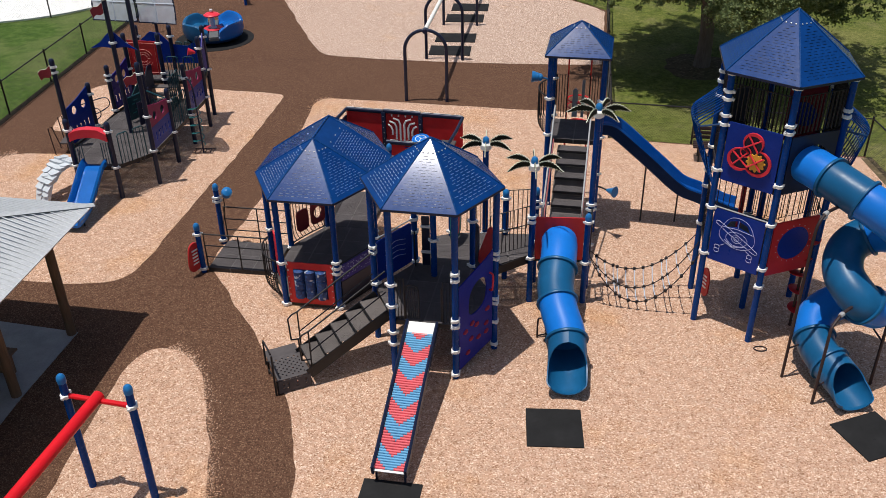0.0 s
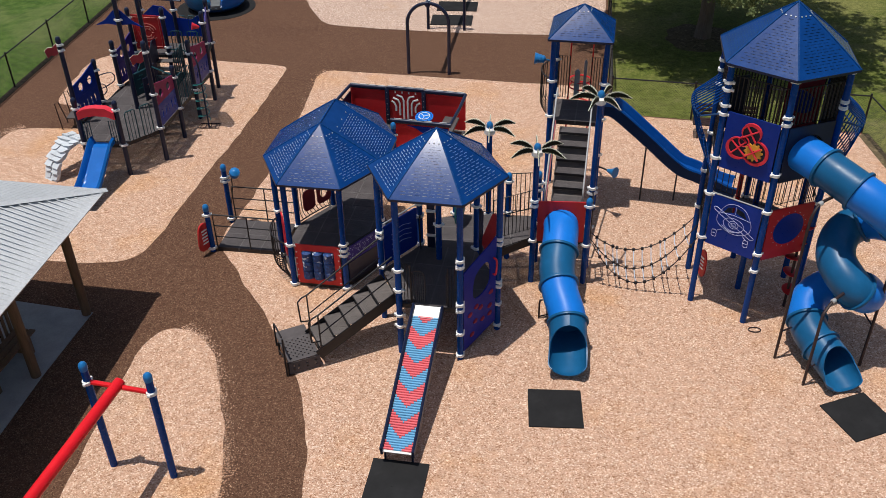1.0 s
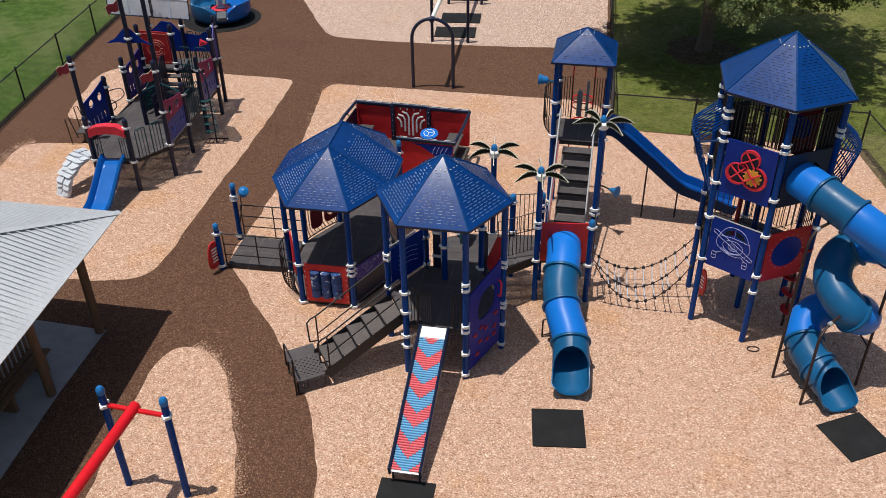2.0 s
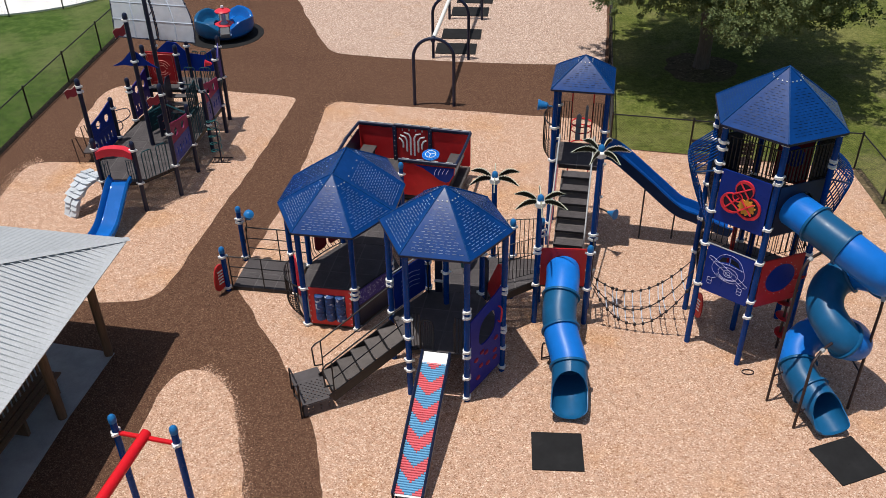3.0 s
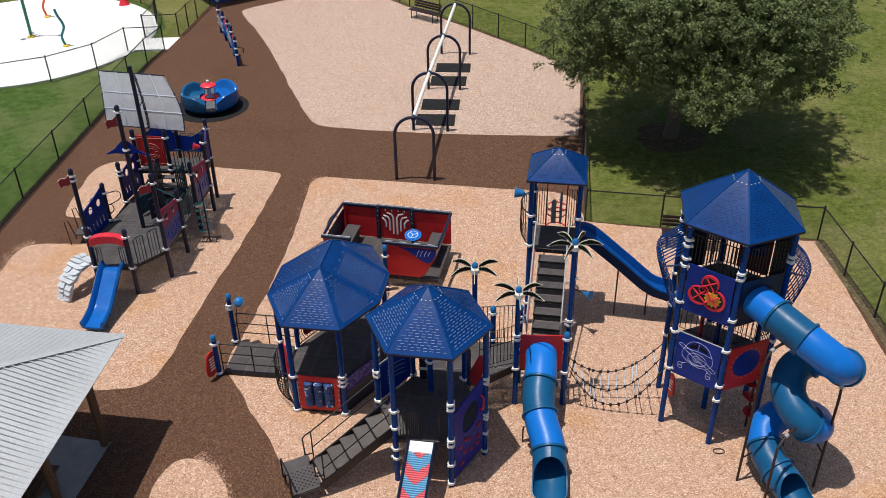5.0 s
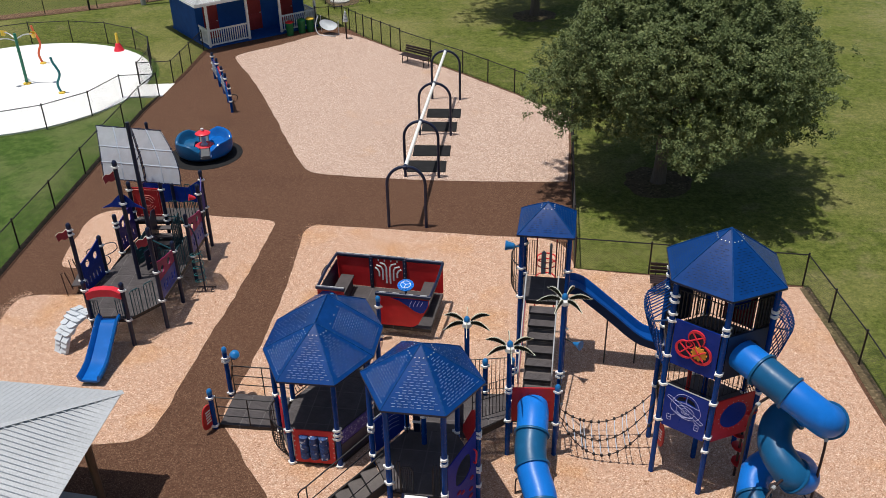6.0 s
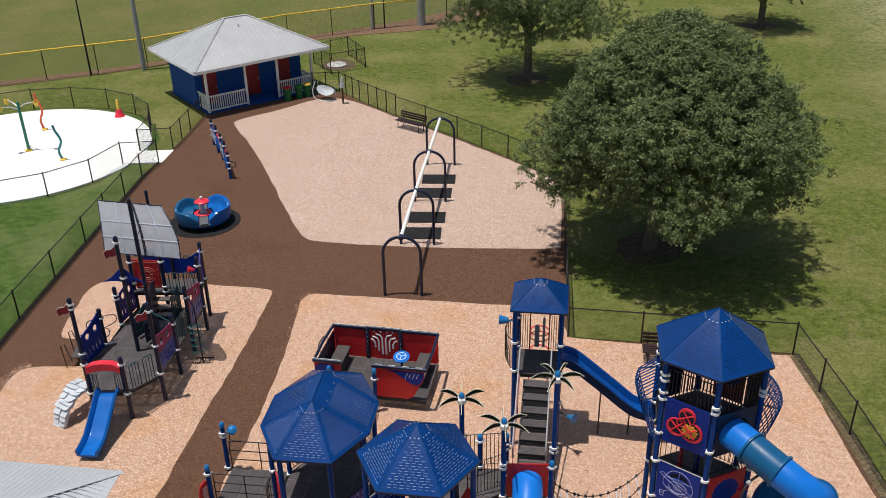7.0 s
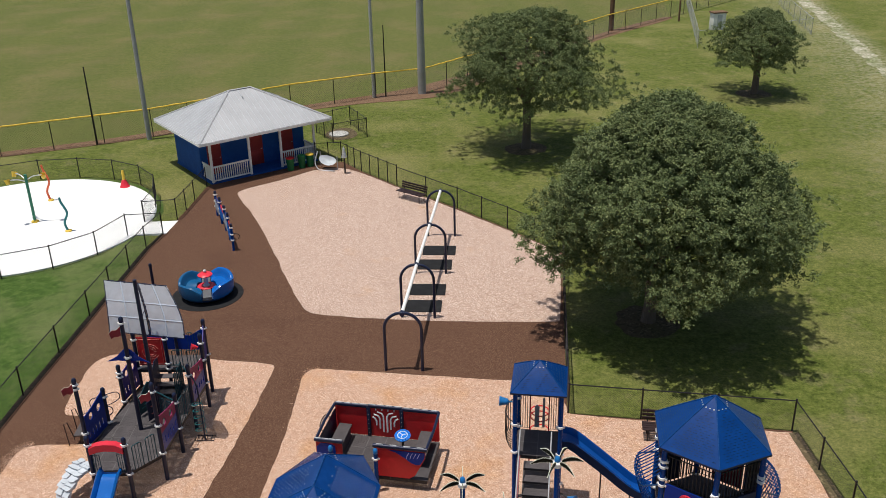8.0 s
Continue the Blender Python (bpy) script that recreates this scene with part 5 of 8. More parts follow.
# red transfer panel and slim boards behind
m, L = panel_matrix(H2[2], H2[3])
bm = B()
plate(bm, [(0.1, 1.45), (0.86, 1.6), (0.84, 1.82), (0.34, 2.66), (0.24, 2.74), (0.1, 2.74)], 0.03, m)
part("side_panel", bm, M_RED, tw, "red angular side panel")
bm = B()
box(bm, 0.95, 0.0, 1.85, 0.16, 0.03, 1.1, m=m)
part("side_panel", bm, M_NAVY, tw, "narrow dark board")
# blue activity panel on the back left
m, L = panel_matrix(H2[4], H2[5])
bm = B()
plate(bm, rect(0.1, 1.32, L - 0.1, 2.25, 0.05), 0.025, m)
p = part("play_panel", bm, M_PANEL, tw, "blue panel with engraved lines")
bm = B()
for k in range(4):
    sweep(bm, spline([m @ Vector((0.3, 0.02, 1.6 + k * 0.12)), m @ Vector((0.6, 0.02, 1.68 + k * 0.12)), m @ Vector((0.9, 0.02, 1.6 + k * 0.12))], 5), 0.006, 5)
part("engraving", bm, M_PURPLE_LINE, p)
bm = B()
sweep(bm, [m @ Vector((0.08, 0, 2.32)), m @ Vector((L - 0.08, 0, 2.32))], 0.014, 6)
part("handrail", bm, M_STEEL, tw, "pale steel handrail")
railing(tw, (H2[0][0] + 0.05, H2[0][1] + 0.03), (H2[0][0] + 0.24, H2[0][1] + 0.02), Z2 + 0.03, Z2 + 0.95, 2)
railing(tw, (H2[1][0] - 0.24, H2[1][1] + 0.02), (H2[1][0] - 0.05, H2[1][1] + 0.03), Z2 + 0.03, Z2 + 0.95, 2)
for xx in (0.15, 0.42):
    bm = B()
    sweep(bm, spline([(-xx * 1.6 + 0.1, 0.9, Z2), (-xx * 1.6 + 0.1, 0.85, Z2 + 0.5), (-xx * 1.6 + 0.1, 0.9, Z2 + 0.85)], 4), 0.016, 6)
    part("grab_bar", bm, M_BLACK, tw)
add_post(tw, *tw_l(-0.52, 15.62), 3.0, (2.1,), z0=Z2 - 0.1)
bm = B()
box(bm, *tw_l(-0.70, 15.98), 1.86, 0.17, 0.05, 1.15, 0, 0.01)
bd = part("play_board", bm, M_NAVY, tw, "narrow dark play board")
for zz in (1.62, 2.22):
    bm = B()
    box(bm, *tw_l(-0.70, 15.94), zz, 0.20, 0.06, 0.05, 0, 0.01)
    part("board_clamp", bm, M_WHITE, bd, "white clamp")
# dark mesh gates on both sides of the slide's head
for xa, xb in ((H2[0][0] + 0.26, -0.10), (0.34, H2[1][0] - 0.26)):
    bm = B()
    z0, z1 = Z2 + 0.05, Z2 + 0.80
    sweep(bm, spline([(xa, -1.02, z0), (xa, -1.02, z1 - 0.1), ((xa + xb) / 2, -1.02, z1), (xb, -1.02, z1 - 0.1), (xb, -1.02, z0)], 4), 0.016, 6)
    for k in range(1, 6):
        xx = xa + (xb - xa) * k / 6
        sweep(bm, [(xx, -1.02, z0), (xx, -1.02, z1 - 0.05)], 0.009, 5)
    part("gate_mesh", bm, M_BLACK, tw, "black barred side gate")

# ---- roller slide ----
TOPL, BOT = Vector((-0.66, 13.93, 1.27)), Vector((-1.07, 10.98, 0.27))
rs = thing("roller_slide", "roller slide with red and light blue chevron rollers between dark rails", "roller slide", TOPL.x, TOPL.y, 0, 0)
ctrl = [(BOT - TOPL) * f + Vector((0, 0, dz)) for f, dz in ((0.0, 1.24), (0.15, 1.248), (0.3, 1.258), (0.45, 1.267), (0.6, 1.27), (0.75, 1.265), (0.88, 1.258), (1.0, 1.29))]
line = spline(ctrl, 10)
fr = frames_along(line, (0, 0, 1))
for sg in (-1, 1):
    bm = B()
    extrude_profile(bm, [p + s * sg * 0.285 for p, s, u, t in fr], [(-0.022, -0.09), (0.022, -0.09), (0.026, 0.10), (0.0, 0.12), (-0.026, 0.10)])
    part("side_rail", bm, M_NAVY, rs, "dark blue side rail")
bm = B()
extrude_profile(bm, [p for p, s, u, t in fr[0:7]], [(-0.255, 0.024), (0.255, 0.024), (0.255, 0.052), (-0.255, 0.052)])
part("top_plate", bm, M_WHITE, rs, "white entry plate")
# white bed paints the roller highlights as pale lines between rows
bm = B()
extrude_profile(bm, [p for p, s, u, t in fr], [(-0.262, 0.004), (0.262, 0.004), (0.262, 0.022), (-0.262, 0.022)])
part("bed_plate", bm, M_WHITE, rs, "plate under the rollers, white to paint the glints between them")
ROWS, PERIOD, DEPTH, HALF = 57, 12.1, 4.9, 0.252
arc = [0.0]
for p, q in zip(line, line[1:]):
    arc.append(arc[-1] + (q - p).length)
meB = shared("roller/b", lambda q: lathe(q, [(0.012, -0.5), (0.0213, -0.495), (0.0213, 0.495), (0.012, 0.5)], 8), M_ROLLER_B)
meR = shared("roller/r", lambda q: lathe(q, [(0.012, -0.5), (0.0213, -0.495), (0.0213, 0.495), (0.012, 0.5)], 8), M_ROLLER_R)


def roller_red(row, off):
    return (row - DEPTH * (1 - abs(off) / HALF) + 8.0) % PERIOD < PERIOD / 2


for i in range(ROWS):
    want = arc[-1] * (0.085 + 0.895 * i / (ROWS - 1))
    j = max(k for k in range(len(arc) - 1) if arc[k] <= want)
    p = line[j].lerp(line[j + 1], (want - arc[j]) / (arc[j + 1] - arc[j]))
    _, s, u, t = fr[j]
    # pieces of one colour across the row
    cuts = [-HALF]
    xs = [-HALF + 2 * HALF * (k + 0.5) / 48 for k in range(48)]
    for x0, x1 in zip(xs, xs[1:]):
        if roller_red(i, x0) != roller_red(i, x1):
            cuts.append((x0 + x1) / 2)
    cuts.append(HALF)
    for x0, x1 in zip(cuts, cuts[1:]):
        mid = (x0 + x1) / 2
        o = part("roller", meR if roller_red(i, x0 + 0.0056) else meB, None, rs, "", p + s * mid + u * 0.035)
        o.rotation_mode = "QUATERNION"
        o.rotation_quaternion = s.to_track_quat("Z", "Y")
        o.scale = (1, 1, x1 - x0 - 0.001)
for p, s, u, t in (fr[int(0.97 * (len(fr) - 1))],):
    bm = B()
    sweep(bm, [p - s * 0.27 - u * 0.05, p + s * 0.27 - u * 0.05], 0.02, 6)
    for sg in (-1, 1):
        sweep(bm, [p + s * sg * 0.25 - u * 0.05, Vector((p.x, p.y, -0.1)) + Vector((s.x, s.y, 0)) * sg * 0.25], 0.022, 6)
    part("foot_frame", bm, M_NAVY, rs)


def mat_at(x, y, rz, sx=1.02, sy=1.0):
    bm = B()
    box(bm, 0, 0, 0.018, sx, sy, 0.03, 0, 0.012)
    for k in range(2):
        lathe(bm, [(0.015, 0.032), (0.012, 0.037)], 6, pose(-0.05 + 0.03 * k, -0.1, 0))
    return solid("rubber_mat", bm, M_RUBBER, "square black rubber wear mat on the play surface", "rubber mat", group="wear mats", m=pose(x, y, 0.0, 0, 0, rz))


mat_at(-1.07, 10.56, -7)
mat_at(1.80, 12.46, -1)
mat_at(7.45, 12.4, 22)

# ---- transfer station and stairs ----
st = thing("transfer_stairs", "dark steel stairs with a perforated landing and black pipe rails", "stairs", -3.30, 13.72, 0, 27)
bm = B()
LW, LD, LZ = 0.64, 0.74, 0.33
slots_ = []
for i in range(9):
    for j in range(10):
        if (i + j) % 2 == 0:
            slots_.append(oval(-0.24 + i * 0.06, -0.27 + j * 0.06, 0.017, 0.022, 6))
plate(bm, rect(-LW / 2, -LD / 2, LW / 2, LD / 2, 0.03), 0.02, pose(0.02, 0, LZ, -90, 0, 0), slots_)
part("landing", bm, M_DECK, st, "dark perforated landing plate")
bm = B()
front = []
for i in range(6):
    for j in range(2):
        if i not in (2, 4):
            front.append(oval(-0.22 + i * 0.09, 0.13 + j * 0.09, 0.022, 0.026, 6))
plate(bm, rect(-LW / 2, 0.03, LW / 2, LZ - 0.02), 0.015, pose(0.02, -LD / 2, 0), front)
part("riser_plate", bm, M_DECK, st, "dark perforated front plate")
bm = B()
box(bm, 0.02, LD / 2 + 0.16, LZ - 0.01, LW, 0.30, 0.02, 0, 0.006)
part("landing_wing", bm, M_DECK, st, "plain grey rear plate")
for xx in (-0.31, 0.33):
    for yy in (-0.34, 0.34):
        bm = B()
        sweep(bm, [(xx, yy, -0.1), (xx, yy, LZ - 0.012)], 0.022, 6)
        part("landing_leg", bm, M_BLACK, st)
bm = B()
sweep(bm, [(-0.36, -0.36, -0.1), (-0.36, -0.36, 0.95)], 0.02, 8)
sweep(bm, spline([(-0.36, 0.28, 0.30), (-0.36, 0.28, 0.80), (-0.36, 0.20, 0.90), (-0.36, -0.3, 0.95)], 5), 0.018, 8)
sweep(bm, [(-0.36, 0.10, 0.30), (-0.36, -0.36, 0.45)], 0.015, 6)
part("grab_rail", bm, M_BLACK, st)
NST = 5
x0, x1 = 0.36, 1.98
for k in range(NST):
    xa = x0 + (x1 - x0) * k / NST
    z = LZ + (Z2 - LZ) * (k + 1) / (NST + 0.6)
    bm = B()
    grate(bm, xa + 0.005, xa + 0.40, -0.34, 0.34, z - 0.006, z + 0.006, 22, 0.0028)
    tr = part("tread", bm, M_TREAD, st, "dark perforated tread")
    bm = B()
    box(bm, xa, 0, z - 0.02, 0.016, 0.69, 0.05)
    part("nosing", bm, M_BLACK, tr)
for yy in (-0.36, 0.36):
    bm = B()
    a, b = Vector((x0 - 0.05, yy, LZ - 0.02)), Vector((x1 + 0.05, yy, Z2 - 0.04))
    extrude_profile(bm, [a, b], [(-0.012, -0.14), (0.012, -0.14), (0.012, 0.10), (-0.012, 0.10)])
    part("stringer", bm, M_BLACK, st)
    bm = B()
    sweep(bm, [a + Vector((-0.1, 0, 0.35)), a + Vector((-0.12, 0, 0.85)), a + Vector((-0.04, 0, 0.93)), a + Vector((0.08, 0, 0.97)), b + Vector((-0.05, 0, 0.97))], 0.017, 8)
    sweep(bm, [a + Vector((0.08, 0, 0.0)), a + Vector((0.08, 0, 0.95))], 0.016, 6)
    sweep(bm, [a + Vector((0.08, 0, 0.5)), b + Vector((-0.05, 0, 0.5))], 0.013, 6)
    sweep(bm, [a + Vector((-0.1, 0, 0.35)), a + Vector((0.08, 0, 0.32))], 0.015, 6)
    part("handrail", bm, M_BLACK, st)

# ---- walkway between the towers ----
wk = thing("bridge_walkway", "raised dark walkway with black barred railings", "bridge", 0.0, 16.55, 0, 2)
ZB = 1.18
deck(wk, [(-0.75, -0.45), (0.45, -0.6), (1.5, 0.0), (1.6, 0.85), (0.0, 0.95), (-0.75, 0.75)], ZB, 0.55)
railing(wk, (0.62, -0.15), (1.46, 0.06), ZB + 0.05, ZB + 1.02, 9, slope=0.12)
bm = B()
sweep(bm, [(0.62, -0.15, ZB + 0.60), (1.46, 0.06, ZB + 0.70)], 0.012, 6)
part("middle_rail", bm, M_BLACK, wk)
railing(wk, (0.15, 0.95), (1.58, 0.95), ZB + 0.05, ZB + 1.02, 13, slope=0.05)
bm = B()
extrude_profile(bm, [(0.5, -0.62, ZB - 0.12), (1.5, 0.02, ZB - 0.12)], [(-0.012, -0.1), (0.012, -0.1), (0.012, 0.1), (-0.012, 0.1)])
part("side_beam", bm, M_BLACK, wk)
for px, py in ((-0.2, 0.85), (1.0, 0.88)):
    add_post(wk, px, py, ZB + 1.05, (ZB + 0.9, ZB + 0.1), True)
m = pose(-0.1, 0.55, ZB, 0, 0, 70)
bm = B()
plate(bm, smooth_loop([(-0.3, 0.05), (0.3, 0.05), (0.34, 0.55), (0.25, 1.1), (-0.2, 1.1), (-0.34, 0.6)], 2), 0.03, m)
pp = part("picture_panel", bm, M_TEAL, wk, "teal and pink picture panel")
bm = B()
plate(bm, smooth_loop([(-0.12, 0.12), (0.1, 0.12), (0.2, 0.55), (0.12, 1.0), (-0.02, 1.02), (0.02, 0.55)], 2), 0.012, m @ pose(0, -0.022, 0))
part("picture_stripe", bm, M_CORAL, pp, "pink stripe")


# ---- palm posts ----


def palm(x, y, h, turn, label):
    p = thing("palm_post", label, "play post", x, y, 0, turn, group="palm tree posts")
    cl = [z for z in (2.14, 2.02, 1.13, h - 0.22) if z < h - 0.1]
    add_post(p, 0, 0, h - 0.05, cl, True)
    hub = B()
    lathe(hub, [(0.07, h - 0.30), (0.12, h - 0.26), (0.12, h - 0.16), (0.07, h - 0.12)], 14)
    part("hub", hub, M_WHITE, p, "white hub ring")
    # upright cut-out fronds that arch outwards
    for k in range(6):
        lo, hi = [], []
        n = 8
        for i in range(n + 1):
            q = i / n
            x_ = 0.08 + 0.50 * q
            arch = 0.07 * math.sin(math.pi * min(1.0, q * 0.9 + 0.05)) - 0.03 * q * q
            w = 0.068 * math.sin(math.pi * min(1, q * 0.82 + 0.16)) ** 0.8 + 0.010
            lo += [(x_ + 0.03, arch - w), (x_ + 0.035, arch - w * 0.55)]
            hi += [(x_ + 0.03, arch + w), (x_ + 0.035, arch + w * 0.55)]
        outline = lo + [(0.65, -0.015)] + hi[::-1]
        m = pose(0, 0, h - 0.14, 0, 0, 60 * k)
        bm = B()
        plate(bm, outline, 0.016, m)
        f = part("frond", bm, M_LEAFPANEL, p, "dark green cut-out frond")
        # pale rim: sunlight on the plate's thickness, put into the colour
        bm = B()
        sweep(bm, [m @ Vector((x_, 0, z_)) for x_, z_ in outline], 0.0095, 5, closed=True)
        part("frond_edge", bm, M_SUNLIT_EDGE, f, "cut edge painted pale as if sunlit")
    return p


palm(1.50, 16.54, 3.50, 30, "blue palm tree post with dark green cut-out fronds")
palm(2.78, 17.1, 4.42, 2, "tall blue palm tree post with dark green cut-out fronds")
palm(0.52, 17.6, 3.46, 28, "blue palm tree post with dark green cut-out fronds")

# ---- tube slide landing and first tube slide ----
ld = thing("slide_landing", "small raised deck with a red slide panel", "play deck", 2.1, 16.6, 0, -2)
ZL = 1.12
deck(ld, [(-0.55, -0.02), (0.55, -0.02), (0.62, 0.75), (-0.45, 0.75)], ZL, 0.55)
add_post(ld, 0.57, -0.06, 2.16, (2.03, 1.03), True)
add_post(ld, -0.50, 0.72, 2.35, (2.1, 1.95, 1.1), True)
m = pose(0, 0, 0)
bm = B()
plate(bm, rect(-0.52, ZL - 0.02, 0.50, 2.12, 0.03), 0.035, pose(0, -0.06, 0), [oval(-0.01, ZL + 0.42, 0.37, 0.37, 24)])
part("slide_panel", bm, M_RED, ld, "red square slide hood panel")
railing(ld, (0.66, 0.05), (0.68, 0.55), ZL + 0.05, ZL + 0.95, 4)

tube_slide("tube_slide", "curving blue tube slide with darker middle section", [(2.09, 16.62, 1.56), (2.08, 16.3, 1.53), (2.03, 15.9, 1.38), (1.96, 15.4, 1.15), (2.0, 14.9, 0.95), (2.12, 14.35, 0.73), (2.11, 13.75, 0.50), (2.06, 13.2, 0.36)], 0.375,
           [0.32, 0.535, 0.755], [M_SLIDE, M_SLIDE2, M_SLIDE], 0.755, 2.1, 15.0)
sb = thing("step_bar", "bent black step bar beside the tube slide", "step bar", 1.62, 15.2, 0, 0)
bm = B()
sweep(bm, spline([(0, 0, -0.1), (0, 0, 0.42), (0.05, 0, 0.5), (0.2, 0.05, 0.52)], 5), 0.02, 8)
sweep(bm, [(0, 0.0, 0.05), (0.25, 0.1, 0.05)], 0.016, 6)
part("bar", bm, M_BROWNBLACK, sb)

# ---- high square tower ----
CQ = (2.68, 20.35)
sq = thing("lookout_tower", "tall square lookout tower with a blue pyramid roof", "play tower", *CQ, 0, -8.5)
HS = 0.61
ZQ = 2.45
for px, py, cl in ((-HS, -HS, (3.45, 2.55, 0.7)), (HS, -HS, (3.45, 2.55, 1.6)), (HS, HS, (2.55,)), (-HS, HS, (2.55, 3.5))):
    add_post(sq, px, py, 4.50, cl)
RQ = 0.74
# navy liner paints these slots dark, as with no light behind
roof(sq, [(-RQ, -RQ), (RQ, -RQ), (RQ, RQ), (-RQ, RQ)], (0, 0), 4.51, 5.12, liner=M_NAVY)
deck(sq, [(-HS, -HS), (HS, -HS), (HS, HS), (-HS, HS)], ZQ, 0.61)
bowed_rail(sq, (-HS, HS), (-HS, -HS), 0.30, ZQ + 0.02, ZQ + 1.05, 11)
railing(sq, (-HS + 0.08, HS), (-HS + 0.34, HS), ZQ + 0.05, ZQ + 1.15, 3)
railing(sq, (HS - 0.34, HS), (HS - 0.08, HS), ZQ + 0.05, ZQ + 1.15, 3)
bm = B()
for z in (ZQ - 0.25, ZQ + 0.22, ZQ + 0.40):
    sweep(bm, [(0.27 * math.cos(a), HS + 0.36 + 0.27 * math.sin(a), z) for a in (k * math.tau / 16 for k in range(16))], 0.018, 6, closed=True)
for xx in (-0.27, 0.27):
    sweep(bm, [(xx, HS + 0.16, 0.0), (xx, HS + 0.16, ZQ + 1.9)], 0.019, 6)
sweep(bm, [(-0.27, HS + 0.16, ZQ + 1.9), (0.27, HS + 0.16, ZQ + 1.9)], 0.019, 6)
part("climber_hoop", bm, M_BEAM, sq, "red tubular climber behind the deck")
for xx, ww, hh in ((-0.07, 0.13, 0.72), (0.12, 0.07, 0.98)):
    bm = B()
    plate(bm, [(xx - ww / 2, ZQ + 0.03), (xx + ww / 2, ZQ + 0.03), (xx + ww / 2, ZQ + hh), (xx, ZQ + hh + 0.06), (xx - ww / 2, ZQ + hh)], 0.03, pose(0, HS + 0.10, 0))
    part("back_board", bm, M_PLATE, sq, "grey-brown upright board")
bm = B()
lathe(bm, [(0.03, 0), (0.07, 0.03), (0.075, 0.08), (0.085, 0.085), (0.09, 0.14), (0.10, 0.145), (0.11, 0.2), (0.09, 0.2)], 14, pose(-HS - 0.22, 0.08, ZQ + 1.24, 0, -86, 4) @ Matrix.Diagonal((1.25, 1.25, 1.35, 1)))
sweep(bm, [(-HS, 0.3, ZQ + 1.05), (-HS - 0.15, 0.15, ZQ + 1.2), (-HS - 0.28, 0.08, ZQ + 1.24)], 0.02, 6)
part("speaking_horn", bm, M_CAP, sq, "blue speaking horn")

# steps up to it
cs = thing("climbing_steps", "steep dark steps with red stringers up to the tower", "stairs", 2.2, 17.4, 0, -8.5)
n = 7
for k in range(n):
    f = (k + 0.3) / n
    y_, z_ = 0.06 + 2.26 * f, ZL + (ZQ - ZL) * f + 0.03
    bm = B()
    for j in range(6):
        slab(bm, [(-0.29, y_ - 0.13 + 0.046 * j), (0.39, y_ - 0.13 + 0.046 * j), (0.39, y_ - 0.088 + 0.046 * j), (-0.29, y_ - 0.088 + 0.046 * j)], z_ - 0.02, z_)
    tr = part("tread", bm, M_DECK, cs, "grey perforated tread")
    bm = B()
    box(bm, 0.05, y_ - 0.14, z_ - 0.025, 0.70, 0.014, 0.055)
    part("nosing", bm, M_BLACK, tr)
bm = B()
extrude_profile(bm, [(0.05, 0.02, ZL - 0.09), (0.05, 2.32, ZQ - 0.14)], [(-0.36, -0.006), (0.36, -0.006), (0.36, 0.006), (-0.36, 0.006)])
part("back_plate", bm, M_TREAD, cs, "dark plate under the treads")
for xx in (-0.42, 0.42):
    bm = B()
    extrude_profile(bm, [(xx, 0.0, ZL + 0.02), (xx, 2.34, ZQ - 0.04)], [(-0.012, -0.13), (0.012, -0.13), (0.012, 0.07), (-0.012, 0.07)])
    part("stringer", bm, M_WINE, cs, "wine red stringer")
    bm = B()
    sweep(bm, spline([(xx, 0.12, ZL + 0.30), (xx, 0.04, ZL + 0.62), (xx, 0.18, ZL + 0.86), (xx, 1.2, (ZL + ZQ) / 2 + 0.84), (xx, 2.25, ZQ + 0.84), (xx, 2.4, ZQ + 0.6)], 6), 0.019, 8)
    part("handrail", bm, M_STEEL, cs, "pale steel handrail")

HORN_Z = 1.27
# wave slide
ws = thing("wave_slide", "long open dark blue wave slide on two slim legs", "slide", 3.4, 20.35, 0)
ctrl = [(-0.1, 0.05, 2.48), (0.2, 0.02, 2.42), (0.75, -0.06, 1.98), (1.3, -0.13, 1.50), (1.72, -0.19, 1.13), (2.0, -0.22, 0.93), (2.35, -0.25, 0.80), (2.75, -0.28, 0.62), (3.05, -0.3, 0.48), (3.35, -0.33, 0.40)]
prof = [(-0.27, -0.06), (-0.335, 0.21), (-0.315, 0.22), (-0.24, -0.04), (-0.14, -0.08), (0.14, -0.08), (0.24, -0.04), (0.315, 0.22), (0.335, 0.21), (0.27, -0.06), (0.18, -0.11), (-0.18, -0.11)]
# upright outer sides get little sun; that shade is in the navy colour
bm = B()
extrude_profile(bm, spline(ctrl, 8), prof)
part("shell", bm, M_SHELL_SHADE, ws, "outer shell, painted dark navy as its shaded side")
prof = [(-0.345, 0.215), (-0.335, 0.25), (-0.30, 0.24), (-0.245, 0.07), (-0.13, -0.01), (0.13, -0.01), (0.245, 0.07), (0.30, 0.24), (0.335, 0.25), (0.345, 0.215), (0.305, 0.205), (0.235, -0.03), (0.13, -0.07), (-0.13, -0.07), (-0.235, -0.03), (-0.305, 0.205)]
bm = B()
extrude_profile(bm, spline(ctrl, 8), prof)
part("chute", bm, M_SLIDE_BED, ws, "bright blue moulded bed with rolled rims")
for xx, zz in ((1.06, 1.72), (1.92, 1.06)):
    bm = B()
    sweep(bm, [(xx, -0.18, -0.1), (xx, -0.18, zz)], 0.022, 8)
    part("leg", bm, M_BLACK, ws)
hp = thing("talk_horn", "blue speaking horn clamped to a lookout tower post", "talk tube", 3.2, 19.66, 0, -42)
bm = B()
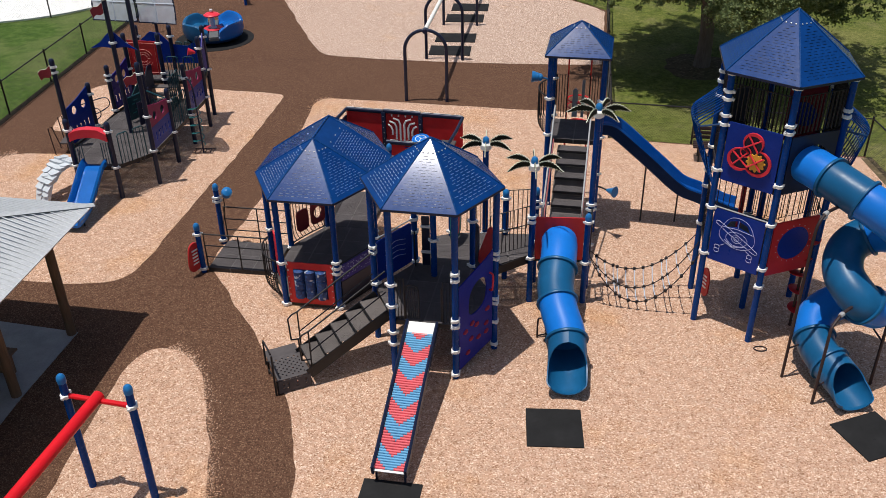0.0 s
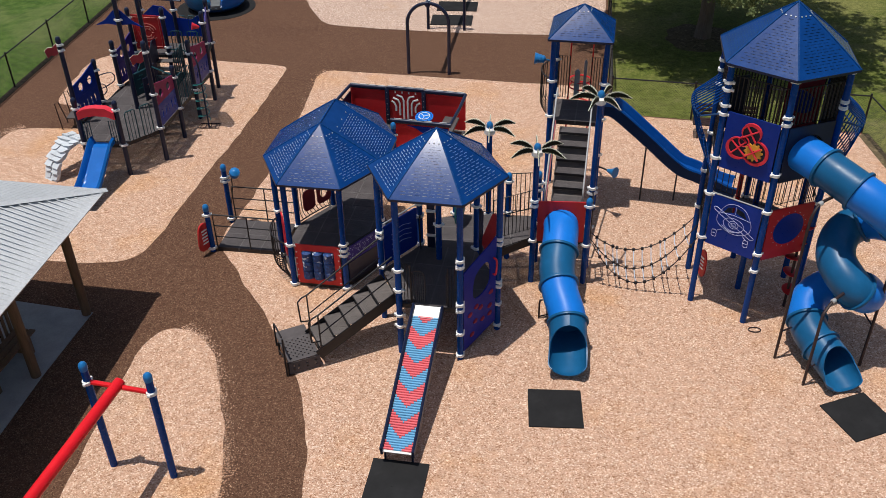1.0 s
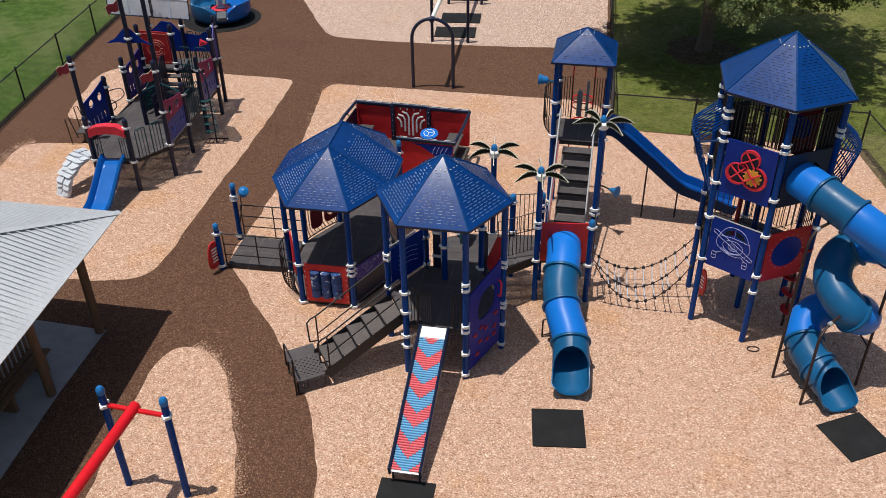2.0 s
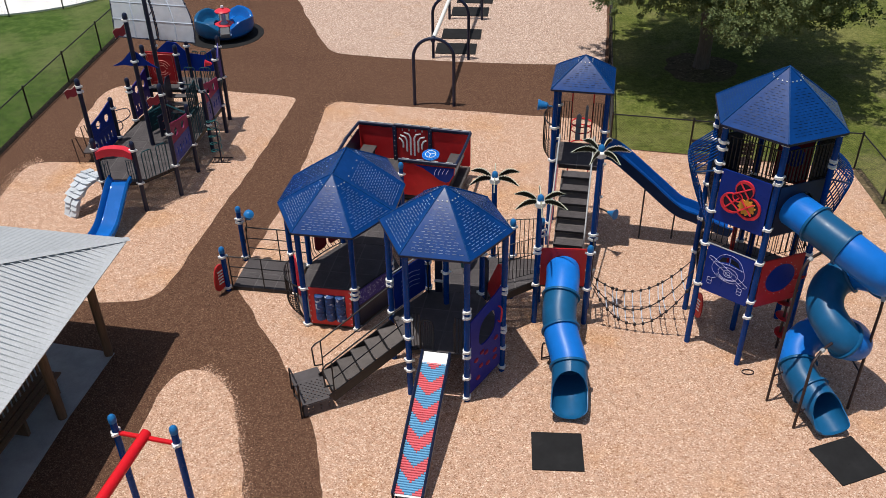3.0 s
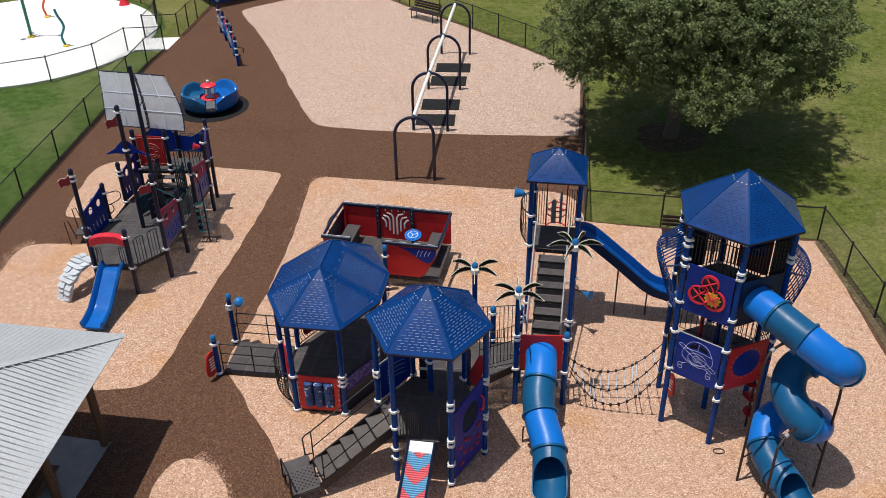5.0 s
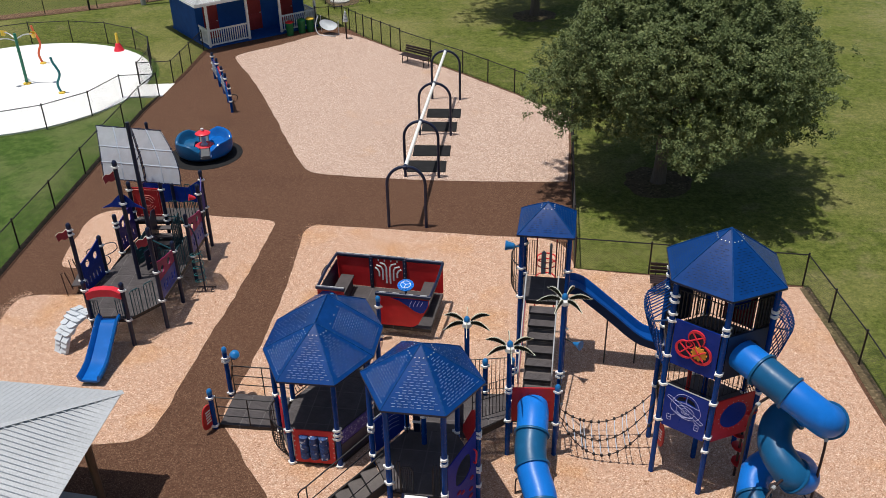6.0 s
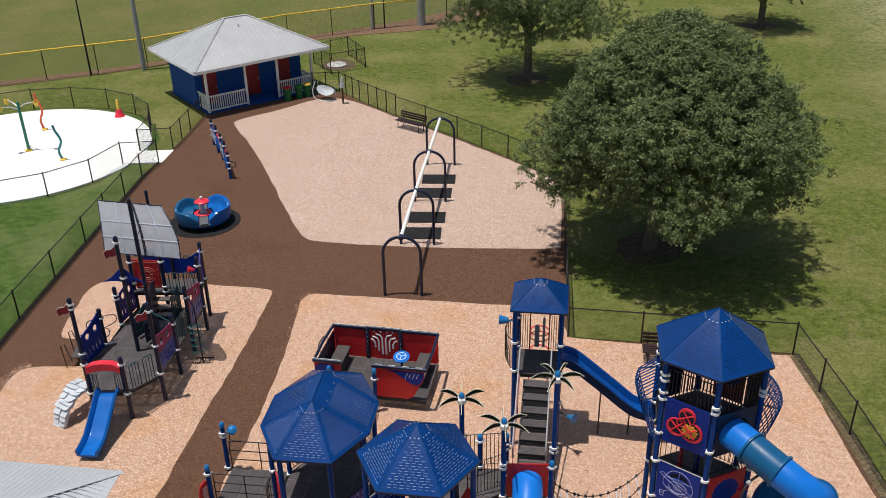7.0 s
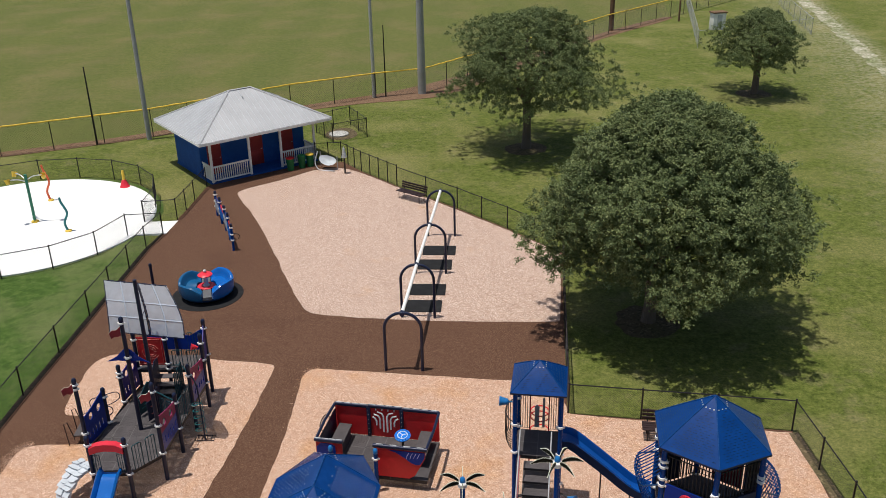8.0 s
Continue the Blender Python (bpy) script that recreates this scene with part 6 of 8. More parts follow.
sweep(bm, spline([(0.06, 0, HORN_Z), (0.16, 0.0, HORN_Z + 0.01), (0.36, 0.0, HORN_Z)], 4), 0.022, 8)
part("pipe", bm, M_BLACK, hp)
bm = B()
lathe(bm, [(0.03, 0), (0.06, 0.08), (0.09, 0.16), (0.14, 0.24), (0.12, 0.24)], 14, pose(0.32, 0.0, HORN_Z, 0, 84, 0))
part("horn", bm, M_CAP, hp)

# ---- big hex tower ----
C3 = (6.11, 16.39)
bt = thing("big_tower", "tall two-level hexagonal play tower with blue roof and panels", "play tower", *C3, 0, 22)
H3 = hexpoints(R)
ZA, ZU = 1.68, 3.48
CL3 = [(5.5, 4.78, 4.64, 3.58, 2.75, 1.76, 1.35), (5.5, 4.9, 4.78, 3.55, 2.7), (4.9, 3.5, 1.7), (4.8, 3.5, 1.7), (5.1, 4.9, 4.6, 3.5, 2.95, 2.6, 1.7), (5.5, 5.15, 5.0, 4.68, 4.5, 3.56, 2.74, 1.69)]
for i, (px, py) in enumerate(H3):
    add_post(bt, px, py, 5.55, CL3[i], turn=i * 60)
add_post(bt, 0, 0, 3.5, (1.7, 3.3))
# slots darkened by a navy liner in place of unlit depth
roof(bt, hexpoints(1.37), (0, 0), 5.56, 6.54, liner=M_NAVY)
deck(bt, [(p[0] * 0.985, p[1] * 0.985) for p in H3], ZA, 0.61)
deck(bt, [(p[0] * 0.985, p[1] * 0.985) for p in H3], ZU, 0.61, name="upper_deck")


def face(i, j):
    return panel_matrix(H3[i], H3[j])


# car panel, lower front-left
m, L = face(5, 0)
bm = B()
WINDOWS = [[(0.36, ZA + 0.72), (0.44, ZA + 0.88), (0.59, ZA + 0.93), (0.59, ZA + 0.79)], [(0.63, ZA + 0.79), (0.63, ZA + 0.93), (0.79, ZA + 0.88), (0.88, ZA + 0.72)]]
plate(bm, rect(0.09, ZA - 0.10, L - 0.09, ZA + 1.07, 0.02), 0.025, m, WINDOWS)
p = part("car_panel", bm, M_PANEL, bt, "violet-blue panel with a white engraved vehicle drawing")


def line_art(parent, loops, mm, r=0.006, mat=None):
    bm = B()
    for pts, closed in loops:
        q = [mm @ Vector((x, -0.016, z)) for x, z in pts]
        sweep(bm, q, r, 4, closed=closed)
    return part("engraving", bm, mat or M_PURPLE_LINE, parent, "pale engraved line drawing")


cz = ZA + 0.55
body = smooth_loop([(0.30, cz - 0.12), (0.24, cz + 0.02), (0.30, cz + 0.20), (0.42, cz + 0.40), (0.61, cz + 0.46), (0.82, cz + 0.40), (0.94, cz + 0.20), (1.0, cz + 0.02), (0.92, cz - 0.16), (0.62, cz - 0.26)], 2)
art = [(body, True), (oval(0.62, cz - 0.02, 0.05, 0.045, 12), True), (oval(0.62, cz - 0.02, 0.10, 0.085, 16), True), (oval(0.62, cz - 0.02, 0.22, 0.15), True),
       ([(0.30, cz + 0.17), (0.60, cz + 0.20), (0.94, cz + 0.17)], False), (smooth_loop([(0.16, cz + 0.26), (0.24, cz + 0.27), (1.08, cz - 0.16), (1.06, cz - 0.22), (0.98, cz - 0.22), (0.16, cz + 0.20)], 1), True),
       ([(0.62, cz + 0.22), (0.62, cz + 0.40)], False), ([(0.40, cz - 0.20), (0.30, cz - 0.27)], False), ([(0.84, cz - 0.20), (0.93, cz - 0.27)], False)]
for xx in (0.25, 0.93):
    art += [(rect(xx - 0.05, cz - 0.43, xx + 0.05, cz - 0.27, 0.03), True), ([(xx - 0.05, cz - 0.35), (xx + 0.05, cz - 0.35)], False)]
for k in range(3):
    art.append(([(0.46 - 0.04 * k, cz - 0.16 + 0.03 * k), (0.56, cz - 0.19 - 0.02 * k), (0.76 + 0.03 * k, cz - 0.16 + 0.02 * k)], False))
line_art(p, art, m, 0.0048)
bm = B()
sweep(bm, [m @ Vector((0.07, 0, ZA + 1.10)), m @ Vector((L - 0.07, 0, ZA + 1.10))], 0.014, 6)
part("top_bar", bm, M_STEEL, bt)
# round window panel, lower front-right
m, L = face(0, 1)
bm = B()
plate(bm, rect(0.09, ZA - 0.10, L - 0.09, ZA + 1.07, 0.02), 0.03, m, [oval(L / 2, ZA + 0.55, 0.36, 0.36, 28)])
p = part("bubble_panel", bm, M_RED, bt, "red panel with a round blue window")
bm = B()
plate(bm, oval(L / 2, ZA + 0.55, 0.365, 0.365, 28), 0.02, m)
part("window_disc", bm, M_PANEL, p, "dull blue round disc")
for k in range(18):
    a = k * math.tau / 18
    bm = B()
    lathe(bm, [(0.012, 0), (0, 0.012)], 6, m @ pose(L / 2 + 0.40 * math.cos(a), -0.016, ZA + 0.55 + 0.40 * math.sin(a), 90))
    part("bolt", bm, M_STEEL, p)
# gear panel, upper front-left
m, L = face(5, 0)
bm = B()
plate(bm, rect(0.09, ZU - 0.10, L - 0.09, ZU + 1.10, 0.02), 0.025, m)
p = part("gear_panel", bm, M_PANEL, bt, "violet-blue panel with a red clover maze and orange gear")


def blob(s):
    """A three-lobed outline round the panel's middle."""
    pts = []
    for k in range(72):
        a = k * math.tau / 72
        best = 0
        for cx, cz2, r in ((0.02, 0.24, 0.19), (-0.20, -0.13, 0.22), (0.15, -0.13, 0.25)):
            bq = cx * math.cos(a) + cz2 * math.sin(a)
            cc = cx * cx + cz2 * cz2 - r * r
            disc = bq * bq - cc
            if disc > 0:
                best = max(best, bq + math.sqrt(disc))
        pts.append((L / 2 + best * s * math.cos(a), ZU + 0.56 + best * s * math.sin(a)))
    return pts


bm = B()
plate(bm, blob(1.04), 0.05, m @ pose(0, -0.03, 0), [blob(0.90)])
q = part("clover_rim", bm, M_CORAL, p, "raised red clover rim")
# added navy plate stands for the dark view through the clover's opening
bm = B()
plate(bm, blob(0.90), 0.012, m @ pose(0, -0.022, 0))
part("clover_plate", bm, M_NAVY, p, "dark plate added in place of the see-through middle")
bm = B()
for cx, cz2, a0 in ((0.02, 0.23, 35), (-0.19, -0.12, 50), (0.12, -0.12, 40)):
    for a in (a0, a0 + 90):
        dx, dz = 0.19 * math.cos(radians(a)), 0.19 * math.sin(radians(a))
        sweep(bm, [m @ Vector((L / 2 + cx - dx, -0.075 if cx > 0.1 else -0.045, ZU + 0.56 + cz2 - dz)), m @ Vector((L / 2 + cx + dx, -0.075 if cx > 0.1 else -0.045, ZU + 0.56 + cz2 + dz))], 0.017, 6)
sweep(bm, [m @ Vector((L / 2 - 0.10 + 0.10 * math.cos(a), -0.045, ZU + 0.60 + 0.10 * math.sin(a))) for a in (k * math.tau / 16 for k in range(16))], 0.014, 5, closed=True)
part("clover_spokes", bm, M_CORAL, p, "red spokes")
gear = []
for k in range(48):
    a = k * math.tau / 48
    rr = 0.185 if k % 4 in (0, 1) else 0.15
    gear.append((L / 2 + 0.12 + rr * math.cos(a), ZU + 0.44 + rr * math.sin(a)))
bm = B()
plate(bm, gear, 0.03, m @ pose(0, -0.045, 0), [oval(L / 2 + 0.12, ZU + 0.44, 0.04, 0.04, 12)])
part("gear", bm, M_GEAR, p, "orange toothed gear")
# upper barred walls
for i, j in ((4, 5), (3, 4), (2, 3), (1, 2)):
    a, b = H3[i], H3[j]
    railing(bt, (a[0] * 0.97, a[1] * 0.97), (b[0] * 0.97, b[1] * 0.97), ZU + 0.08, 5.3, 14, bar=0.015)
a, b = H3[5], H3[0]
railing(bt, (a[0] * 0.97, a[1] * 0.97), (b[0] * 0.97, b[1] * 0.97), ZU + 1.14, 5.3, 13, bar=0.015)
a, b = H3[0], H3[1]
railing(bt, (a[0] * 0.97, a[1] * 0.97), (b[0] * 0.97, b[1] * 0.97), ZU + 1.10, 5.3, 13, bar=0.015)
# dark red slide hood panel, upper front-right, with its round opening
m, L = face(0, 1)
bm = B()
plate(bm, rect(0.09, ZU - 0.10, L - 0.09, ZU + 1.05, 0.02), 0.03, m, [oval(L / 2, ZU + 0.47, 0.37, 0.37, 24)])
part("slide_panel", bm, M_NAVY, bt, "dark slide hood panel")
m, L = face(2, 3)
bm = B()
plate(bm, rect(0.10, ZU + 0.1, 0.80, 5.05, 0.04), 0.025, m @ pose(0, 0.06, 0))
pn = part("inner_panel", bm, M_WINE, bt, "dark red inner panel")
bm = B()
lathe(bm, [(0.25, 0), (0.25, 0.02), (0.21, 0.03), (0.0, 0.03)], 20, m @ pose(0.45, 0.06, ZU + 0.75, -90))
part("disc", bm, M_PANEL, pn, "blue round disc")
m, L = face(3, 4)
bm = B()
plate(bm, rect(0.55, ZU + 0.1, L - 0.1, 4.7, 0.04), 0.025, m @ pose(0, 0.06, 0))
part("inner_panel", bm, M_NAVY, bt, "dark inner panel")
# lower barred walls
for i, j in ((4, 5), (1, 2), (2, 3)):
    a, b = H3[i], H3[j]
    railing(bt, (a[0] * 0.97, a[1] * 0.97), (b[0] * 0.97, b[1] * 0.97), ZA + 0.08, ZA + 1.08, 8)
for i, j in ((0, 1), (5, 0)):
    a, b = H3[i], H3[j]
    railing(bt, (a[0] * 0.9, a[1] * 0.9), (b[0] * 0.9, b[1] * 0.9), ZA + 1.12, ZU - 0.15, 8)
# red climbing pole inside
bm = B()
sweep(bm, [(-0.2, 0.35, ZA), (-0.2, 0.35, 3.4)], 0.05, 10)
part("slide_pole", bm, M_RED, bt, "red inner pole")
# basket bays of blue bars, bulging out on both sides


def basket(i, j):
    """A belly of curved bars hung outside one face, rounded at its ends and foot."""
    a, b = Vector((*H3[i], 0)), Vector((*H3[j], 0))
    d = (b - a).normalized()
    out = Vector((d.y, -d.x, 0))
    if out.dot((a + b) / 2) < 0:
        out = -out
    prof = [(0.0, 3.12), (0.15, 3.36), (0.33, 3.74), (0.46, 4.10), (0.55, 4.40), (0.53, 4.46), (0.30, 4.62), (0.0, 4.84)]

    def at(t, o, z):
        return a.lerp(b, t) + out * o * math.sin(math.pi * (0.10 + 0.80 * t)) ** 0.22 + Vector((0, 0, z))
    bm = B()
    sweep(bm, [a + Vector((0, 0, 4.50))] + [at(k / 14, 0.54, 4.42) for k in range(15)] + [b + Vector((0, 0, 4.50))], 0.020, 6)
    f = part("basket_bay", bm, M_NAVYBLUE, bt, "bulging basket bay of dark blue bars")
    for k in range(11):
        t = 0.03 + 0.94 * k / 10
        bm = B()
        sweep(bm, spline([at(t, o, z) for o, z in prof], 4), 0.013, 6)
        part("bar", bm, M_POST, f)
    for o, z in ((0.07, 3.25), (0.17, 3.42), (0.26, 3.58), (0.33, 3.74), (0.40, 3.92), (0.46, 4.10), (0.50, 4.26)):
        bm = B()
        sweep(bm, [at(k / 12, o, z) for k in range(13)], 0.014, 6)
        part("cross_bar", bm, M_POST, f)


basket(4, 5)
basket(1, 2)
sv = pose(*C3, 0, 0, 0, 22).inverted() @ Vector((5.33, 16.71, 0))
SIGN = pose(sv.x, sv.y, -0.05, 0, 0, -92)
# small red sign at the leg and an anchor ring on the ground
m, L = face(4, 5)
bm = B()
plate(bm, smooth_loop([(-0.1, 0.15), (0.12, 0.15), (0.16, 0.5), (0.1, 0.85), (-0.1, 0.85), (-0.14, 0.45)], 2), 0.03, SIGN)
p = part("sign_panel", bm, M_RED, bt, "small red sign with plain white bars")
bm = B()
for k in range(4):
    box(bm, 0, -0.022, 0.38 + 0.09 * k, 0.14, 0.012, 0.035, m=SIGN)
part("pictogram", bm, M_WHITE, p)
bm = B()
sweep(bm, [(6.12 + 0.13 * math.cos(a), 14.9 + 0.08 * math.sin(a), 0.025) for a in (k * math.tau / 14 for k in range(14))], 0.011, 6, closed=True)
solid("ground_ring", bm, M_BROWNBLACK, "small bronze ring lying at the foot of a tower post", "ring")

SPIRAL = [(6.38, 15.50, 3.95), (6.62, 15.10, 3.92), (6.95, 14.62, 3.82), (7.42, 14.12, 3.62), (7.82, 13.95, 3.35), (8.08, 14.38, 3.02), (7.8, 14.98, 2.70), (7.38, 14.95, 2.42), (7.17, 14.45, 2.16), (7.38, 13.95, 1.88), (7.72, 14.05, 1.62), (7.86, 14.6, 1.36), (7.5, 15.05, 1.10),
          (7.02, 14.82, 0.85), (6.93, 14.25, 0.62), (7.12, 13.68, 0.47), (7.27, 13.25, 0.38), (7.33, 12.95, 0.30)]
ss = tube_slide("spiral_tube_slide", "spiralling blue tube slide with darker sections on bronze legs", SPIRAL, 0.36, [0.088, 0.148, 0.27, 0.37, 0.55, 0.68, 0.81, 0.865], [M_SLIDE, M_SLIDE2, M_SLIDE, M_SLIDE, M_SLIDE2, M_SLIDE, M_SLIDE, M_SLIDE2], 0.865, 7.3, 14.4)
LEGS = [([(6.31, 14.03, -0.1), (6.31, 14.03, 3.05), (6.36, 14.10, 3.35), (6.52, 14.25, 3.52), (6.80, 14.45, 3.55)], (6.31, 14.03, 0.70), (6.66, 14.3, 0.62)),
        ([(6.65, 13.25, -0.1), (6.65, 13.25, 1.55), (6.70, 13.33, 1.72), (6.90, 13.52, 1.86), (7.15, 13.72, 1.90)], (6.65, 13.25, 0.42), (6.86, 13.42, 0.40)),
        ([(7.93, 13.85, -0.1), (7.93, 13.85, 2.6), (7.94, 13.9, 2.85), (7.97, 14.0, 3.0)], (7.93, 13.85, 1.02), (7.80, 14.15, 1.18))]
for pole, c0, c1 in LEGS:
    at = [Vector((x - 7.3, y - 14.4, z)) for x, y, z in pole]
    bm = B()
    sweep(bm, [at[0], at[1]] + spline(at[1:], 4)[1:], 0.03, 8)
    leg = part("leg", bm, M_BROWNBLACK, ss, "dark bronze support leg")
    bm = B()
    sweep(bm, [(c0[0] - 7.3, c0[1] - 14.4, c0[2]), (c1[0] - 7.3, c1[1] - 14.4, c1[2])], 0.018, 6)
    part("bracket", bm, M_BROWNBLACK, leg)
    bm = B()
    lathe(bm, [(0.034, -0.05), (0.045, -0.04), (0.045, 0.04), (0.034, 0.05)], 8, Matrix.Translation(at[-2]) @ (at[-1] - at[-2]).to_track_quat("Z", "Y").to_matrix().to_4x4())
    part("clamp", bm, M_STEEL, leg, "bright clamp")

# ---- net bridge ----
nb = thing("rope_net_bridge", "sagging rope net bridge between two towers", "net bridge", 2.8, 16.9, 0)


def sag(a, b, t, dip):
    p = a.lerp(b, t)
    p.z -= dip * 4 * t * (1 - t)
    return p


NL = []
for a, b, dip in (((0.0, 0.25, 0.99), (2.30, 0.25, 1.39), 0.69), ((0.0, -0.1, 1.0), (2.25, -0.25, 1.5), 0.98), ((0.0, -0.45, 1.1), (2.2, -0.9, 1.78), 1.2)):
    pts = [sag(Vector(a), Vector(b), k / 24, dip) for k in range(25)]
    NL.append(pts)
    bm = B()
    sweep(bm, pts, 0.011, 6)
    part("rope", bm, M_ROPE, nb, "dark rope")
me = shared("rope_knot", lambda q: lathe(q, [(0.012, -0.045), (0.034, -0.03), (0.034, 0.03), (0.012, 0.045)], 8), M_ROPE)
for k in range(1, 13):
    i = min(23, round(k * 24 / 13))
    bm = B()
    sweep(bm, spline([NL[0][i], (NL[0][i] + NL[1][i]) / 2 + Vector((0, 0.01, -0.05)), NL[1][i], (NL[1][i] + NL[2][i]) / 2 + Vector((0, 0, -0.04)), NL[2][i]], 3), 0.010, 6)
    part("cross_rope", bm, M_ROPEL, nb, "pale blue-grey rope")
    for r in NL:
        part("knot", me, M_ROPE, nb, "dark rope clamp", r[i])
# red twist climber behind the spiral slide
tc = thing("twist_climber", "curling climber of red discs on a dark pole", "climber", 6.95, 15.75, 0)
bm = B()
sweep(bm, [(0, 0, -0.1), (0, 0, 2.4)], 0.03, 8)
part("pole", bm, M_BROWNBLACK, tc)
for k in range(5):
    bm = B()
    lathe(bm, [(0.03, -0.03), (0.17, -0.015), (0.19, 0.01), (0.14, 0.03), (0.03, 0.035)], 16, pose(0.06 * math.cos(k * 1.3), 0.06 * math.sin(k * 1.3), 0.45 + 0.42 * k, 12, 0, k * 75))
    part("foot_disc", bm, M_RED, tc, "red moulded foot disc")

# ---- play ship ----
SO = (-9.75, 23.5)
sp = thing("play_ship", "ship-shaped play structure with dark posts, violet panels and a grey sail", "play ship", *SO, 0)


def S(x, y):
    return x - SO[0], y - SO[1]


ZS, ZT = 0.95, 1.52
S1, S2, S3, S4, S5, S6 = S(-10.35, 21.2), S(-9.3, 21.25), S(-8.55, 22.13), S(-8.42, 23.5), S(-8.3, 24.78), S(-8.18, 26.1)
S7, S8, S9, S10 = S(-10.98, 22.5), S(-10.75, 23.75), S(-10.66, 25.0), S(-10.45, 26.15)
S11, S12, S13, S14 = S(-9.40, 26.15), S(-10.4, 27.1), S(-9.35, 27.1), S(-8.3, 27.05)
MASTP, TALL = S(-9.24, 24.05), S(-9.63, 23.45)
for p, h, cl in ((S1, 2.25, (2.0, 1.0)), (S2, 2.15, (1.95, 0.92)), (S3, 3.45, (3.2, 2.0, 1.0)), (S4, 2.2, (1.9, 0.95)), (S5, 2.45, (2.1, 0.95)), (S6, 2.85, (2.55, 1.9, 1.0)), (S7, 3.42, (3.25, 3.1, 1.5)), (S8, 2.28, (2.0, 1.05)),
                 (S9, 2.35, (2.1, 1.95, 1.0)), (S10, 2.95, (2.7, 1.9, 1.6)), (S11, 2.95, (2.7, 1.75, 1.55)), (S12, 2.9, (2.6,)), (S13, 2.9, (2.6,)), (S14, 2.9, (2.6, 1.55)), (TALL, 4.95, (4.8, 3.6))):
    add_post(sp, *p, h, cl, True, mat=M_NAVY, capmat=M_NAVY)
bm = B()
sweep(bm, [(*MASTP, -0.2), (*MASTP, 5.95)], [0.075, 0.06], 12)
part("mast", bm, M_NAVY, sp, "dark mast")
HULL = [S1, S2, S3, S4, S5, (S6[0], S6[1] - 0.05), (S10[0], S10[1] - 0.05), S9, S8, (S7[0] + 0.0, S7[1])]
deck(sp, HULL, ZS, 0.6)
deck(sp, [(S10[0], S10[1]), (S6[0], S6[1]), S14, S12], ZT, 0.6, name="rear_deck")


def cut_panel(a, b, pts, mat, label, holes=(), name="ship_panel"):
    m, L = panel_matrix(a, b)
    bm = B()
    plate(bm, [(x * L, z) for x, z in pts], 0.025, m, [[(x * L, z) for x, z in h] for h in holes])
    return part(name, bm, mat, sp, label), m, L


def porthole(u, z, rx, rz):
    return oval(u, z, rx, rz, 14)


def slit(u, z):
    return [(u, z), (u + 0.045, z), (u + 0.055, z + 0.22), (u + 0.01, z + 0.22)]


for a, b, up in ((S3, S4, 0), (S5, S6, 0), (S8, S7, 1), (S10, S9, 1)):
    zb = ZS + 0.04
    p, m, L = cut_panel(a, b, [(0.07, zb), (0.93, zb), (0.93, zb + 0.62), (0.07, zb + 0.62)], M_PANEL if not up or a is S8 else M_PURPLE, "violet-blue ship panel with slits", [slit(0.2 + 0.15 * k, zb + 0.2) for k in range(5)])
    top = [(0.07, zb + 0.625), (0.93, zb + 0.625), (0.93, zb + 1.02), (0.5, zb + 1.12), (0.07, zb + 1.28)]
    cut_panel(a, b, top, M_ROSE if not up else (M_PANEL if a is S8 else M_PURPLE), "magenta red upper panel with portholes" if not up else "violet upper panel with portholes", [porthole(0.3, zb + 0.88, 0.085, 0.12), porthole(0.66, zb + 0.86, 0.085, 0.12)])
# bow barriers
m, L = panel_matrix(S1, S2)
bm = B()
arch = [(0.04, 1.72), (0.25, 1.80), (0.5, 1.83), (0.8, 1.80), (L - 0.04, 1.70), (L - 0.04, 1.90), (0.8, 2.03), (0.5, 2.06), (0.25, 2.03), (0.04, 1.94)]
plate(bm, arch, 0.22, m)
part("bow_arch", bm, M_CORAL, sp, "coral red moulded arch over the slide")
railing(sp, (S1[0] + 0.08, S1[1] + 0.0), (S1[0] + 0.27, S1[1] + 0.01), ZS + 0.05, ZS + 0.68, 2, mat=M_DARKTEAL)
railing(sp, (S2[0] - 0.27, S2[1] - 0.01), (S2[0] - 0.08, S2[1] - 0.0), ZS + 0.05, ZS + 0.68, 2, mat=M_DARKTEAL)


def loop_bars(a, b, z0, z1, n):
    """Pairs of bent teal bars that fill a bay."""
    a, b = Vector((*a, 0)), Vector((*b, 0))
    for k in range(n):
        p, q = a.lerp(b, (k + 0.15) / n), a.lerp(b, (k + 0.8) / n)
        bm = B()
        sweep(bm, [p + Vector((0, 0, z0)), p + Vector((0, 0, z1 - 0.03)), p.lerp(q, 0.15) + Vector((0, 0, z1)), p.lerp(q, 0.85) + Vector((0, 0, z1)), q + Vector((0, 0, z1 - 0.03)), q + Vector((0, 0, z0))], 0.016, 6)
        for g in (0.33, 0.67):
            sweep(bm, [p.lerp(q, g) + Vector((0, 0, z0)), p.lerp(q, g) + Vector((0, 0, z1))], 0.010, 5)
        part("loop_bar", bm, M_DARKTEAL, sp, "dark teal barred loop")


loop_bars((S2[0] + 0.1, S2[1] + 0.08), (S3[0] - 0.08, S3[1] - 0.05), ZS, ZS + 0.85, 2)
loop_bars((S4[0] + 0.01, S4[1] + 0.1), (S5[0], S5[1] - 0.1), ZS, ZS + 0.9, 2)
loop_bars((S11[0] + 0.1, S11[1]), (S6[0] - 0.1, S6[1]), ZT, ZT + 0.75, 2)
loop_bars((S6[0], S6[1] + 0.1), (S14[0], S14[1] - 0.1), ZT, ZT + 0.9, 3)
loop_bars((S13[0] + 0.1, S13[1]), (S14[0] - 0.1, S14[1]), ZT, ZT + 0.9, 3)
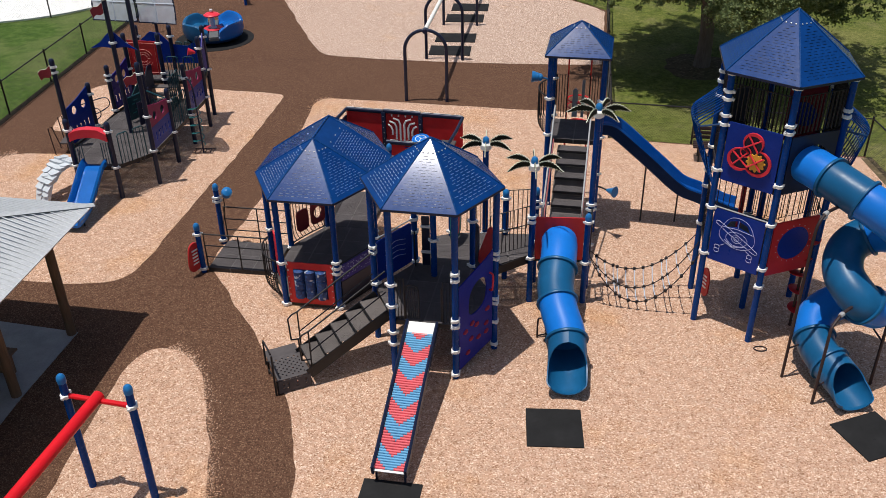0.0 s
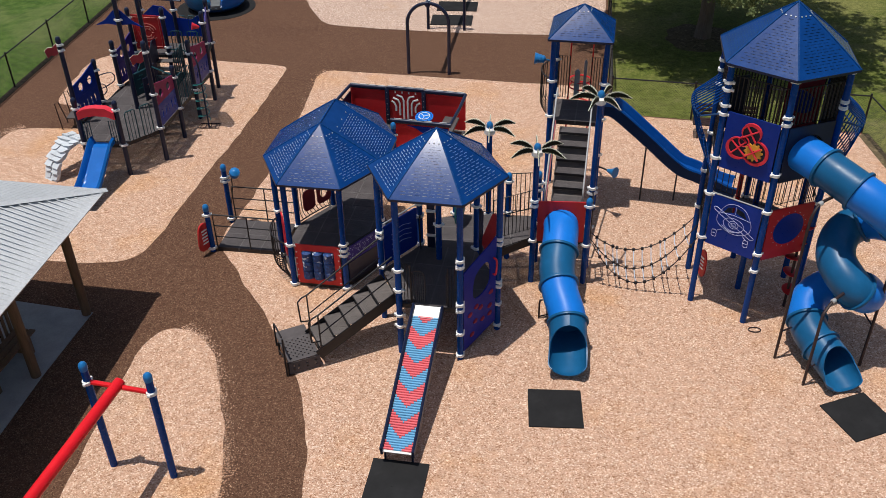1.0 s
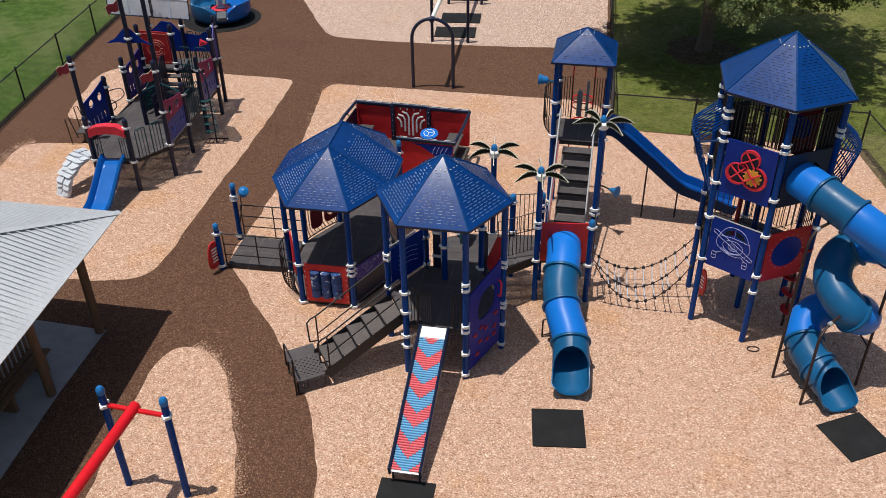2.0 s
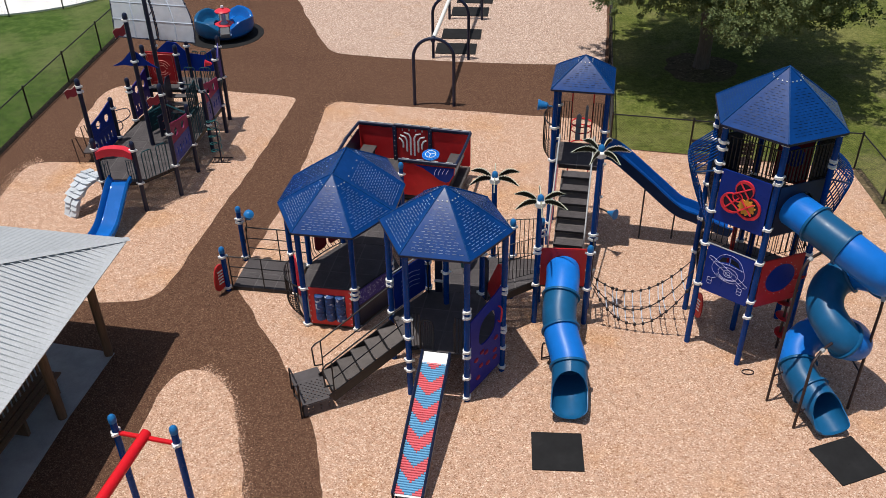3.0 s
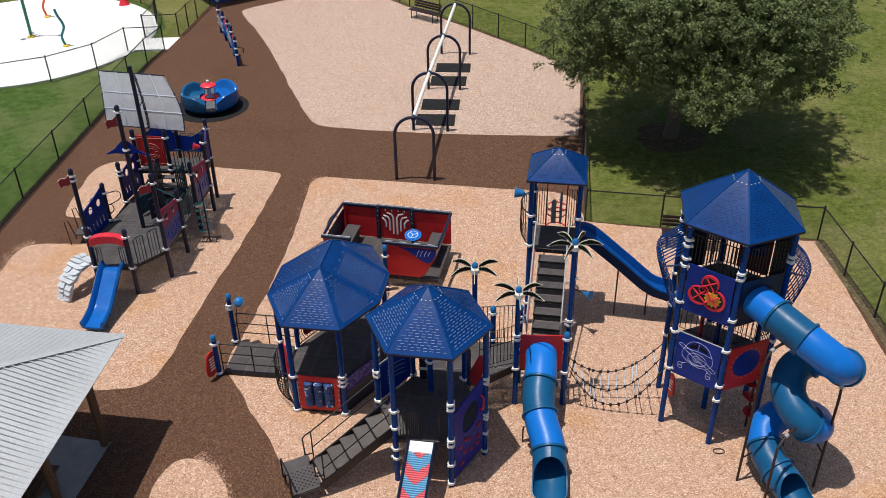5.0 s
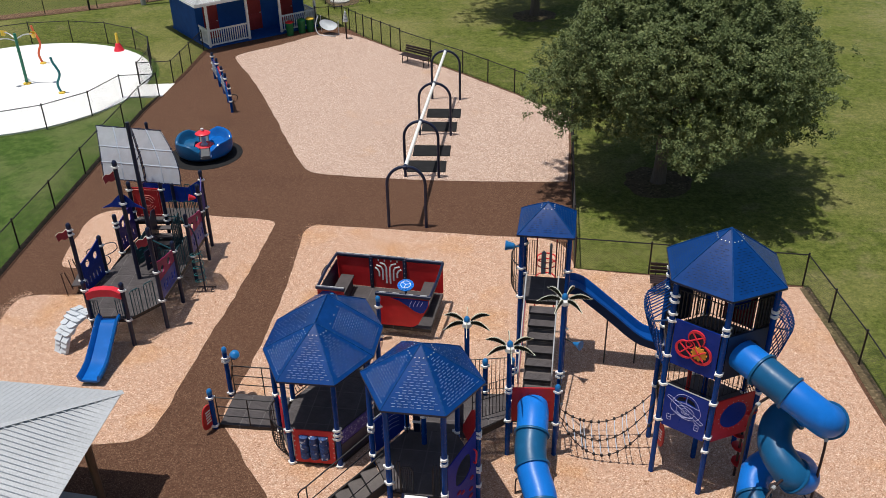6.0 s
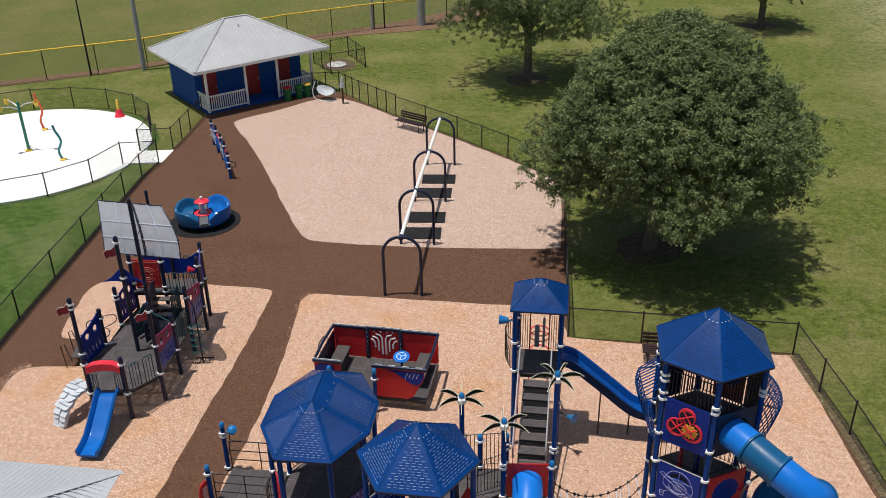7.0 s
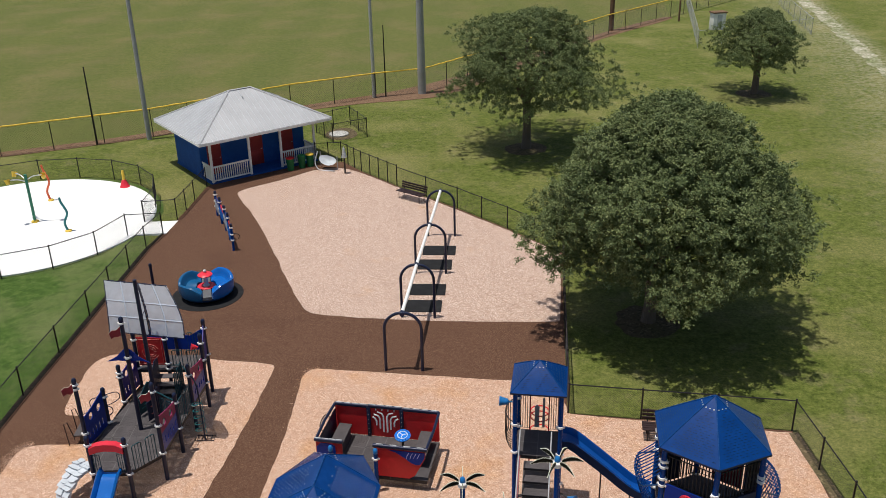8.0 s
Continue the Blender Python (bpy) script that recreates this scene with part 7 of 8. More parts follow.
loop_bars((S1[0] - 0.08, S1[1] + 0.1), (S7[0] + 0.1, S7[1] - 0.1), ZS, ZS + 0.62, 1)
loop_bars((MASTP[0] + 0.1, MASTP[1]), (S4[0] - 0.2, S4[1] + 0.2), ZS, ZS + 0.8, 2)
loop_bars((S(-8.9, 0)[0], S(0, 25.0)[1]), (S(-8.9, 0)[0], S(0, 26.0)[1]), ZS, ZS + 1.0, 3)
# maze panel and blue gable panels at the stern
p, m, L = cut_panel(S10, S11, [(0.08, 1.70), (0.92, 1.70), (0.92, 2.74), (0.08, 2.80)], M_RED, "red maze panel with pale circles", name="maze_panel")
bm = B()
for r in (0.12, 0.2, 0.28):
    for a0, a1 in ((20, 150), (170, 340)):
        sweep(bm, [m @ Vector((L / 2 + r * math.cos(radians(a)), -0.016, 2.22 + r * math.sin(radians(a)))) for a in range(a0, a1, 10)], 0.009, 4)
for a in range(0, 360, 60):
    sweep(bm, [m @ Vector((L / 2 + 0.12 * math.cos(radians(a)), -0.016, 2.22 + 0.12 * math.sin(radians(a)))), m @ Vector((L / 2 + 0.2 * math.cos(radians(a)), -0.016, 2.22 + 0.2 * math.sin(radians(a))))], 0.008, 4)
sweep(bm, [m @ Vector(v) for v in ((0.14, -0.016, 1.77), (L - 0.14, -0.016, 1.77), (L - 0.14, -0.016, 2.68), (0.14, -0.016, 2.72))], 0.007, 4, closed=True)
part("maze_lines", bm, M_MAZE, p, "pale red maze lines")
cut_panel(S12, S13, [(0.05, 1.75), (0.95, 1.75), (0.95, 2.4), (0.7, 2.7), (0.4, 2.75), (0.05, 2.45)], M_PANEL, "blue stern panel")
cut_panel(S14, S13, [(0.05, 1.75), (0.95, 1.75), (0.95, 2.35), (0.5, 2.3), (0.05, 2.6)], M_PANEL, "blue stern panel")
cut_panel(S6, S14, [(0.05, 1.65), (0.95, 1.65), (0.95, 2.75), (0.5, 2.45), (0.05, 2.3)], M_PURPLE, "violet stern side panel")
# steps up to the stern with small panels at their sides
for k in range(3):
    bm = B()
    box(bm, S(-9.3, 0)[0], S(0, 25.35 + 0.25 * k)[1], ZS + 0.16 * (k + 1), 0.75, 0.26, 0.035, 0, 0.008)
    part("tread", bm, M_DECK, sp, "dark coated tread")
for xx in (-9.72,):
    bm = B()
    plate(bm, [(0, ZS), (1.0, ZS), (1.0, 2.1), (0.7, 2.15), (0.25, 1.75), (0.0, 1.75)], 0.025, pose(*S(xx, 24.95), 0, 0, 0, 88))
    part("stair_side", bm, M_NAVY, sp, "dark stair side panel")
for (xx, yy), mt in (((-9.86, 24.1), M_DARKTEAL), ((-9.45, 23.78), M_NAVY)):
    bm = B()
    plate(bm, [(0, ZS + 0.08), (0.62, ZS + 0.08), (0.62, ZS + 1.02), (0.52, ZS + 1.08), (0.38, ZS + 0.98), (0.2, ZS + 0.78), (0.0, ZS + 0.76)], 0.025, pose(*S(xx, yy), 0, 0, 0, 62))
    pp = part("play_panel", bm, mt, sp, "dark play panel with pale bars")
    bm = B()
    for k in range(5):
        box(bm, 0.2 + 0.1 * (k % 3), -0.018, ZS + 0.28 + 0.09 * k, 0.14 - 0.03 * (k % 2), 0.01, 0.03, m=pose(*S(xx, yy), 0, 0, 0, 62))
    part("panel_bars", bm, M_MAZE if mt is M_NAVY else M_TEAL, pp, "pale plain bars")
bm = B()
for (a, b) in ((MASTP, S4), (MASTP, TALL)):
    sweep(bm, [(*a, 2.0), (*b, 1.95)], 0.022, 6)
part("tie_rail", bm, M_DARKTEAL, sp, "dark teal tie rail")
bm = B()
sweep(bm, spline([(*S11, 1.68), (S11[0] + 0.5, S11[1] - 0.15, 1.72), (*S5, 2.05)], 5), 0.02, 6)
part("tie_rail", bm, M_DARKTEAL, sp, "dark teal tie rail")
# blue wing sail
bm = B()
plate(bm, [(-0.66, 3.42), (-0.3, 3.46), (0, 3.42), (0.35, 3.46), (0.66, 3.38), (0.36, 3.58), (0.14, 3.82), (0.0, 3.92), (-0.14, 3.80), (-0.36, 3.58)], 0.02, pose(*S(-9.66, 23.52), 0, 0, 0, -2))
part("wing_sail", bm, M_PANEL, sp, "blue pointed wing panel")
# red flags
for (px, py), z, a in ((S7, 3.15, 205), (TALL, 4.55, 205), (S3, 3.1, 205)):
    bm = B()
    flag = [(0.07, z - 0.12), (0.16, z - 0.17), (0.26, z - 0.16), (0.36, z - 0.24), (0.40, z - 0.02), (0.30, z + 0.05), (0.19, z + 0.06), (0.07, z + 0.16)]
    plate(bm, flag, 0.02, pose(px, py, 0, 0, 0, a))
    for v in bm.verts:
        d = Vector((v.co.x - px, v.co.y - py, 0)).length
        v.co += Vector((-math.sin(radians(a)), math.cos(radians(a)), 0)) * 0.05 * math.sin(d * 14)
    rim = [v.co.copy() for v in list(bm.verts)[:len(flag)]]
    fl = part("flag", bm, M_WINE, sp, "wine red rigid flag")
    # flag rim in the fronds' painted sunlit tone
    bm = B()
    sweep(bm, rim, 0.008, 5, closed=True)
    part("flag_edge", bm, M_SUNLIT_EDGE, fl, "cut edge painted pale as if sunlit")
# sail with its frame
TL, TR, BR, BL = [Vector((*S(x, y), z)) for x, y, z in ((-10.83, 25.6, 5.22), (-8.60, 24.85, 5.34), (-7.97, 23.95, 3.95), (-10.52, 24.6, 3.89))]


def sail_at(u, v):
    p = BL.lerp(BR, u).lerp(TL.lerp(TR, u), v)
    p += Vector((0.12, -0.28, 0)) * math.sin(math.pi * v) * 0.65
    p.x += 0.14 * math.sin(math.pi * v) * (u ** 2)
    return p


for u0, u1 in ((0.0, 0.54), (0.56, 1.0)):
    bm = B()
    g = [[bm.verts.new(sail_at(u0 + (u1 - u0) * i / 8, j / 10)) for i in range(9)] for j in range(11)]
    for j in range(10):
        for i in range(8):
            bm.faces.new((g[j][i], g[j][i + 1], g[j + 1][i + 1], g[j + 1][i]))
    s = part("sail", bm, M_SAIL, sp, "grey translucent perforated sail")
    bm = B()
    edge = [sail_at(u0 + (u1 - u0) * i / 8, 0) for i in range(9)] + [sail_at(u1, j / 10) for j in range(1, 11)] + [sail_at(u1 - (u1 - u0) * i / 8, 1) for i in range(1, 9)] + [sail_at(u0, 1 - j / 10) for j in range(1, 10)]
    sweep(bm, edge, 0.017, 6, closed=True)
    part("sail_rim", bm, M_NAVY, s, "dark sail rim")
    me = shared("lace", lambda q: lathe(q, [(0.01, -0.03), (0.03, -0.02), (0.03, 0.02), (0.01, 0.03)], 6), M_NAVY)
    for k in range(0, len(edge), 3):
        part("lacing", me, M_NAVY, s, "", edge[k])
    bm = B()
    for v in (0.36, 0.66):
        sweep(bm, [sail_at(u0 + (u1 - u0) * i / 8, v) + Vector((0, -0.008, 0.002)) for i in range(9)], 0.019, 4)
    um = (u0 + u1) / 2
    sweep(bm, [sail_at(um, j / 10) + Vector((0, -0.008, 0.002)) for j in range(11)], 0.019, 4)
    part("sail_batten", bm, M_SAILBAND, s, "pale batten")
for (a, b) in ((MASTP, (0.30, 0.55)), (MASTP, (0.5, 0.98)), (MASTP, (0.5, 0.03))):
    bm = B()
    sweep(bm, [Vector((*MASTP, sail_at(*b).z)), sail_at(0.55, b[1])], 0.018, 6)
    part("sail_arm", bm, M_NAVY, sp)
bm = B()
lathe(bm, [(0.03, 0), (0.06, 0.06), (0.10, 0.18), (0.12, 0.22), (0.10, 0.22)], 12, pose(S6[0] - 0.08, S6[1] - 0.1, 2.45, 0, -75, 20))
part("speaking_horn", bm, M_CORAL, sp, "red speaking horn")

# short blue slide
sl = thing("short_slide", "short blue moulded slide at the bow of the play ship", "slide", -9.83, 21.15, 0, -4)
ctrl = [(0, 0.08, 0.97), (0, -0.12, 0.94), (0, -0.55, 0.66), (0, -1.1, 0.32), (0, -1.5, 0.21), (0, -1.82, 0.19)]
prof = [(-0.30, 0.0), (-0.34, 0.17), (-0.30, 0.22), (-0.26, 0.17), (-0.22, 0.03), (0.22, 0.03), (0.26, 0.17), (0.30, 0.22), (0.34, 0.17), (0.30, 0.0), (0.2, -0.04), (-0.2, -0.04)]
line = spline(ctrl, 6)
bm = B()
extrude_profile(bm, line, prof)
part("chute", bm, M_SLIDE_MID, sl)
bm = B()
sweep(bm, [(-0.2, -1.45, -0.05), (-0.2, -1.45, 0.19)], 0.02, 6)
sweep(bm, [(0.2, -1.45, -0.05), (0.2, -1.45, 0.19)], 0.02, 6)
part("foot", bm, M_BLACK, sl)

# arched climber of overlapping moulded rock plates
rk = thing("rock_climber", "arched climber of pale grey moulded rock plates", "climber", -11.1, 21.5, 0)
rnd = random.Random(8)
ARC = spline([(0.26, 0.36, 0.86), (0.10, 0.05, 0.84), (-0.06, -0.26, 0.66), (-0.20, -0.46, 0.38), (-0.28, -0.56, 0.02)], 6)
side = Vector((0.80, -0.52, 0)).normalized()
fr = frames_along(ARC)
bm = B()
for sg in (-1, 1):
    sweep(bm, [p + side * sg * 0.24 * (1 - 0.25 * i / len(fr)) - Vector((0, 0, 0.06)) for i, (p, s_, u_, t_) in enumerate(fr)], 0.03, 6)
part("side_rail", bm, M_ROCK, rk)
for k in range(11):
    p, s_, u_, t_ = fr[min(len(fr) - 1, round(k * (len(fr) - 1) / 10))]
    up = side.cross(t_).normalized()
    if up.y > 0.05 and up.z < 0.5:
        up = -up
    if up.z < 0:
        up = -up
    wide = 0.34 * (1 - 0.22 * k / 10)
    cut = rnd.uniform(-0.12, 0.12)
    for c0, c1 in ((-wide, cut - 0.012), (cut + 0.012, wide)):
        bm = B()
        half = 0.095
        corners = [(c0 + rnd.uniform(-0.06, 0.05), -half - rnd.uniform(0, 0.03)), ((c0 + c1) / 2 + rnd.uniform(-0.04, 0.04), -half - rnd.uniform(0.01, 0.05)), (c1 + rnd.uniform(-0.05, 0.06), -half - rnd.uniform(-0.02, 0.03)),
                   (c1 + rnd.uniform(-0.03, 0.03), half * 0.8), ((c0 + c1) / 2, half + rnd.uniform(-0.02, 0.04)), (c0 + rnd.uniform(-0.03, 0.03), half)]
        tip = rnd.uniform(0.02, 0.085)
        lo = [bm.verts.new(p + side * a - t_ * b - up * 0.045) for a, b in corners]
        hi = [bm.verts.new(p + side * a * 0.97 - t_ * b * 0.92 + up * (0.02 + (tip if b < 0 else 0))) for a, b in corners]
        bm.faces.new(hi)
        bm.faces.new(lo[::-1])
        for q in range(6):
            bm.faces.new((lo[q], lo[(q + 1) % 6], hi[(q + 1) % 6], hi[q]))
        part("rock_plate", bm, M_ROCK, rk)

# transfer step with pipe rails
ts = thing("transfer_step", "dark transfer step with bent pipe rails beside the play ship", "transfer step", -11.55, 24.4, 0, 4)
for k, z in enumerate((0.34, 0.64)):
    bm = B()
    box(bm, -0.35 + 0.5 * k, 0, z, 0.48, 0.75, 0.05, 0, 0.01)
    part("step_plate", bm, M_DECK, ts)
bm = B()
box(bm, 0.05, 0, 0.2, 0.9, 0.7, 0.25)
part("step_frame", bm, M_BLACK, ts)
for yy in (-0.42, 0.42):
    bm = B()
    sweep(bm, [(-0.75, yy, -0.05), (-0.8, yy, 0.85), (-0.68, yy, 0.9), (-0.55, yy, 0.3), (-0.55, yy, 0.22)], 0.017, 6)
    part("pipe_rail", bm, M_BROWNBLACK, ts)
    bm = B()
    sweep(bm, spline([(-0.1, yy, 0.7), (-0.15, yy, 1.15), (0.2, yy, 1.3), (0.75, yy, 1.45), (0.82, yy, 1.2), (0.4, yy, 0.95), (-0.05, yy, 0.85)], 5), 0.016, 6)
    part("hand_loop", bm, M_NAVY, ts)

# coil climber
cc = thing("coil_climber", "thin teal spiral coil climber on a dark post", "climber", -7.87, 24.16, 0)
bm = B()
sweep(bm, spline([(0, 0, -0.1), (0, 0, 1.2), (-0.05, 0.1, 1.9), (-0.2, 0.35, 2.1), (-0.4, 0.6, 2.1)], 6), 0.025, 8)
part("post", bm, M_NAVY, cc)
bm = B()
sweep(bm, [(-0.12 + 0.17 * math.cos(a), 0.1 + 0.17 * math.sin(a), 0.2 + a * 0.040) for a in (k * math.tau / 14 for k in range(14 * 5 + 1))], 0.013, 6)
part("coil", bm, M_TEAL, cc)
bm = B()
for k in range(4):
    sweep(bm, [(-0.25 + 0.15 * k, -0.1, 0.03), (-0.25 + 0.15 * k, 0.2, 0.03)], 0.012, 6)
sweep(bm, [(-0.3, -0.1, 0.03), (0.3, -0.1, 0.03), (0.3, 0.2, 0.03), (-0.3, 0.2, 0.03)], 0.014, 6, closed=True)
part("foot_grate", bm, M_BROWNBLACK, cc)

# ---- arch swing frame ----
sw = thing("arch_swing_set", "row of four navy steel arches joined by a pale top beam", "swing set", -1.43, 28.28, 0)
ARCH = [((-2.12, 28.30), (-0.76, 28.22)), ((-1.69, 32.43), (-0.34, 32.30)), ((-1.22, 36.62), (0.15, 36.53)), ((-0.73, 40.98), (0.61, 40.85))]
tops = []
for (ax, ay), (bx, by) in ARCH:
    a, b = Vector((ax + 1.43, ay - 28.28, 0)), Vector((bx + 1.43, by - 28.28, 0))
    r = (b - a).length / 2
    c = (a + b) / 2
    d = (b - a).normalized()
    hz = 2.42 - r
    pts = [a + Vector((0, 0, -0.2)), a + Vector((0, 0, hz * 0.5)), a + Vector((0, 0, hz))] + [c - d * r * math.cos(t) + Vector((0, 0, hz + r * math.sin(t))) for t in (k * math.pi / 16 for k in range(1, 16))] + [b + Vector((0, 0, hz)), b + Vector((0, 0, hz * 0.5)), b + Vector((0, 0, -0.2))]
    bm = B()
    sweep(bm, pts, 0.057, 12)
    part("arch", bm, M_NAVY, sw, "navy steel arch")
    tops.append(c + Vector((0, 0, 2.42)))
    bm = B()
    lathe(bm, [(0.075, -0.12), (0.09, -0.1), (0.09, 0.1), (0.075, 0.12)], 12, Matrix.Translation(c + Vector((0, 0, 2.40))) @ pose(0, 0, 0, 90, 0, 0))
    part("beam_clamp", bm, M_NAVY, sw)
for a, b in zip(tops, tops[1:]):
    bm = B()
    sweep(bm, [a, b], 0.068, 12)
    part("top_beam", bm, M_WHITE, sw, "pale galvanised beam")
for x, y in ((-0.84, 33.35), (-0.66, 34.9), (-0.36, 37.5), (-0.16, 39.1)):
    bm = B()
    box(bm, 0, 0, 0.018, 1.58, 1.08, 0.03, 0, 0.012)
    solid("swing_mat", bm, M_RUBBER, "black rubber wear mat under the swing frame", "rubber mat", group="wear mats", m=pose(x, y, 0, 0, 0, -3))

# ---- accessible glider ----
gl = thing("sway_glider", "wheelchair glider with red walls, navy rails and inner benches", "glider", -1.97, 22.62, 0, -11)
GX, GY, GF, GT = 1.70, 0.98, 0.40, 1.48
deck(gl, [(-GX, -GY), (GX, -GY), (GX, GY), (-GX, GY)], GF, 0.6)
bm = B()
box(bm, 0, 0, 0.12, 2.6, 1.2, 0.2, 0, 0.02)
part("base_frame", bm, M_BLACK, gl)


def gwall(a, b, mat, label, z0=GF + 0.01, z1=GT, r=0.06):
    m, L = panel_matrix(a, b)
    bm = B()
    plate(bm, rect(0.0, z0, L, z1, r), 0.03, m)
    return part("wall_panel", bm, mat, gl, label), m, L


def bumper(a, b, z):
    bm = B()
    a, b = Vector((*a, z)), Vector((*b, z))
    extrude_profile(bm, [a, a.lerp(b, 0.5), b], smooth_loop([(-0.045, -0.07), (0.045, -0.07), (0.056, 0.03), (0.0, 0.06), (-0.056, 0.03)], 2))
    p = part("top_rail", bm, M_NAVY, gl, "thick navy rail")
    n = 4
    for k in range(n):
        q = a.lerp(b, (k + 0.5) / n)
        d = (b - a).normalized()
        bm = B()
        extrude_profile(bm, [q - d * 0.10, q + d * 0.10], [(-0.012, 0.036), (0.012, 0.036), (0.012, 0.064), (-0.012, 0.064)])
        part("rail_slot", bm, M_GREY, p, "pale slot in the rail")


# back wall in three bays
for x0, x1 in ((-GX, -0.62), (0.52, GX)):
    gwall((x0, GY), (x1, GY), M_RED, "bright red wall panel")
    bumper((x0, GY), (x1, GY), GT + 0.04)
w, m, L = gwall((-0.55, GY), (0.45, GY), M_RED, "red wall panel with curved white stripes", z1=GT + 0.02)
bumper((-0.6, GY), (0.5, GY), GT + 0.06)
bm = B()
for k in range(3):
    zt = 1.34 - k * 0.10
    for sg in (-1, 1):
        x_ = 0.06 + 0.115 * k
        pts = [(0.5 + sg * x_, 0.60 + k * 0.12), (0.5 + sg * x_, zt - 0.16), (0.5 + sg * (x_ + 0.05), zt - 0.05), (0.5 + sg * min(0.42, x_ + 0.2), zt)]
        sweep(bm, [m @ Vector((x, -0.018, z)) for x, z in pts], 0.029, 6)
for k in range(4):
    sweep(bm, [m @ Vector((0.2 + 0.2 * k, -0.018, 1.40)), m @ Vector((0.2 + 0.2 * k, -0.018, 1.46))], 0.024, 5)
part("stripes", bm, M_WHITE, w, "curved white stripes")
for xx in (-0.59, 0.49):
    bm = B()
    box(bm, xx, GY - 0.02, (GF + GT) / 2, 0.12, 0.10, GT - GF + 0.08, 0, 0.02)
    pl = part("pillar", bm, M_NAVY, gl, "navy pillar with bright bolts")
    bm = B()
    for k in range(6):
        lathe(bm, [(0.012, 0), (0, 0.012)], 6, pose(xx, GY - 0.07, GF + 0.15 + k * 0.17, 90))
    part("bolts", bm, M_STEEL, pl)
# front wall with its gate
w, m, L = gwall((-GX, -GY), (-0.88, -GY), M_RED, "red wall panel with blue overlay")
bm = B()
plate(bm, smooth_loop([(0.02, 0.85), (0.55, 0.75), (0.62, 1.1), (0.6, 1.42), (0.02, 1.42)], 1), 0.015, m @ pose(0, -0.025, 0))
part("overlay", bm, M_PANEL, w, "blue engraved overlay")
bumper((-GX - 0.04, -GY), (-0.86, -GY), GT + 0.04)
m, L = panel_matrix((0.12, -GY), (GX - 0.02, -GY))
bm = B()
plate(bm, [(0.0, GF + 0.03), (L - 0.52, GF + 0.03), (L - 0.34, GF + 0.16), (L - 0.14, GF + 0.56), (L - 0.02, GF + 0.80), (L, GT), (0.0, GT)], 0.03, m)
w = part("wall_panel", bm, M_RED, gl, "red wall panel with blue overlay")
bm = B()
plate(bm, [(0.42, 1.42), (0.66, 1.35), (0.92, 1.18), (1.12, 1.02), (1.30, 0.96), (1.40, 1.0), (1.52, 1.22), (1.54, 1.42)], 0.015, m @ pose(0, -0.025, 0))
ov = part("overlay", bm, M_PANEL, w, "blue engraved overlay")
bm = B()
for k in range(4):
    sweep(bm, [m @ Vector(v) for v in ((0.98 + 0.11 * k, -0.036, 1.16 + 0.015 * k), (1.0 + 0.11 * k, -0.036, 1.27), (1.06 + 0.11 * k, -0.036, 1.38))], 0.007, 4)
part("engraving", bm, M_PURPLE_LINE, ov)
bumper((0.08, -GY), (GX + 0.03, -GY), GT + 0.04)
# ends
for sg in (-1, 1):
    bm = B()
    sweep(bm, [(sg * GX, -GY, GT + 0.03), (sg * (GX + 0.03), 0, GT + 0.05), (sg * GX, GY, GT + 0.03)], 0.045, 10)
    part("end_rail", bm, M_NAVY, gl)
    if sg < 0:
        m, L = panel_matrix((sg * (GX - 0.01), -GY + 0.06), (sg * (GX - 0.01), GY - 0.06))
        bm = B()
        plate(bm, rect(0, GF + 0.02, L, GT - 0.12, 0.05), 0.025, m)
        part("end_panel", bm, M_NAVY, gl, "dark end panel")
    bm = B()
    box(bm, sg * (GX - 0.36), 0.22, GF + 0.44, 0.42, 1.25, 0.06, 0, 0.015)
    box(bm, sg * (GX - 0.40), 0.22, GF + 0.21, 0.26, 1.1, 0.42, 0, 0.01)
    part("bench_seat", bm, M_DECK, gl, "dark bench")
bm = B()
sweep(bm, spline([(-GX - 0.06, 0.25, 0.9), (-GX - 0.25, 0.25, 0.95), (-GX - 0.28, 0.25, 1.2), (-GX - 0.25, 0.75, 1.2), (-GX - 0.06, 0.8, 0.95)], 5), 0.018, 6)
part("push_handle", bm, M_BLACK, gl)
bm = B()
lathe(bm, [(0.04, GF), (0.04, 1.12)], 12, pose(0.72, 0.1, 0))
tb = part("table_leg", bm, M_BLACK, gl)
bm = B()
holes = [oval(0.205 * math.cos(a), 0.205 * math.sin(a), 0.024, 0.024, 8) for a in (k * math.tau / 14 for k in range(14))]
plate(bm, oval(0, 0, 0.25, 0.25, 28), 0.03, pose(0.72, 0.1, 1.16, -78, 0, 0), holes)
wh = part("table_top", bm, M_SLIDE, tb, "light blue round table wheel")
bm = B()
mw = pose(0.72, 0.1, 1.18, -78, 0, 0)
sweep(bm, [mw @ Vector((0.15 * math.cos(a), -0.01, 0.15 * math.sin(a))) for a in (k * math.tau / 20 for k in range(20))], 0.010, 5, closed=True)
for k in range(3):
    a = k * math.tau / 3 + 0.4
    sweep(bm, [mw @ Vector((0, -0.01, 0)), mw @ Vector((0.15 * math.cos(a), -0.01, 0.15 * math.sin(a)))], 0.010, 5)
part("wheel_marking", bm, M_WHITE, wh, "white ring and spokes")

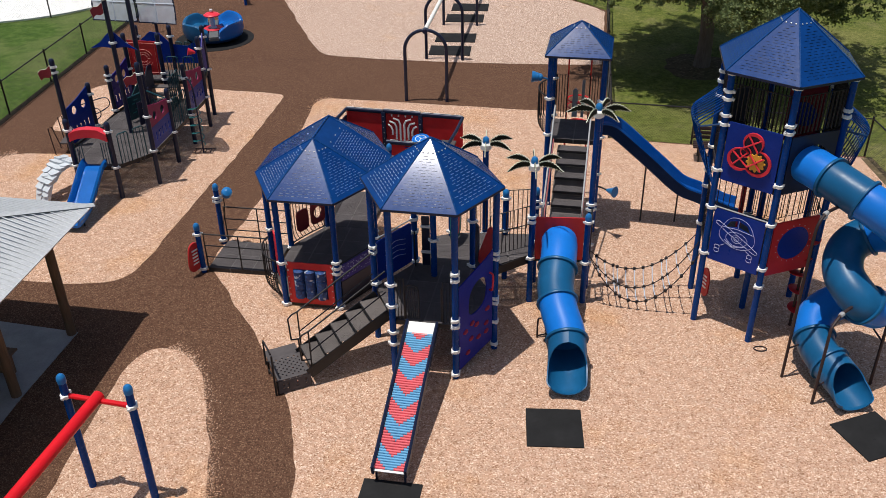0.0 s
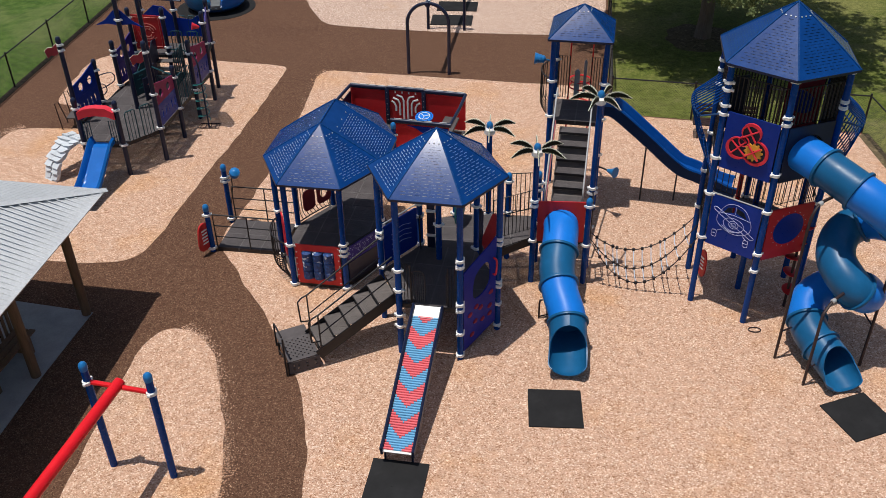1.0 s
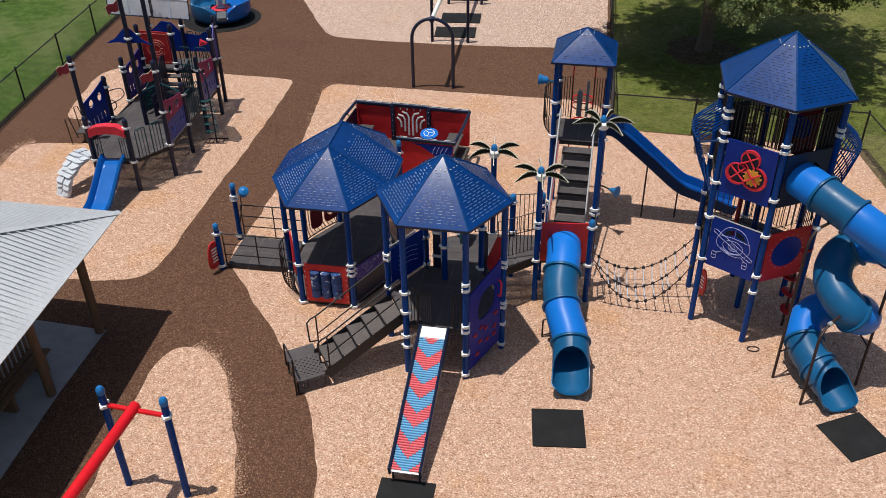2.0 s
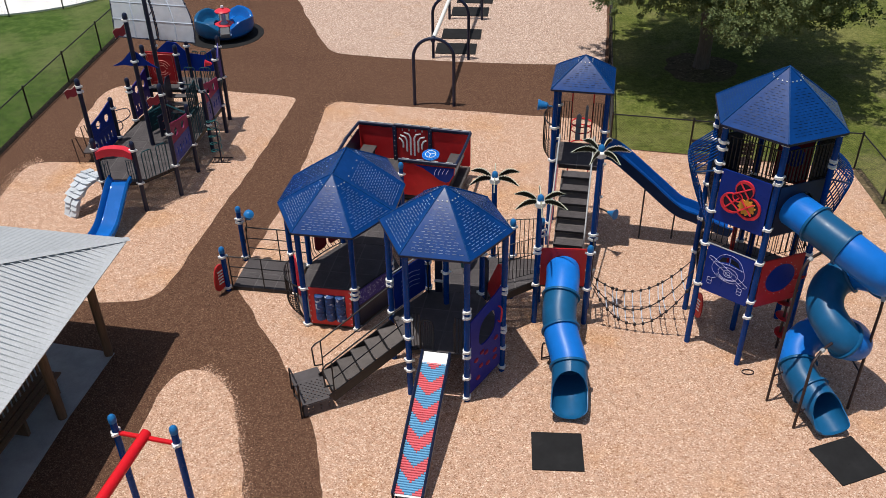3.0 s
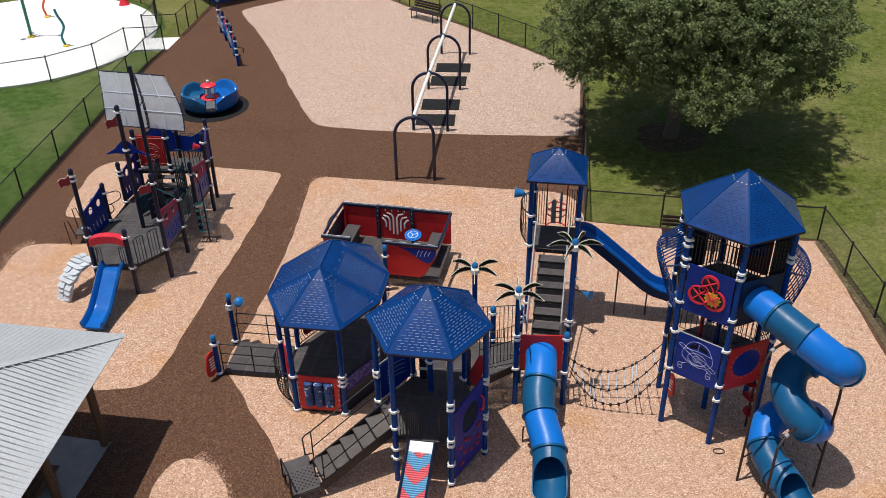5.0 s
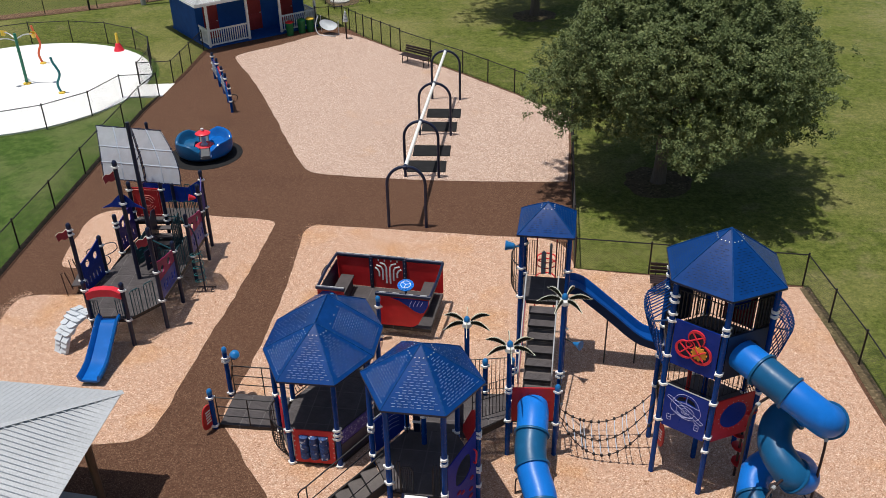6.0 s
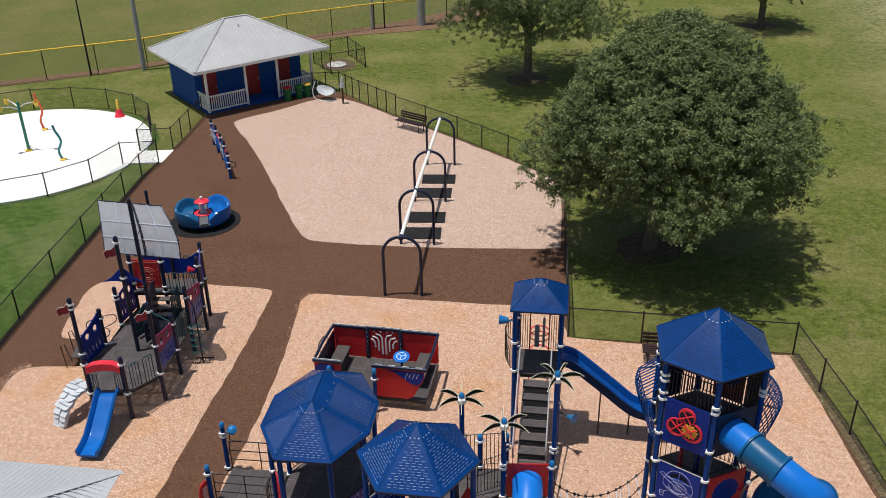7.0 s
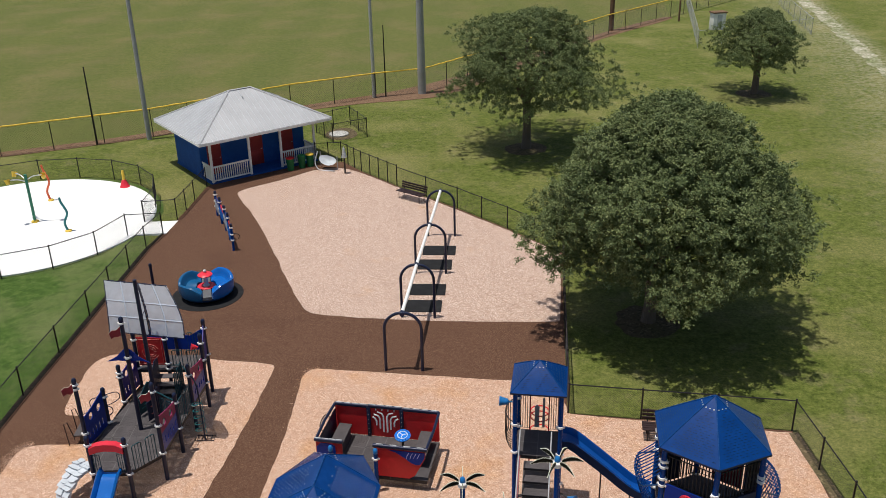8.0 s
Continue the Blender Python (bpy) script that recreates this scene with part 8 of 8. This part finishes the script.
# ---- merry-go-round ----
mg = thing("merry_go_round", "blue moulded merry-go-round with scalloped seats and a red hub", "merry-go-round", -10.33, 34.8, 0, 15)
bm = B()
lathe(bm, [(1.55, 0.0), (1.55, 0.012), (0.2, 0.014)], 40)
part("wear_ring", bm, M_RUBBER, mg, "dark ring of rubber flooring")
bm = B()
lathe(bm, [(0.45, 0.02), (1.0, 0.12), (1.12, 0.22), (1.16, 0.34), (1.08, 0.40), (0.5, 0.36), (0.0, 0.36)], 40)
part("bowl", bm, M_NAVYBLUE, mg, "navy round base")
def seat_height(r, f):
    """A moulded half: tall back rim with two crests, and two seats scooped in it."""
    crest = 0.62 + 0.24 * abs(math.sin(math.pi * (0.06 + 0.88 * f) * 2)) ** 0.6
    crest *= min(1.0, 0.82 + 1.4 * min(f, 1 - f))
    scoop = 0.47 - 0.06 * math.cos(math.pi * 4 * f)
    w = min(1.0, max(0.0, (r - 0.90) / 0.17))
    w = w * w * (3 - 2 * w)
    return scoop * (1 - w) + crest * w


for half, mt, word in ((0, M_SLIDE_MID, "mid blue moulded seat half"), (1, M_SLIDE2, "steel blue moulded seat half")):
    bm = B()
    n = 32
    rows = []
    for i in range(n + 1):
        f = i / n
        a = radians((-78 if half == 0 else 102) + 156 * f)
        c, s_ = math.cos(a), math.sin(a)
        # the inner edge keeps clear of the aisle
        r_in = max(0.44, min(1.0, 0.215 / max(0.05, abs(c))))
        ring_ = [(1.14, 0.26), (1.20, 0.44), (1.18, seat_height(1.16, f) - 0.02), (1.12, seat_height(1.12, f) + 0.01)]
        ring_ += [(r_in + (1.10 - r_in) * q, seat_height(r_in + (1.10 - r_in) * q, f)) for q in (0.97, 0.93, 0.88, 0.82, 0.76, 0.70, 0.5, 0.25, 0.0)]
        ring_ += [(r_in, 0.28)]
        rows.append([bm.verts.new((r * c, r * s_, z)) for r, z in ring_])
    k = len(rows[0])
    for r0, r1 in zip(rows, rows[1:]):
        for j in range(k):
            bm.faces.new((r0[j], r0[(j + 1) % k], r1[(j + 1) % k], r1[j]))
    bm.faces.new(rows[0])
    bm.faces.new(rows[-1][::-1])
    part("seat_shell", bm, mt, mg, word)
for q in (1, 3):
    bm = B()
    box(bm, 0.74, 0, 0.425, 0.80, 0.36, 0.03, 0, 0.01)
    box(bm, 1.14, 0, 0.36, 0.03, 0.36, 0.16, 0, 0.01)
    bmesh.ops.transform(bm, matrix=pose(0, 0, 0, 0, 0, q * 90), verts=bm.verts[:])
    part("entry_plate", bm, M_AISLE, mg, "grey tread plate")
bm = B()
lathe(bm, [(0.20, 0.38), (0.38, 0.39), (0.39, 0.46), (0.30, 0.50), (0.20, 0.47)], 28)
part("foot_ring", bm, M_CORAL, mg, "red foot ring")
bm = B()
lathe(bm, [(0.16, 0.4), (0.15, 0.50), (0.09, 0.54), (0.09, 0.95)], 16)
part("hub_post", bm, M_GREY, mg)
bm = B()
lathe(bm, [(0.10, 0.95), (0.31, 0.96), (0.32, 1.0), (0.25, 1.05), (0.08, 1.08), (0.06, 1.12), (0.0, 1.13)], 28)
part("hub_table", bm, M_CORAL, mg, "red hub table")
bm = B()
lathe(bm, [(0.04, 1.11), (0.065, 1.14), (0.06, 1.21), (0.0, 1.23)], 14)
part("hub_knob", bm, M_WHITE, mg, "white knob")

# ---- music posts ----
mp = thing("music_posts", "zigzag row of navy posts with red and blue music panels", "music posts", -11.2, 41.8, 0)
line = [(-12.05, 44.25), (-11.55, 43.1), (-11.1, 42.1), (-10.65, 40.9), (-10.2, 39.6)]
for i, (x, y) in enumerate(line):
    add_post(mp, x + 11.2, y - 41.8, 1.35 + 0.08 * (i % 2), (1.2, 0.85, 0.55), True, capmat=M_NAVY, turn=i * 30)
for i, ((ax, ay), (bx, by)) in enumerate(zip(line, line[1:])):
    m, L = panel_matrix((ax + 11.2, ay - 41.8), (bx + 11.2, by - 41.8))
    bm = B()
    plate(bm, rect(0.1, 0.35 + 0.1 * (i % 2), L - 0.1, 1.12, 0.1), 0.03, m)
    p = part("music_panel", bm, (M_PANEL, M_CORAL, M_SLIDE_IN, M_RED)[i], mp)
    for k in range(5):
        bm = B()
        lathe(bm, [(0.03, 0.4), (0.035, 0.42), (0.035, 0.95 - 0.05 * k), (0.03, 0.97 - 0.05 * k)], 8, m @ pose(0.2 + (L - 0.4) * k / 4, -0.06, 0.05))
        part("chime", bm, M_SLIDE if i % 2 else M_GREY, p)
bm = B()
sweep(bm, spline([(line[-1][0] + 11.2 + 0.06, line[-1][1] - 41.8, 0.9), (line[-1][0] + 11.2 + 0.35, line[-1][1] - 41.85, 0.85), (line[-1][0] + 11.5, line[-1][1] - 41.8, 0.6)], 4), 0.02, 6)
part("beater_cord", bm, M_BLACK, mp)

ps = thing("lone_post", "short navy post with a cap beside the fence", "post", -12.98, 35.7, 0)
add_post(ps, 0, 0, 1.1, (), True, mat=M_NAVY, capmat=M_NAVY)

# ---- splash pad toys ----
TOYS = "spray toys on the splash pad"
t = thing("bucket_tower", "green spray post with three yellow dump buckets", "spray toy", -21.67, 43.8, 0.02, group=TOYS)
bm = B()
sweep(bm, [(0, 0, -0.1), (0, 0, 2.65)], 0.075, 12)
part("post", bm, M_SPRAY, t)
bm = B()
lathe(bm, [(0.2, 0), (0.2, 0.05), (0.12, 0.09)], 14)
part("base_flange", bm, M_YELLOW, t)
for a, z in ((5, 2.6), (150, 2.6), (215, 2.5)):
    bm = B()
    x, y = math.cos(radians(a)), math.sin(radians(a))
    sweep(bm, spline([(0, 0, z - 0.25), (x * 0.4, y * 0.4, z - 0.05), (x * 0.85, y * 0.85, z)], 4), 0.03, 8)
    arm = part("arm", bm, M_STEEL, t)
    bm = B()
    lathe(bm, [(0.09, -0.15), (0.145, 0.11), (0.13, 0.11), (0.08, -0.12)], 14, pose(x * 0.9, y * 0.9, z - 0.06, 20, 0, a))
    part("bucket", bm, M_YELLOW, arm, "yellow bucket")


def worm(x, y, h, mat, label):
    t = thing("spray_pole", label, "spray toy", x, y, 0.02, group=TOYS)
    bm = B()
    sweep(bm, spline([(0, 0, -0.05), (-0.12, 0, h * 0.25), (0.10, 0, h * 0.55), (-0.10, 0, h * 0.85), (-0.16, 0, h)], 6), 0.06, 10)
    part("pole", bm, mat, t)
    bm = B()
    lathe(bm, [(0.17, 0), (0.17, 0.05), (0.08, 0.09)], 14)
    part("base_flange", bm, M_YELLOW, t)


worm(-22.1, 47.0, 2.1, M_ORANGE_RED, "wavy orange-red spray pole on the splash pad")
worm(-19.35, 42.4, 1.85, M_TEAL, "wavy dark green spray pole on the splash pad")
t = thing("spray_cone", "red spray cone with a yellow nozzle on the splash pad", "spray toy", -18.6, 49.1, 0.02, group=TOYS)
bm = B()
lathe(bm, [(0.30, 0), (0.26, 0.06), (0.12, 0.42), (0.10, 0.42)], 16)
part("cone", bm, M_CORAL, t)
bm = B()
lathe(bm, [(0.085, 0.35), (0.075, 0.95), (0.05, 1.0)], 12)
part("nozzle", bm, M_YELLOW, t)

# ---- benches, hammock dish, striped post ----


def park_bench(x, y, rz, label):
    b = thing("park_bench", label, "bench", x, y, 0, rz, group="benches at the fence")
    for k in range(4):
        bm = B()
        box(bm, 0, -0.18 + k * 0.125, 0.45, 1.8, 0.105, 0.04, 0, 0.008)
        part("seat_slat", bm, M_BROWNBLACK, b)
    for k in range(3):
        bm = B()
        box(bm, 0, 0.28 + 0.03 * k, 0.58 + 0.12 * k, 1.8, 0.035, 0.10, 0, 0.008)
        part("back_slat", bm, M_BROWNBLACK, b)
    for xx in (-0.72, 0.72):
        bm = B()
        sweep(bm, [(xx, -0.2, 0), (xx, -0.2, 0.42), (xx, 0.24, 0.42), (xx, 0.38, 0.88)], 0.024, 6)
        sweep(bm, [(xx, 0.24, 0.42), (xx, 0.22, 0)], 0.024, 6)
        part("leg", bm, M_BLACK, b)


park_bench(-1.72, 46.05, -38, "dark brown slatted park bench beside the fence")
park_bench(7.35, 23.75, -9, "dark brown slatted park bench at the fence corner")

hm = thing("dish_seat", "grey dish-shaped basket seat on a bent white frame", "dish seat", -6.95, 51.85, 0, -25)
bm = B()
n = 24
c = bm.verts.new((0, 0, 0.35))
prev = None
rings = []
for r, z in ((0.35, 0.40), (0.7, 0.56), (0.95, 0.82), (0.97, 0.84), (0.72, 0.53), (0.35, 0.37)):
    rings.append([bm.verts.new((r * math.cos(k * math.tau / n), 0.75 * r * math.sin(k * math.tau / n), z + 0.10 * math.cos(2 * k * math.tau / n))) for k in range(n)])
for a, b in zip(rings, rings[1:]):
    for k in range(n):
        bm.faces.new((a[k], a[(k + 1) % n], b[(k + 1) % n], b[k]))
for k in range(n):
    bm.faces.new((c, rings[0][k], rings[0][(k + 1) % n]))
bmesh.ops.transform(bm, matrix=pose(0, 0, 0.25, 30, 12, 0) @ Matrix.Diagonal((0.60, 0.50, 0.45, 1)), verts=bm.verts[:])
part("dish", bm, M_GREY, hm, "pale grey dish")
bm = B()
sweep(bm, spline([(-0.7, -0.05, 1.0), (-0.68, -0.45, 0.45), (-0.3, -0.6, 0.04), (0.7, -0.5, 0.04)], 6), 0.03, 8)
sweep(bm, [(0.62, 0.0, 0.8), (0.62, 0.0, -0.05)], 0.025, 8)
sweep(bm, [(-0.66, 0.15, 0.95), (-0.66, 0.15, -0.05)], 0.025, 8)
part("frame", bm, M_STEEL, hm)
pl = thing("striped_post", "slim post with a turned pointed striped top", "post", -5.85, 50.75, 0)
bm = B()
lathe(bm, [(0.05, -0.05), (0.05, 1.0)], 10)
part("stem", bm, M_BROWNBLACK, pl)
for k in range(4):
    bm = B()
    r = 0.17 - 0.035 * k
    lathe(bm, [(r * 0.7, 1.0 + 0.15 * k), (r, 1.03 + 0.15 * k), (r * 0.85, 1.14 + 0.15 * k), (0.03, 1.15 + 0.15 * k)], 14)
    part("bead", bm, M_GREY if k % 2 else M_STEEL, pl, "grey bead")
bm = B()
lathe(bm, [(0.035, 1.58), (0.0, 1.75)], 10)
part("spike", bm, M_STEEL, pl)

# ---- red track beam in front ----
tb = thing("track_ride", "blue posts with a red cross bar and long red overhead beam", "track ride", -5.55, 10.72, 0)
for x, y in ((-6.13, 10.84), (-4.98, 10.61)):
    add_post(tb, x + 5.55, y - 10.72, 2.36, (2.0,), True, turn=80)
for x, y in ((-7.3, 4.6), (-6.2, 4.35)):
    add_post(tb, x + 5.55, y - 10.72, 2.36, (2.0,), True, turn=80)
bm = B()
sweep(bm, [(-0.52, 0.11, 2.0), (0.52, -0.10, 2.0)], 0.045, 10)
part("cross_bar", bm, M_BEAM, tb, "bright red cross bar")
bm = B()
sweep(bm, [(-1.2, -6.25, 2.02), (-0.02, 0.08, 2.04)], 0.098, 14)
part("beam", bm, M_BEAM, tb, "thick bright red beam")
bm = B()
sweep(bm, [(-1.7, -6.14, 2.0), (-0.7, -6.33, 2.0)], 0.045, 10)
part("cross_bar", bm, M_BEAM, tb, "bright red cross bar")

# ---- loose granules and small litter ----


def scatter(name, label, edge, spread, count, size, mat, seed, bias=0.0):
    """Loose flat crumbs strewn along a worn edge."""
    rnd = random.Random(seed)
    verts, faces = [], []
    for _ in range(count):
        k = rnd.randrange(len(edge) - 1)
        a, b = Vector((*edge[k], 0)), Vector((*edge[k + 1], 0))
        d = (b - a).normalized()
        out = Vector((d.y, -d.x, 0))
        p = a.lerp(b, rnd.random()) + out * (bias + abs(rnd.gauss(0, spread)))
        s = size * rnd.uniform(0.5, 1.3)
        t = rnd.uniform(0, math.tau)
        i = len(verts)
        verts += [(p.x + s * math.cos(t + q * math.tau / 4), p.y + s * math.sin(t + q * math.tau / 4) * 0.8, 0.004) for q in range(4)] + [(p.x, p.y, 0.004 + s * 0.6)]
        faces += [(i, i + 1, i + 4), (i + 1, i + 2, i + 4), (i + 2, i + 3, i + 4), (i + 3, i, i + 4)]
    me = bpy.data.meshes.new(name)
    me.from_pydata(verts, [], faces)
    me.materials.append(mat)
    ob = new(name, me)
    return tagged(ob, label, "granules", kind="stuff")


scatter("loose_granules", "tan granules worn loose along the near play surface", [(-3.97, 8.0), (-4.1, 10.6), (-4.42, 11.8), (-4.9, 13.3), (-5.4, 14.25), (-6.0, 14.7)], 0.13, 2600, 0.013, M_TAN, 3, -0.04)
scatter("loose_granules", "tan granules strewn beside the ship's play surface", [(-13.5, 24.1), (-14.0, 23.6), (-13.9, 22.2), (-13.7, 20.4), (-13.3, 18.6)], 0.16, 1500, 0.014, M_TAN, 4, -0.04)
scatter("loose_granules", "tan granules strewn at the corner of the main surface", [(-4.6, 28.5), (-5.1, 28.4), (-5.25, 27.6), (-5.25, 24.5)], 0.10, 320, 0.013, M_TAN, 5, -0.04)
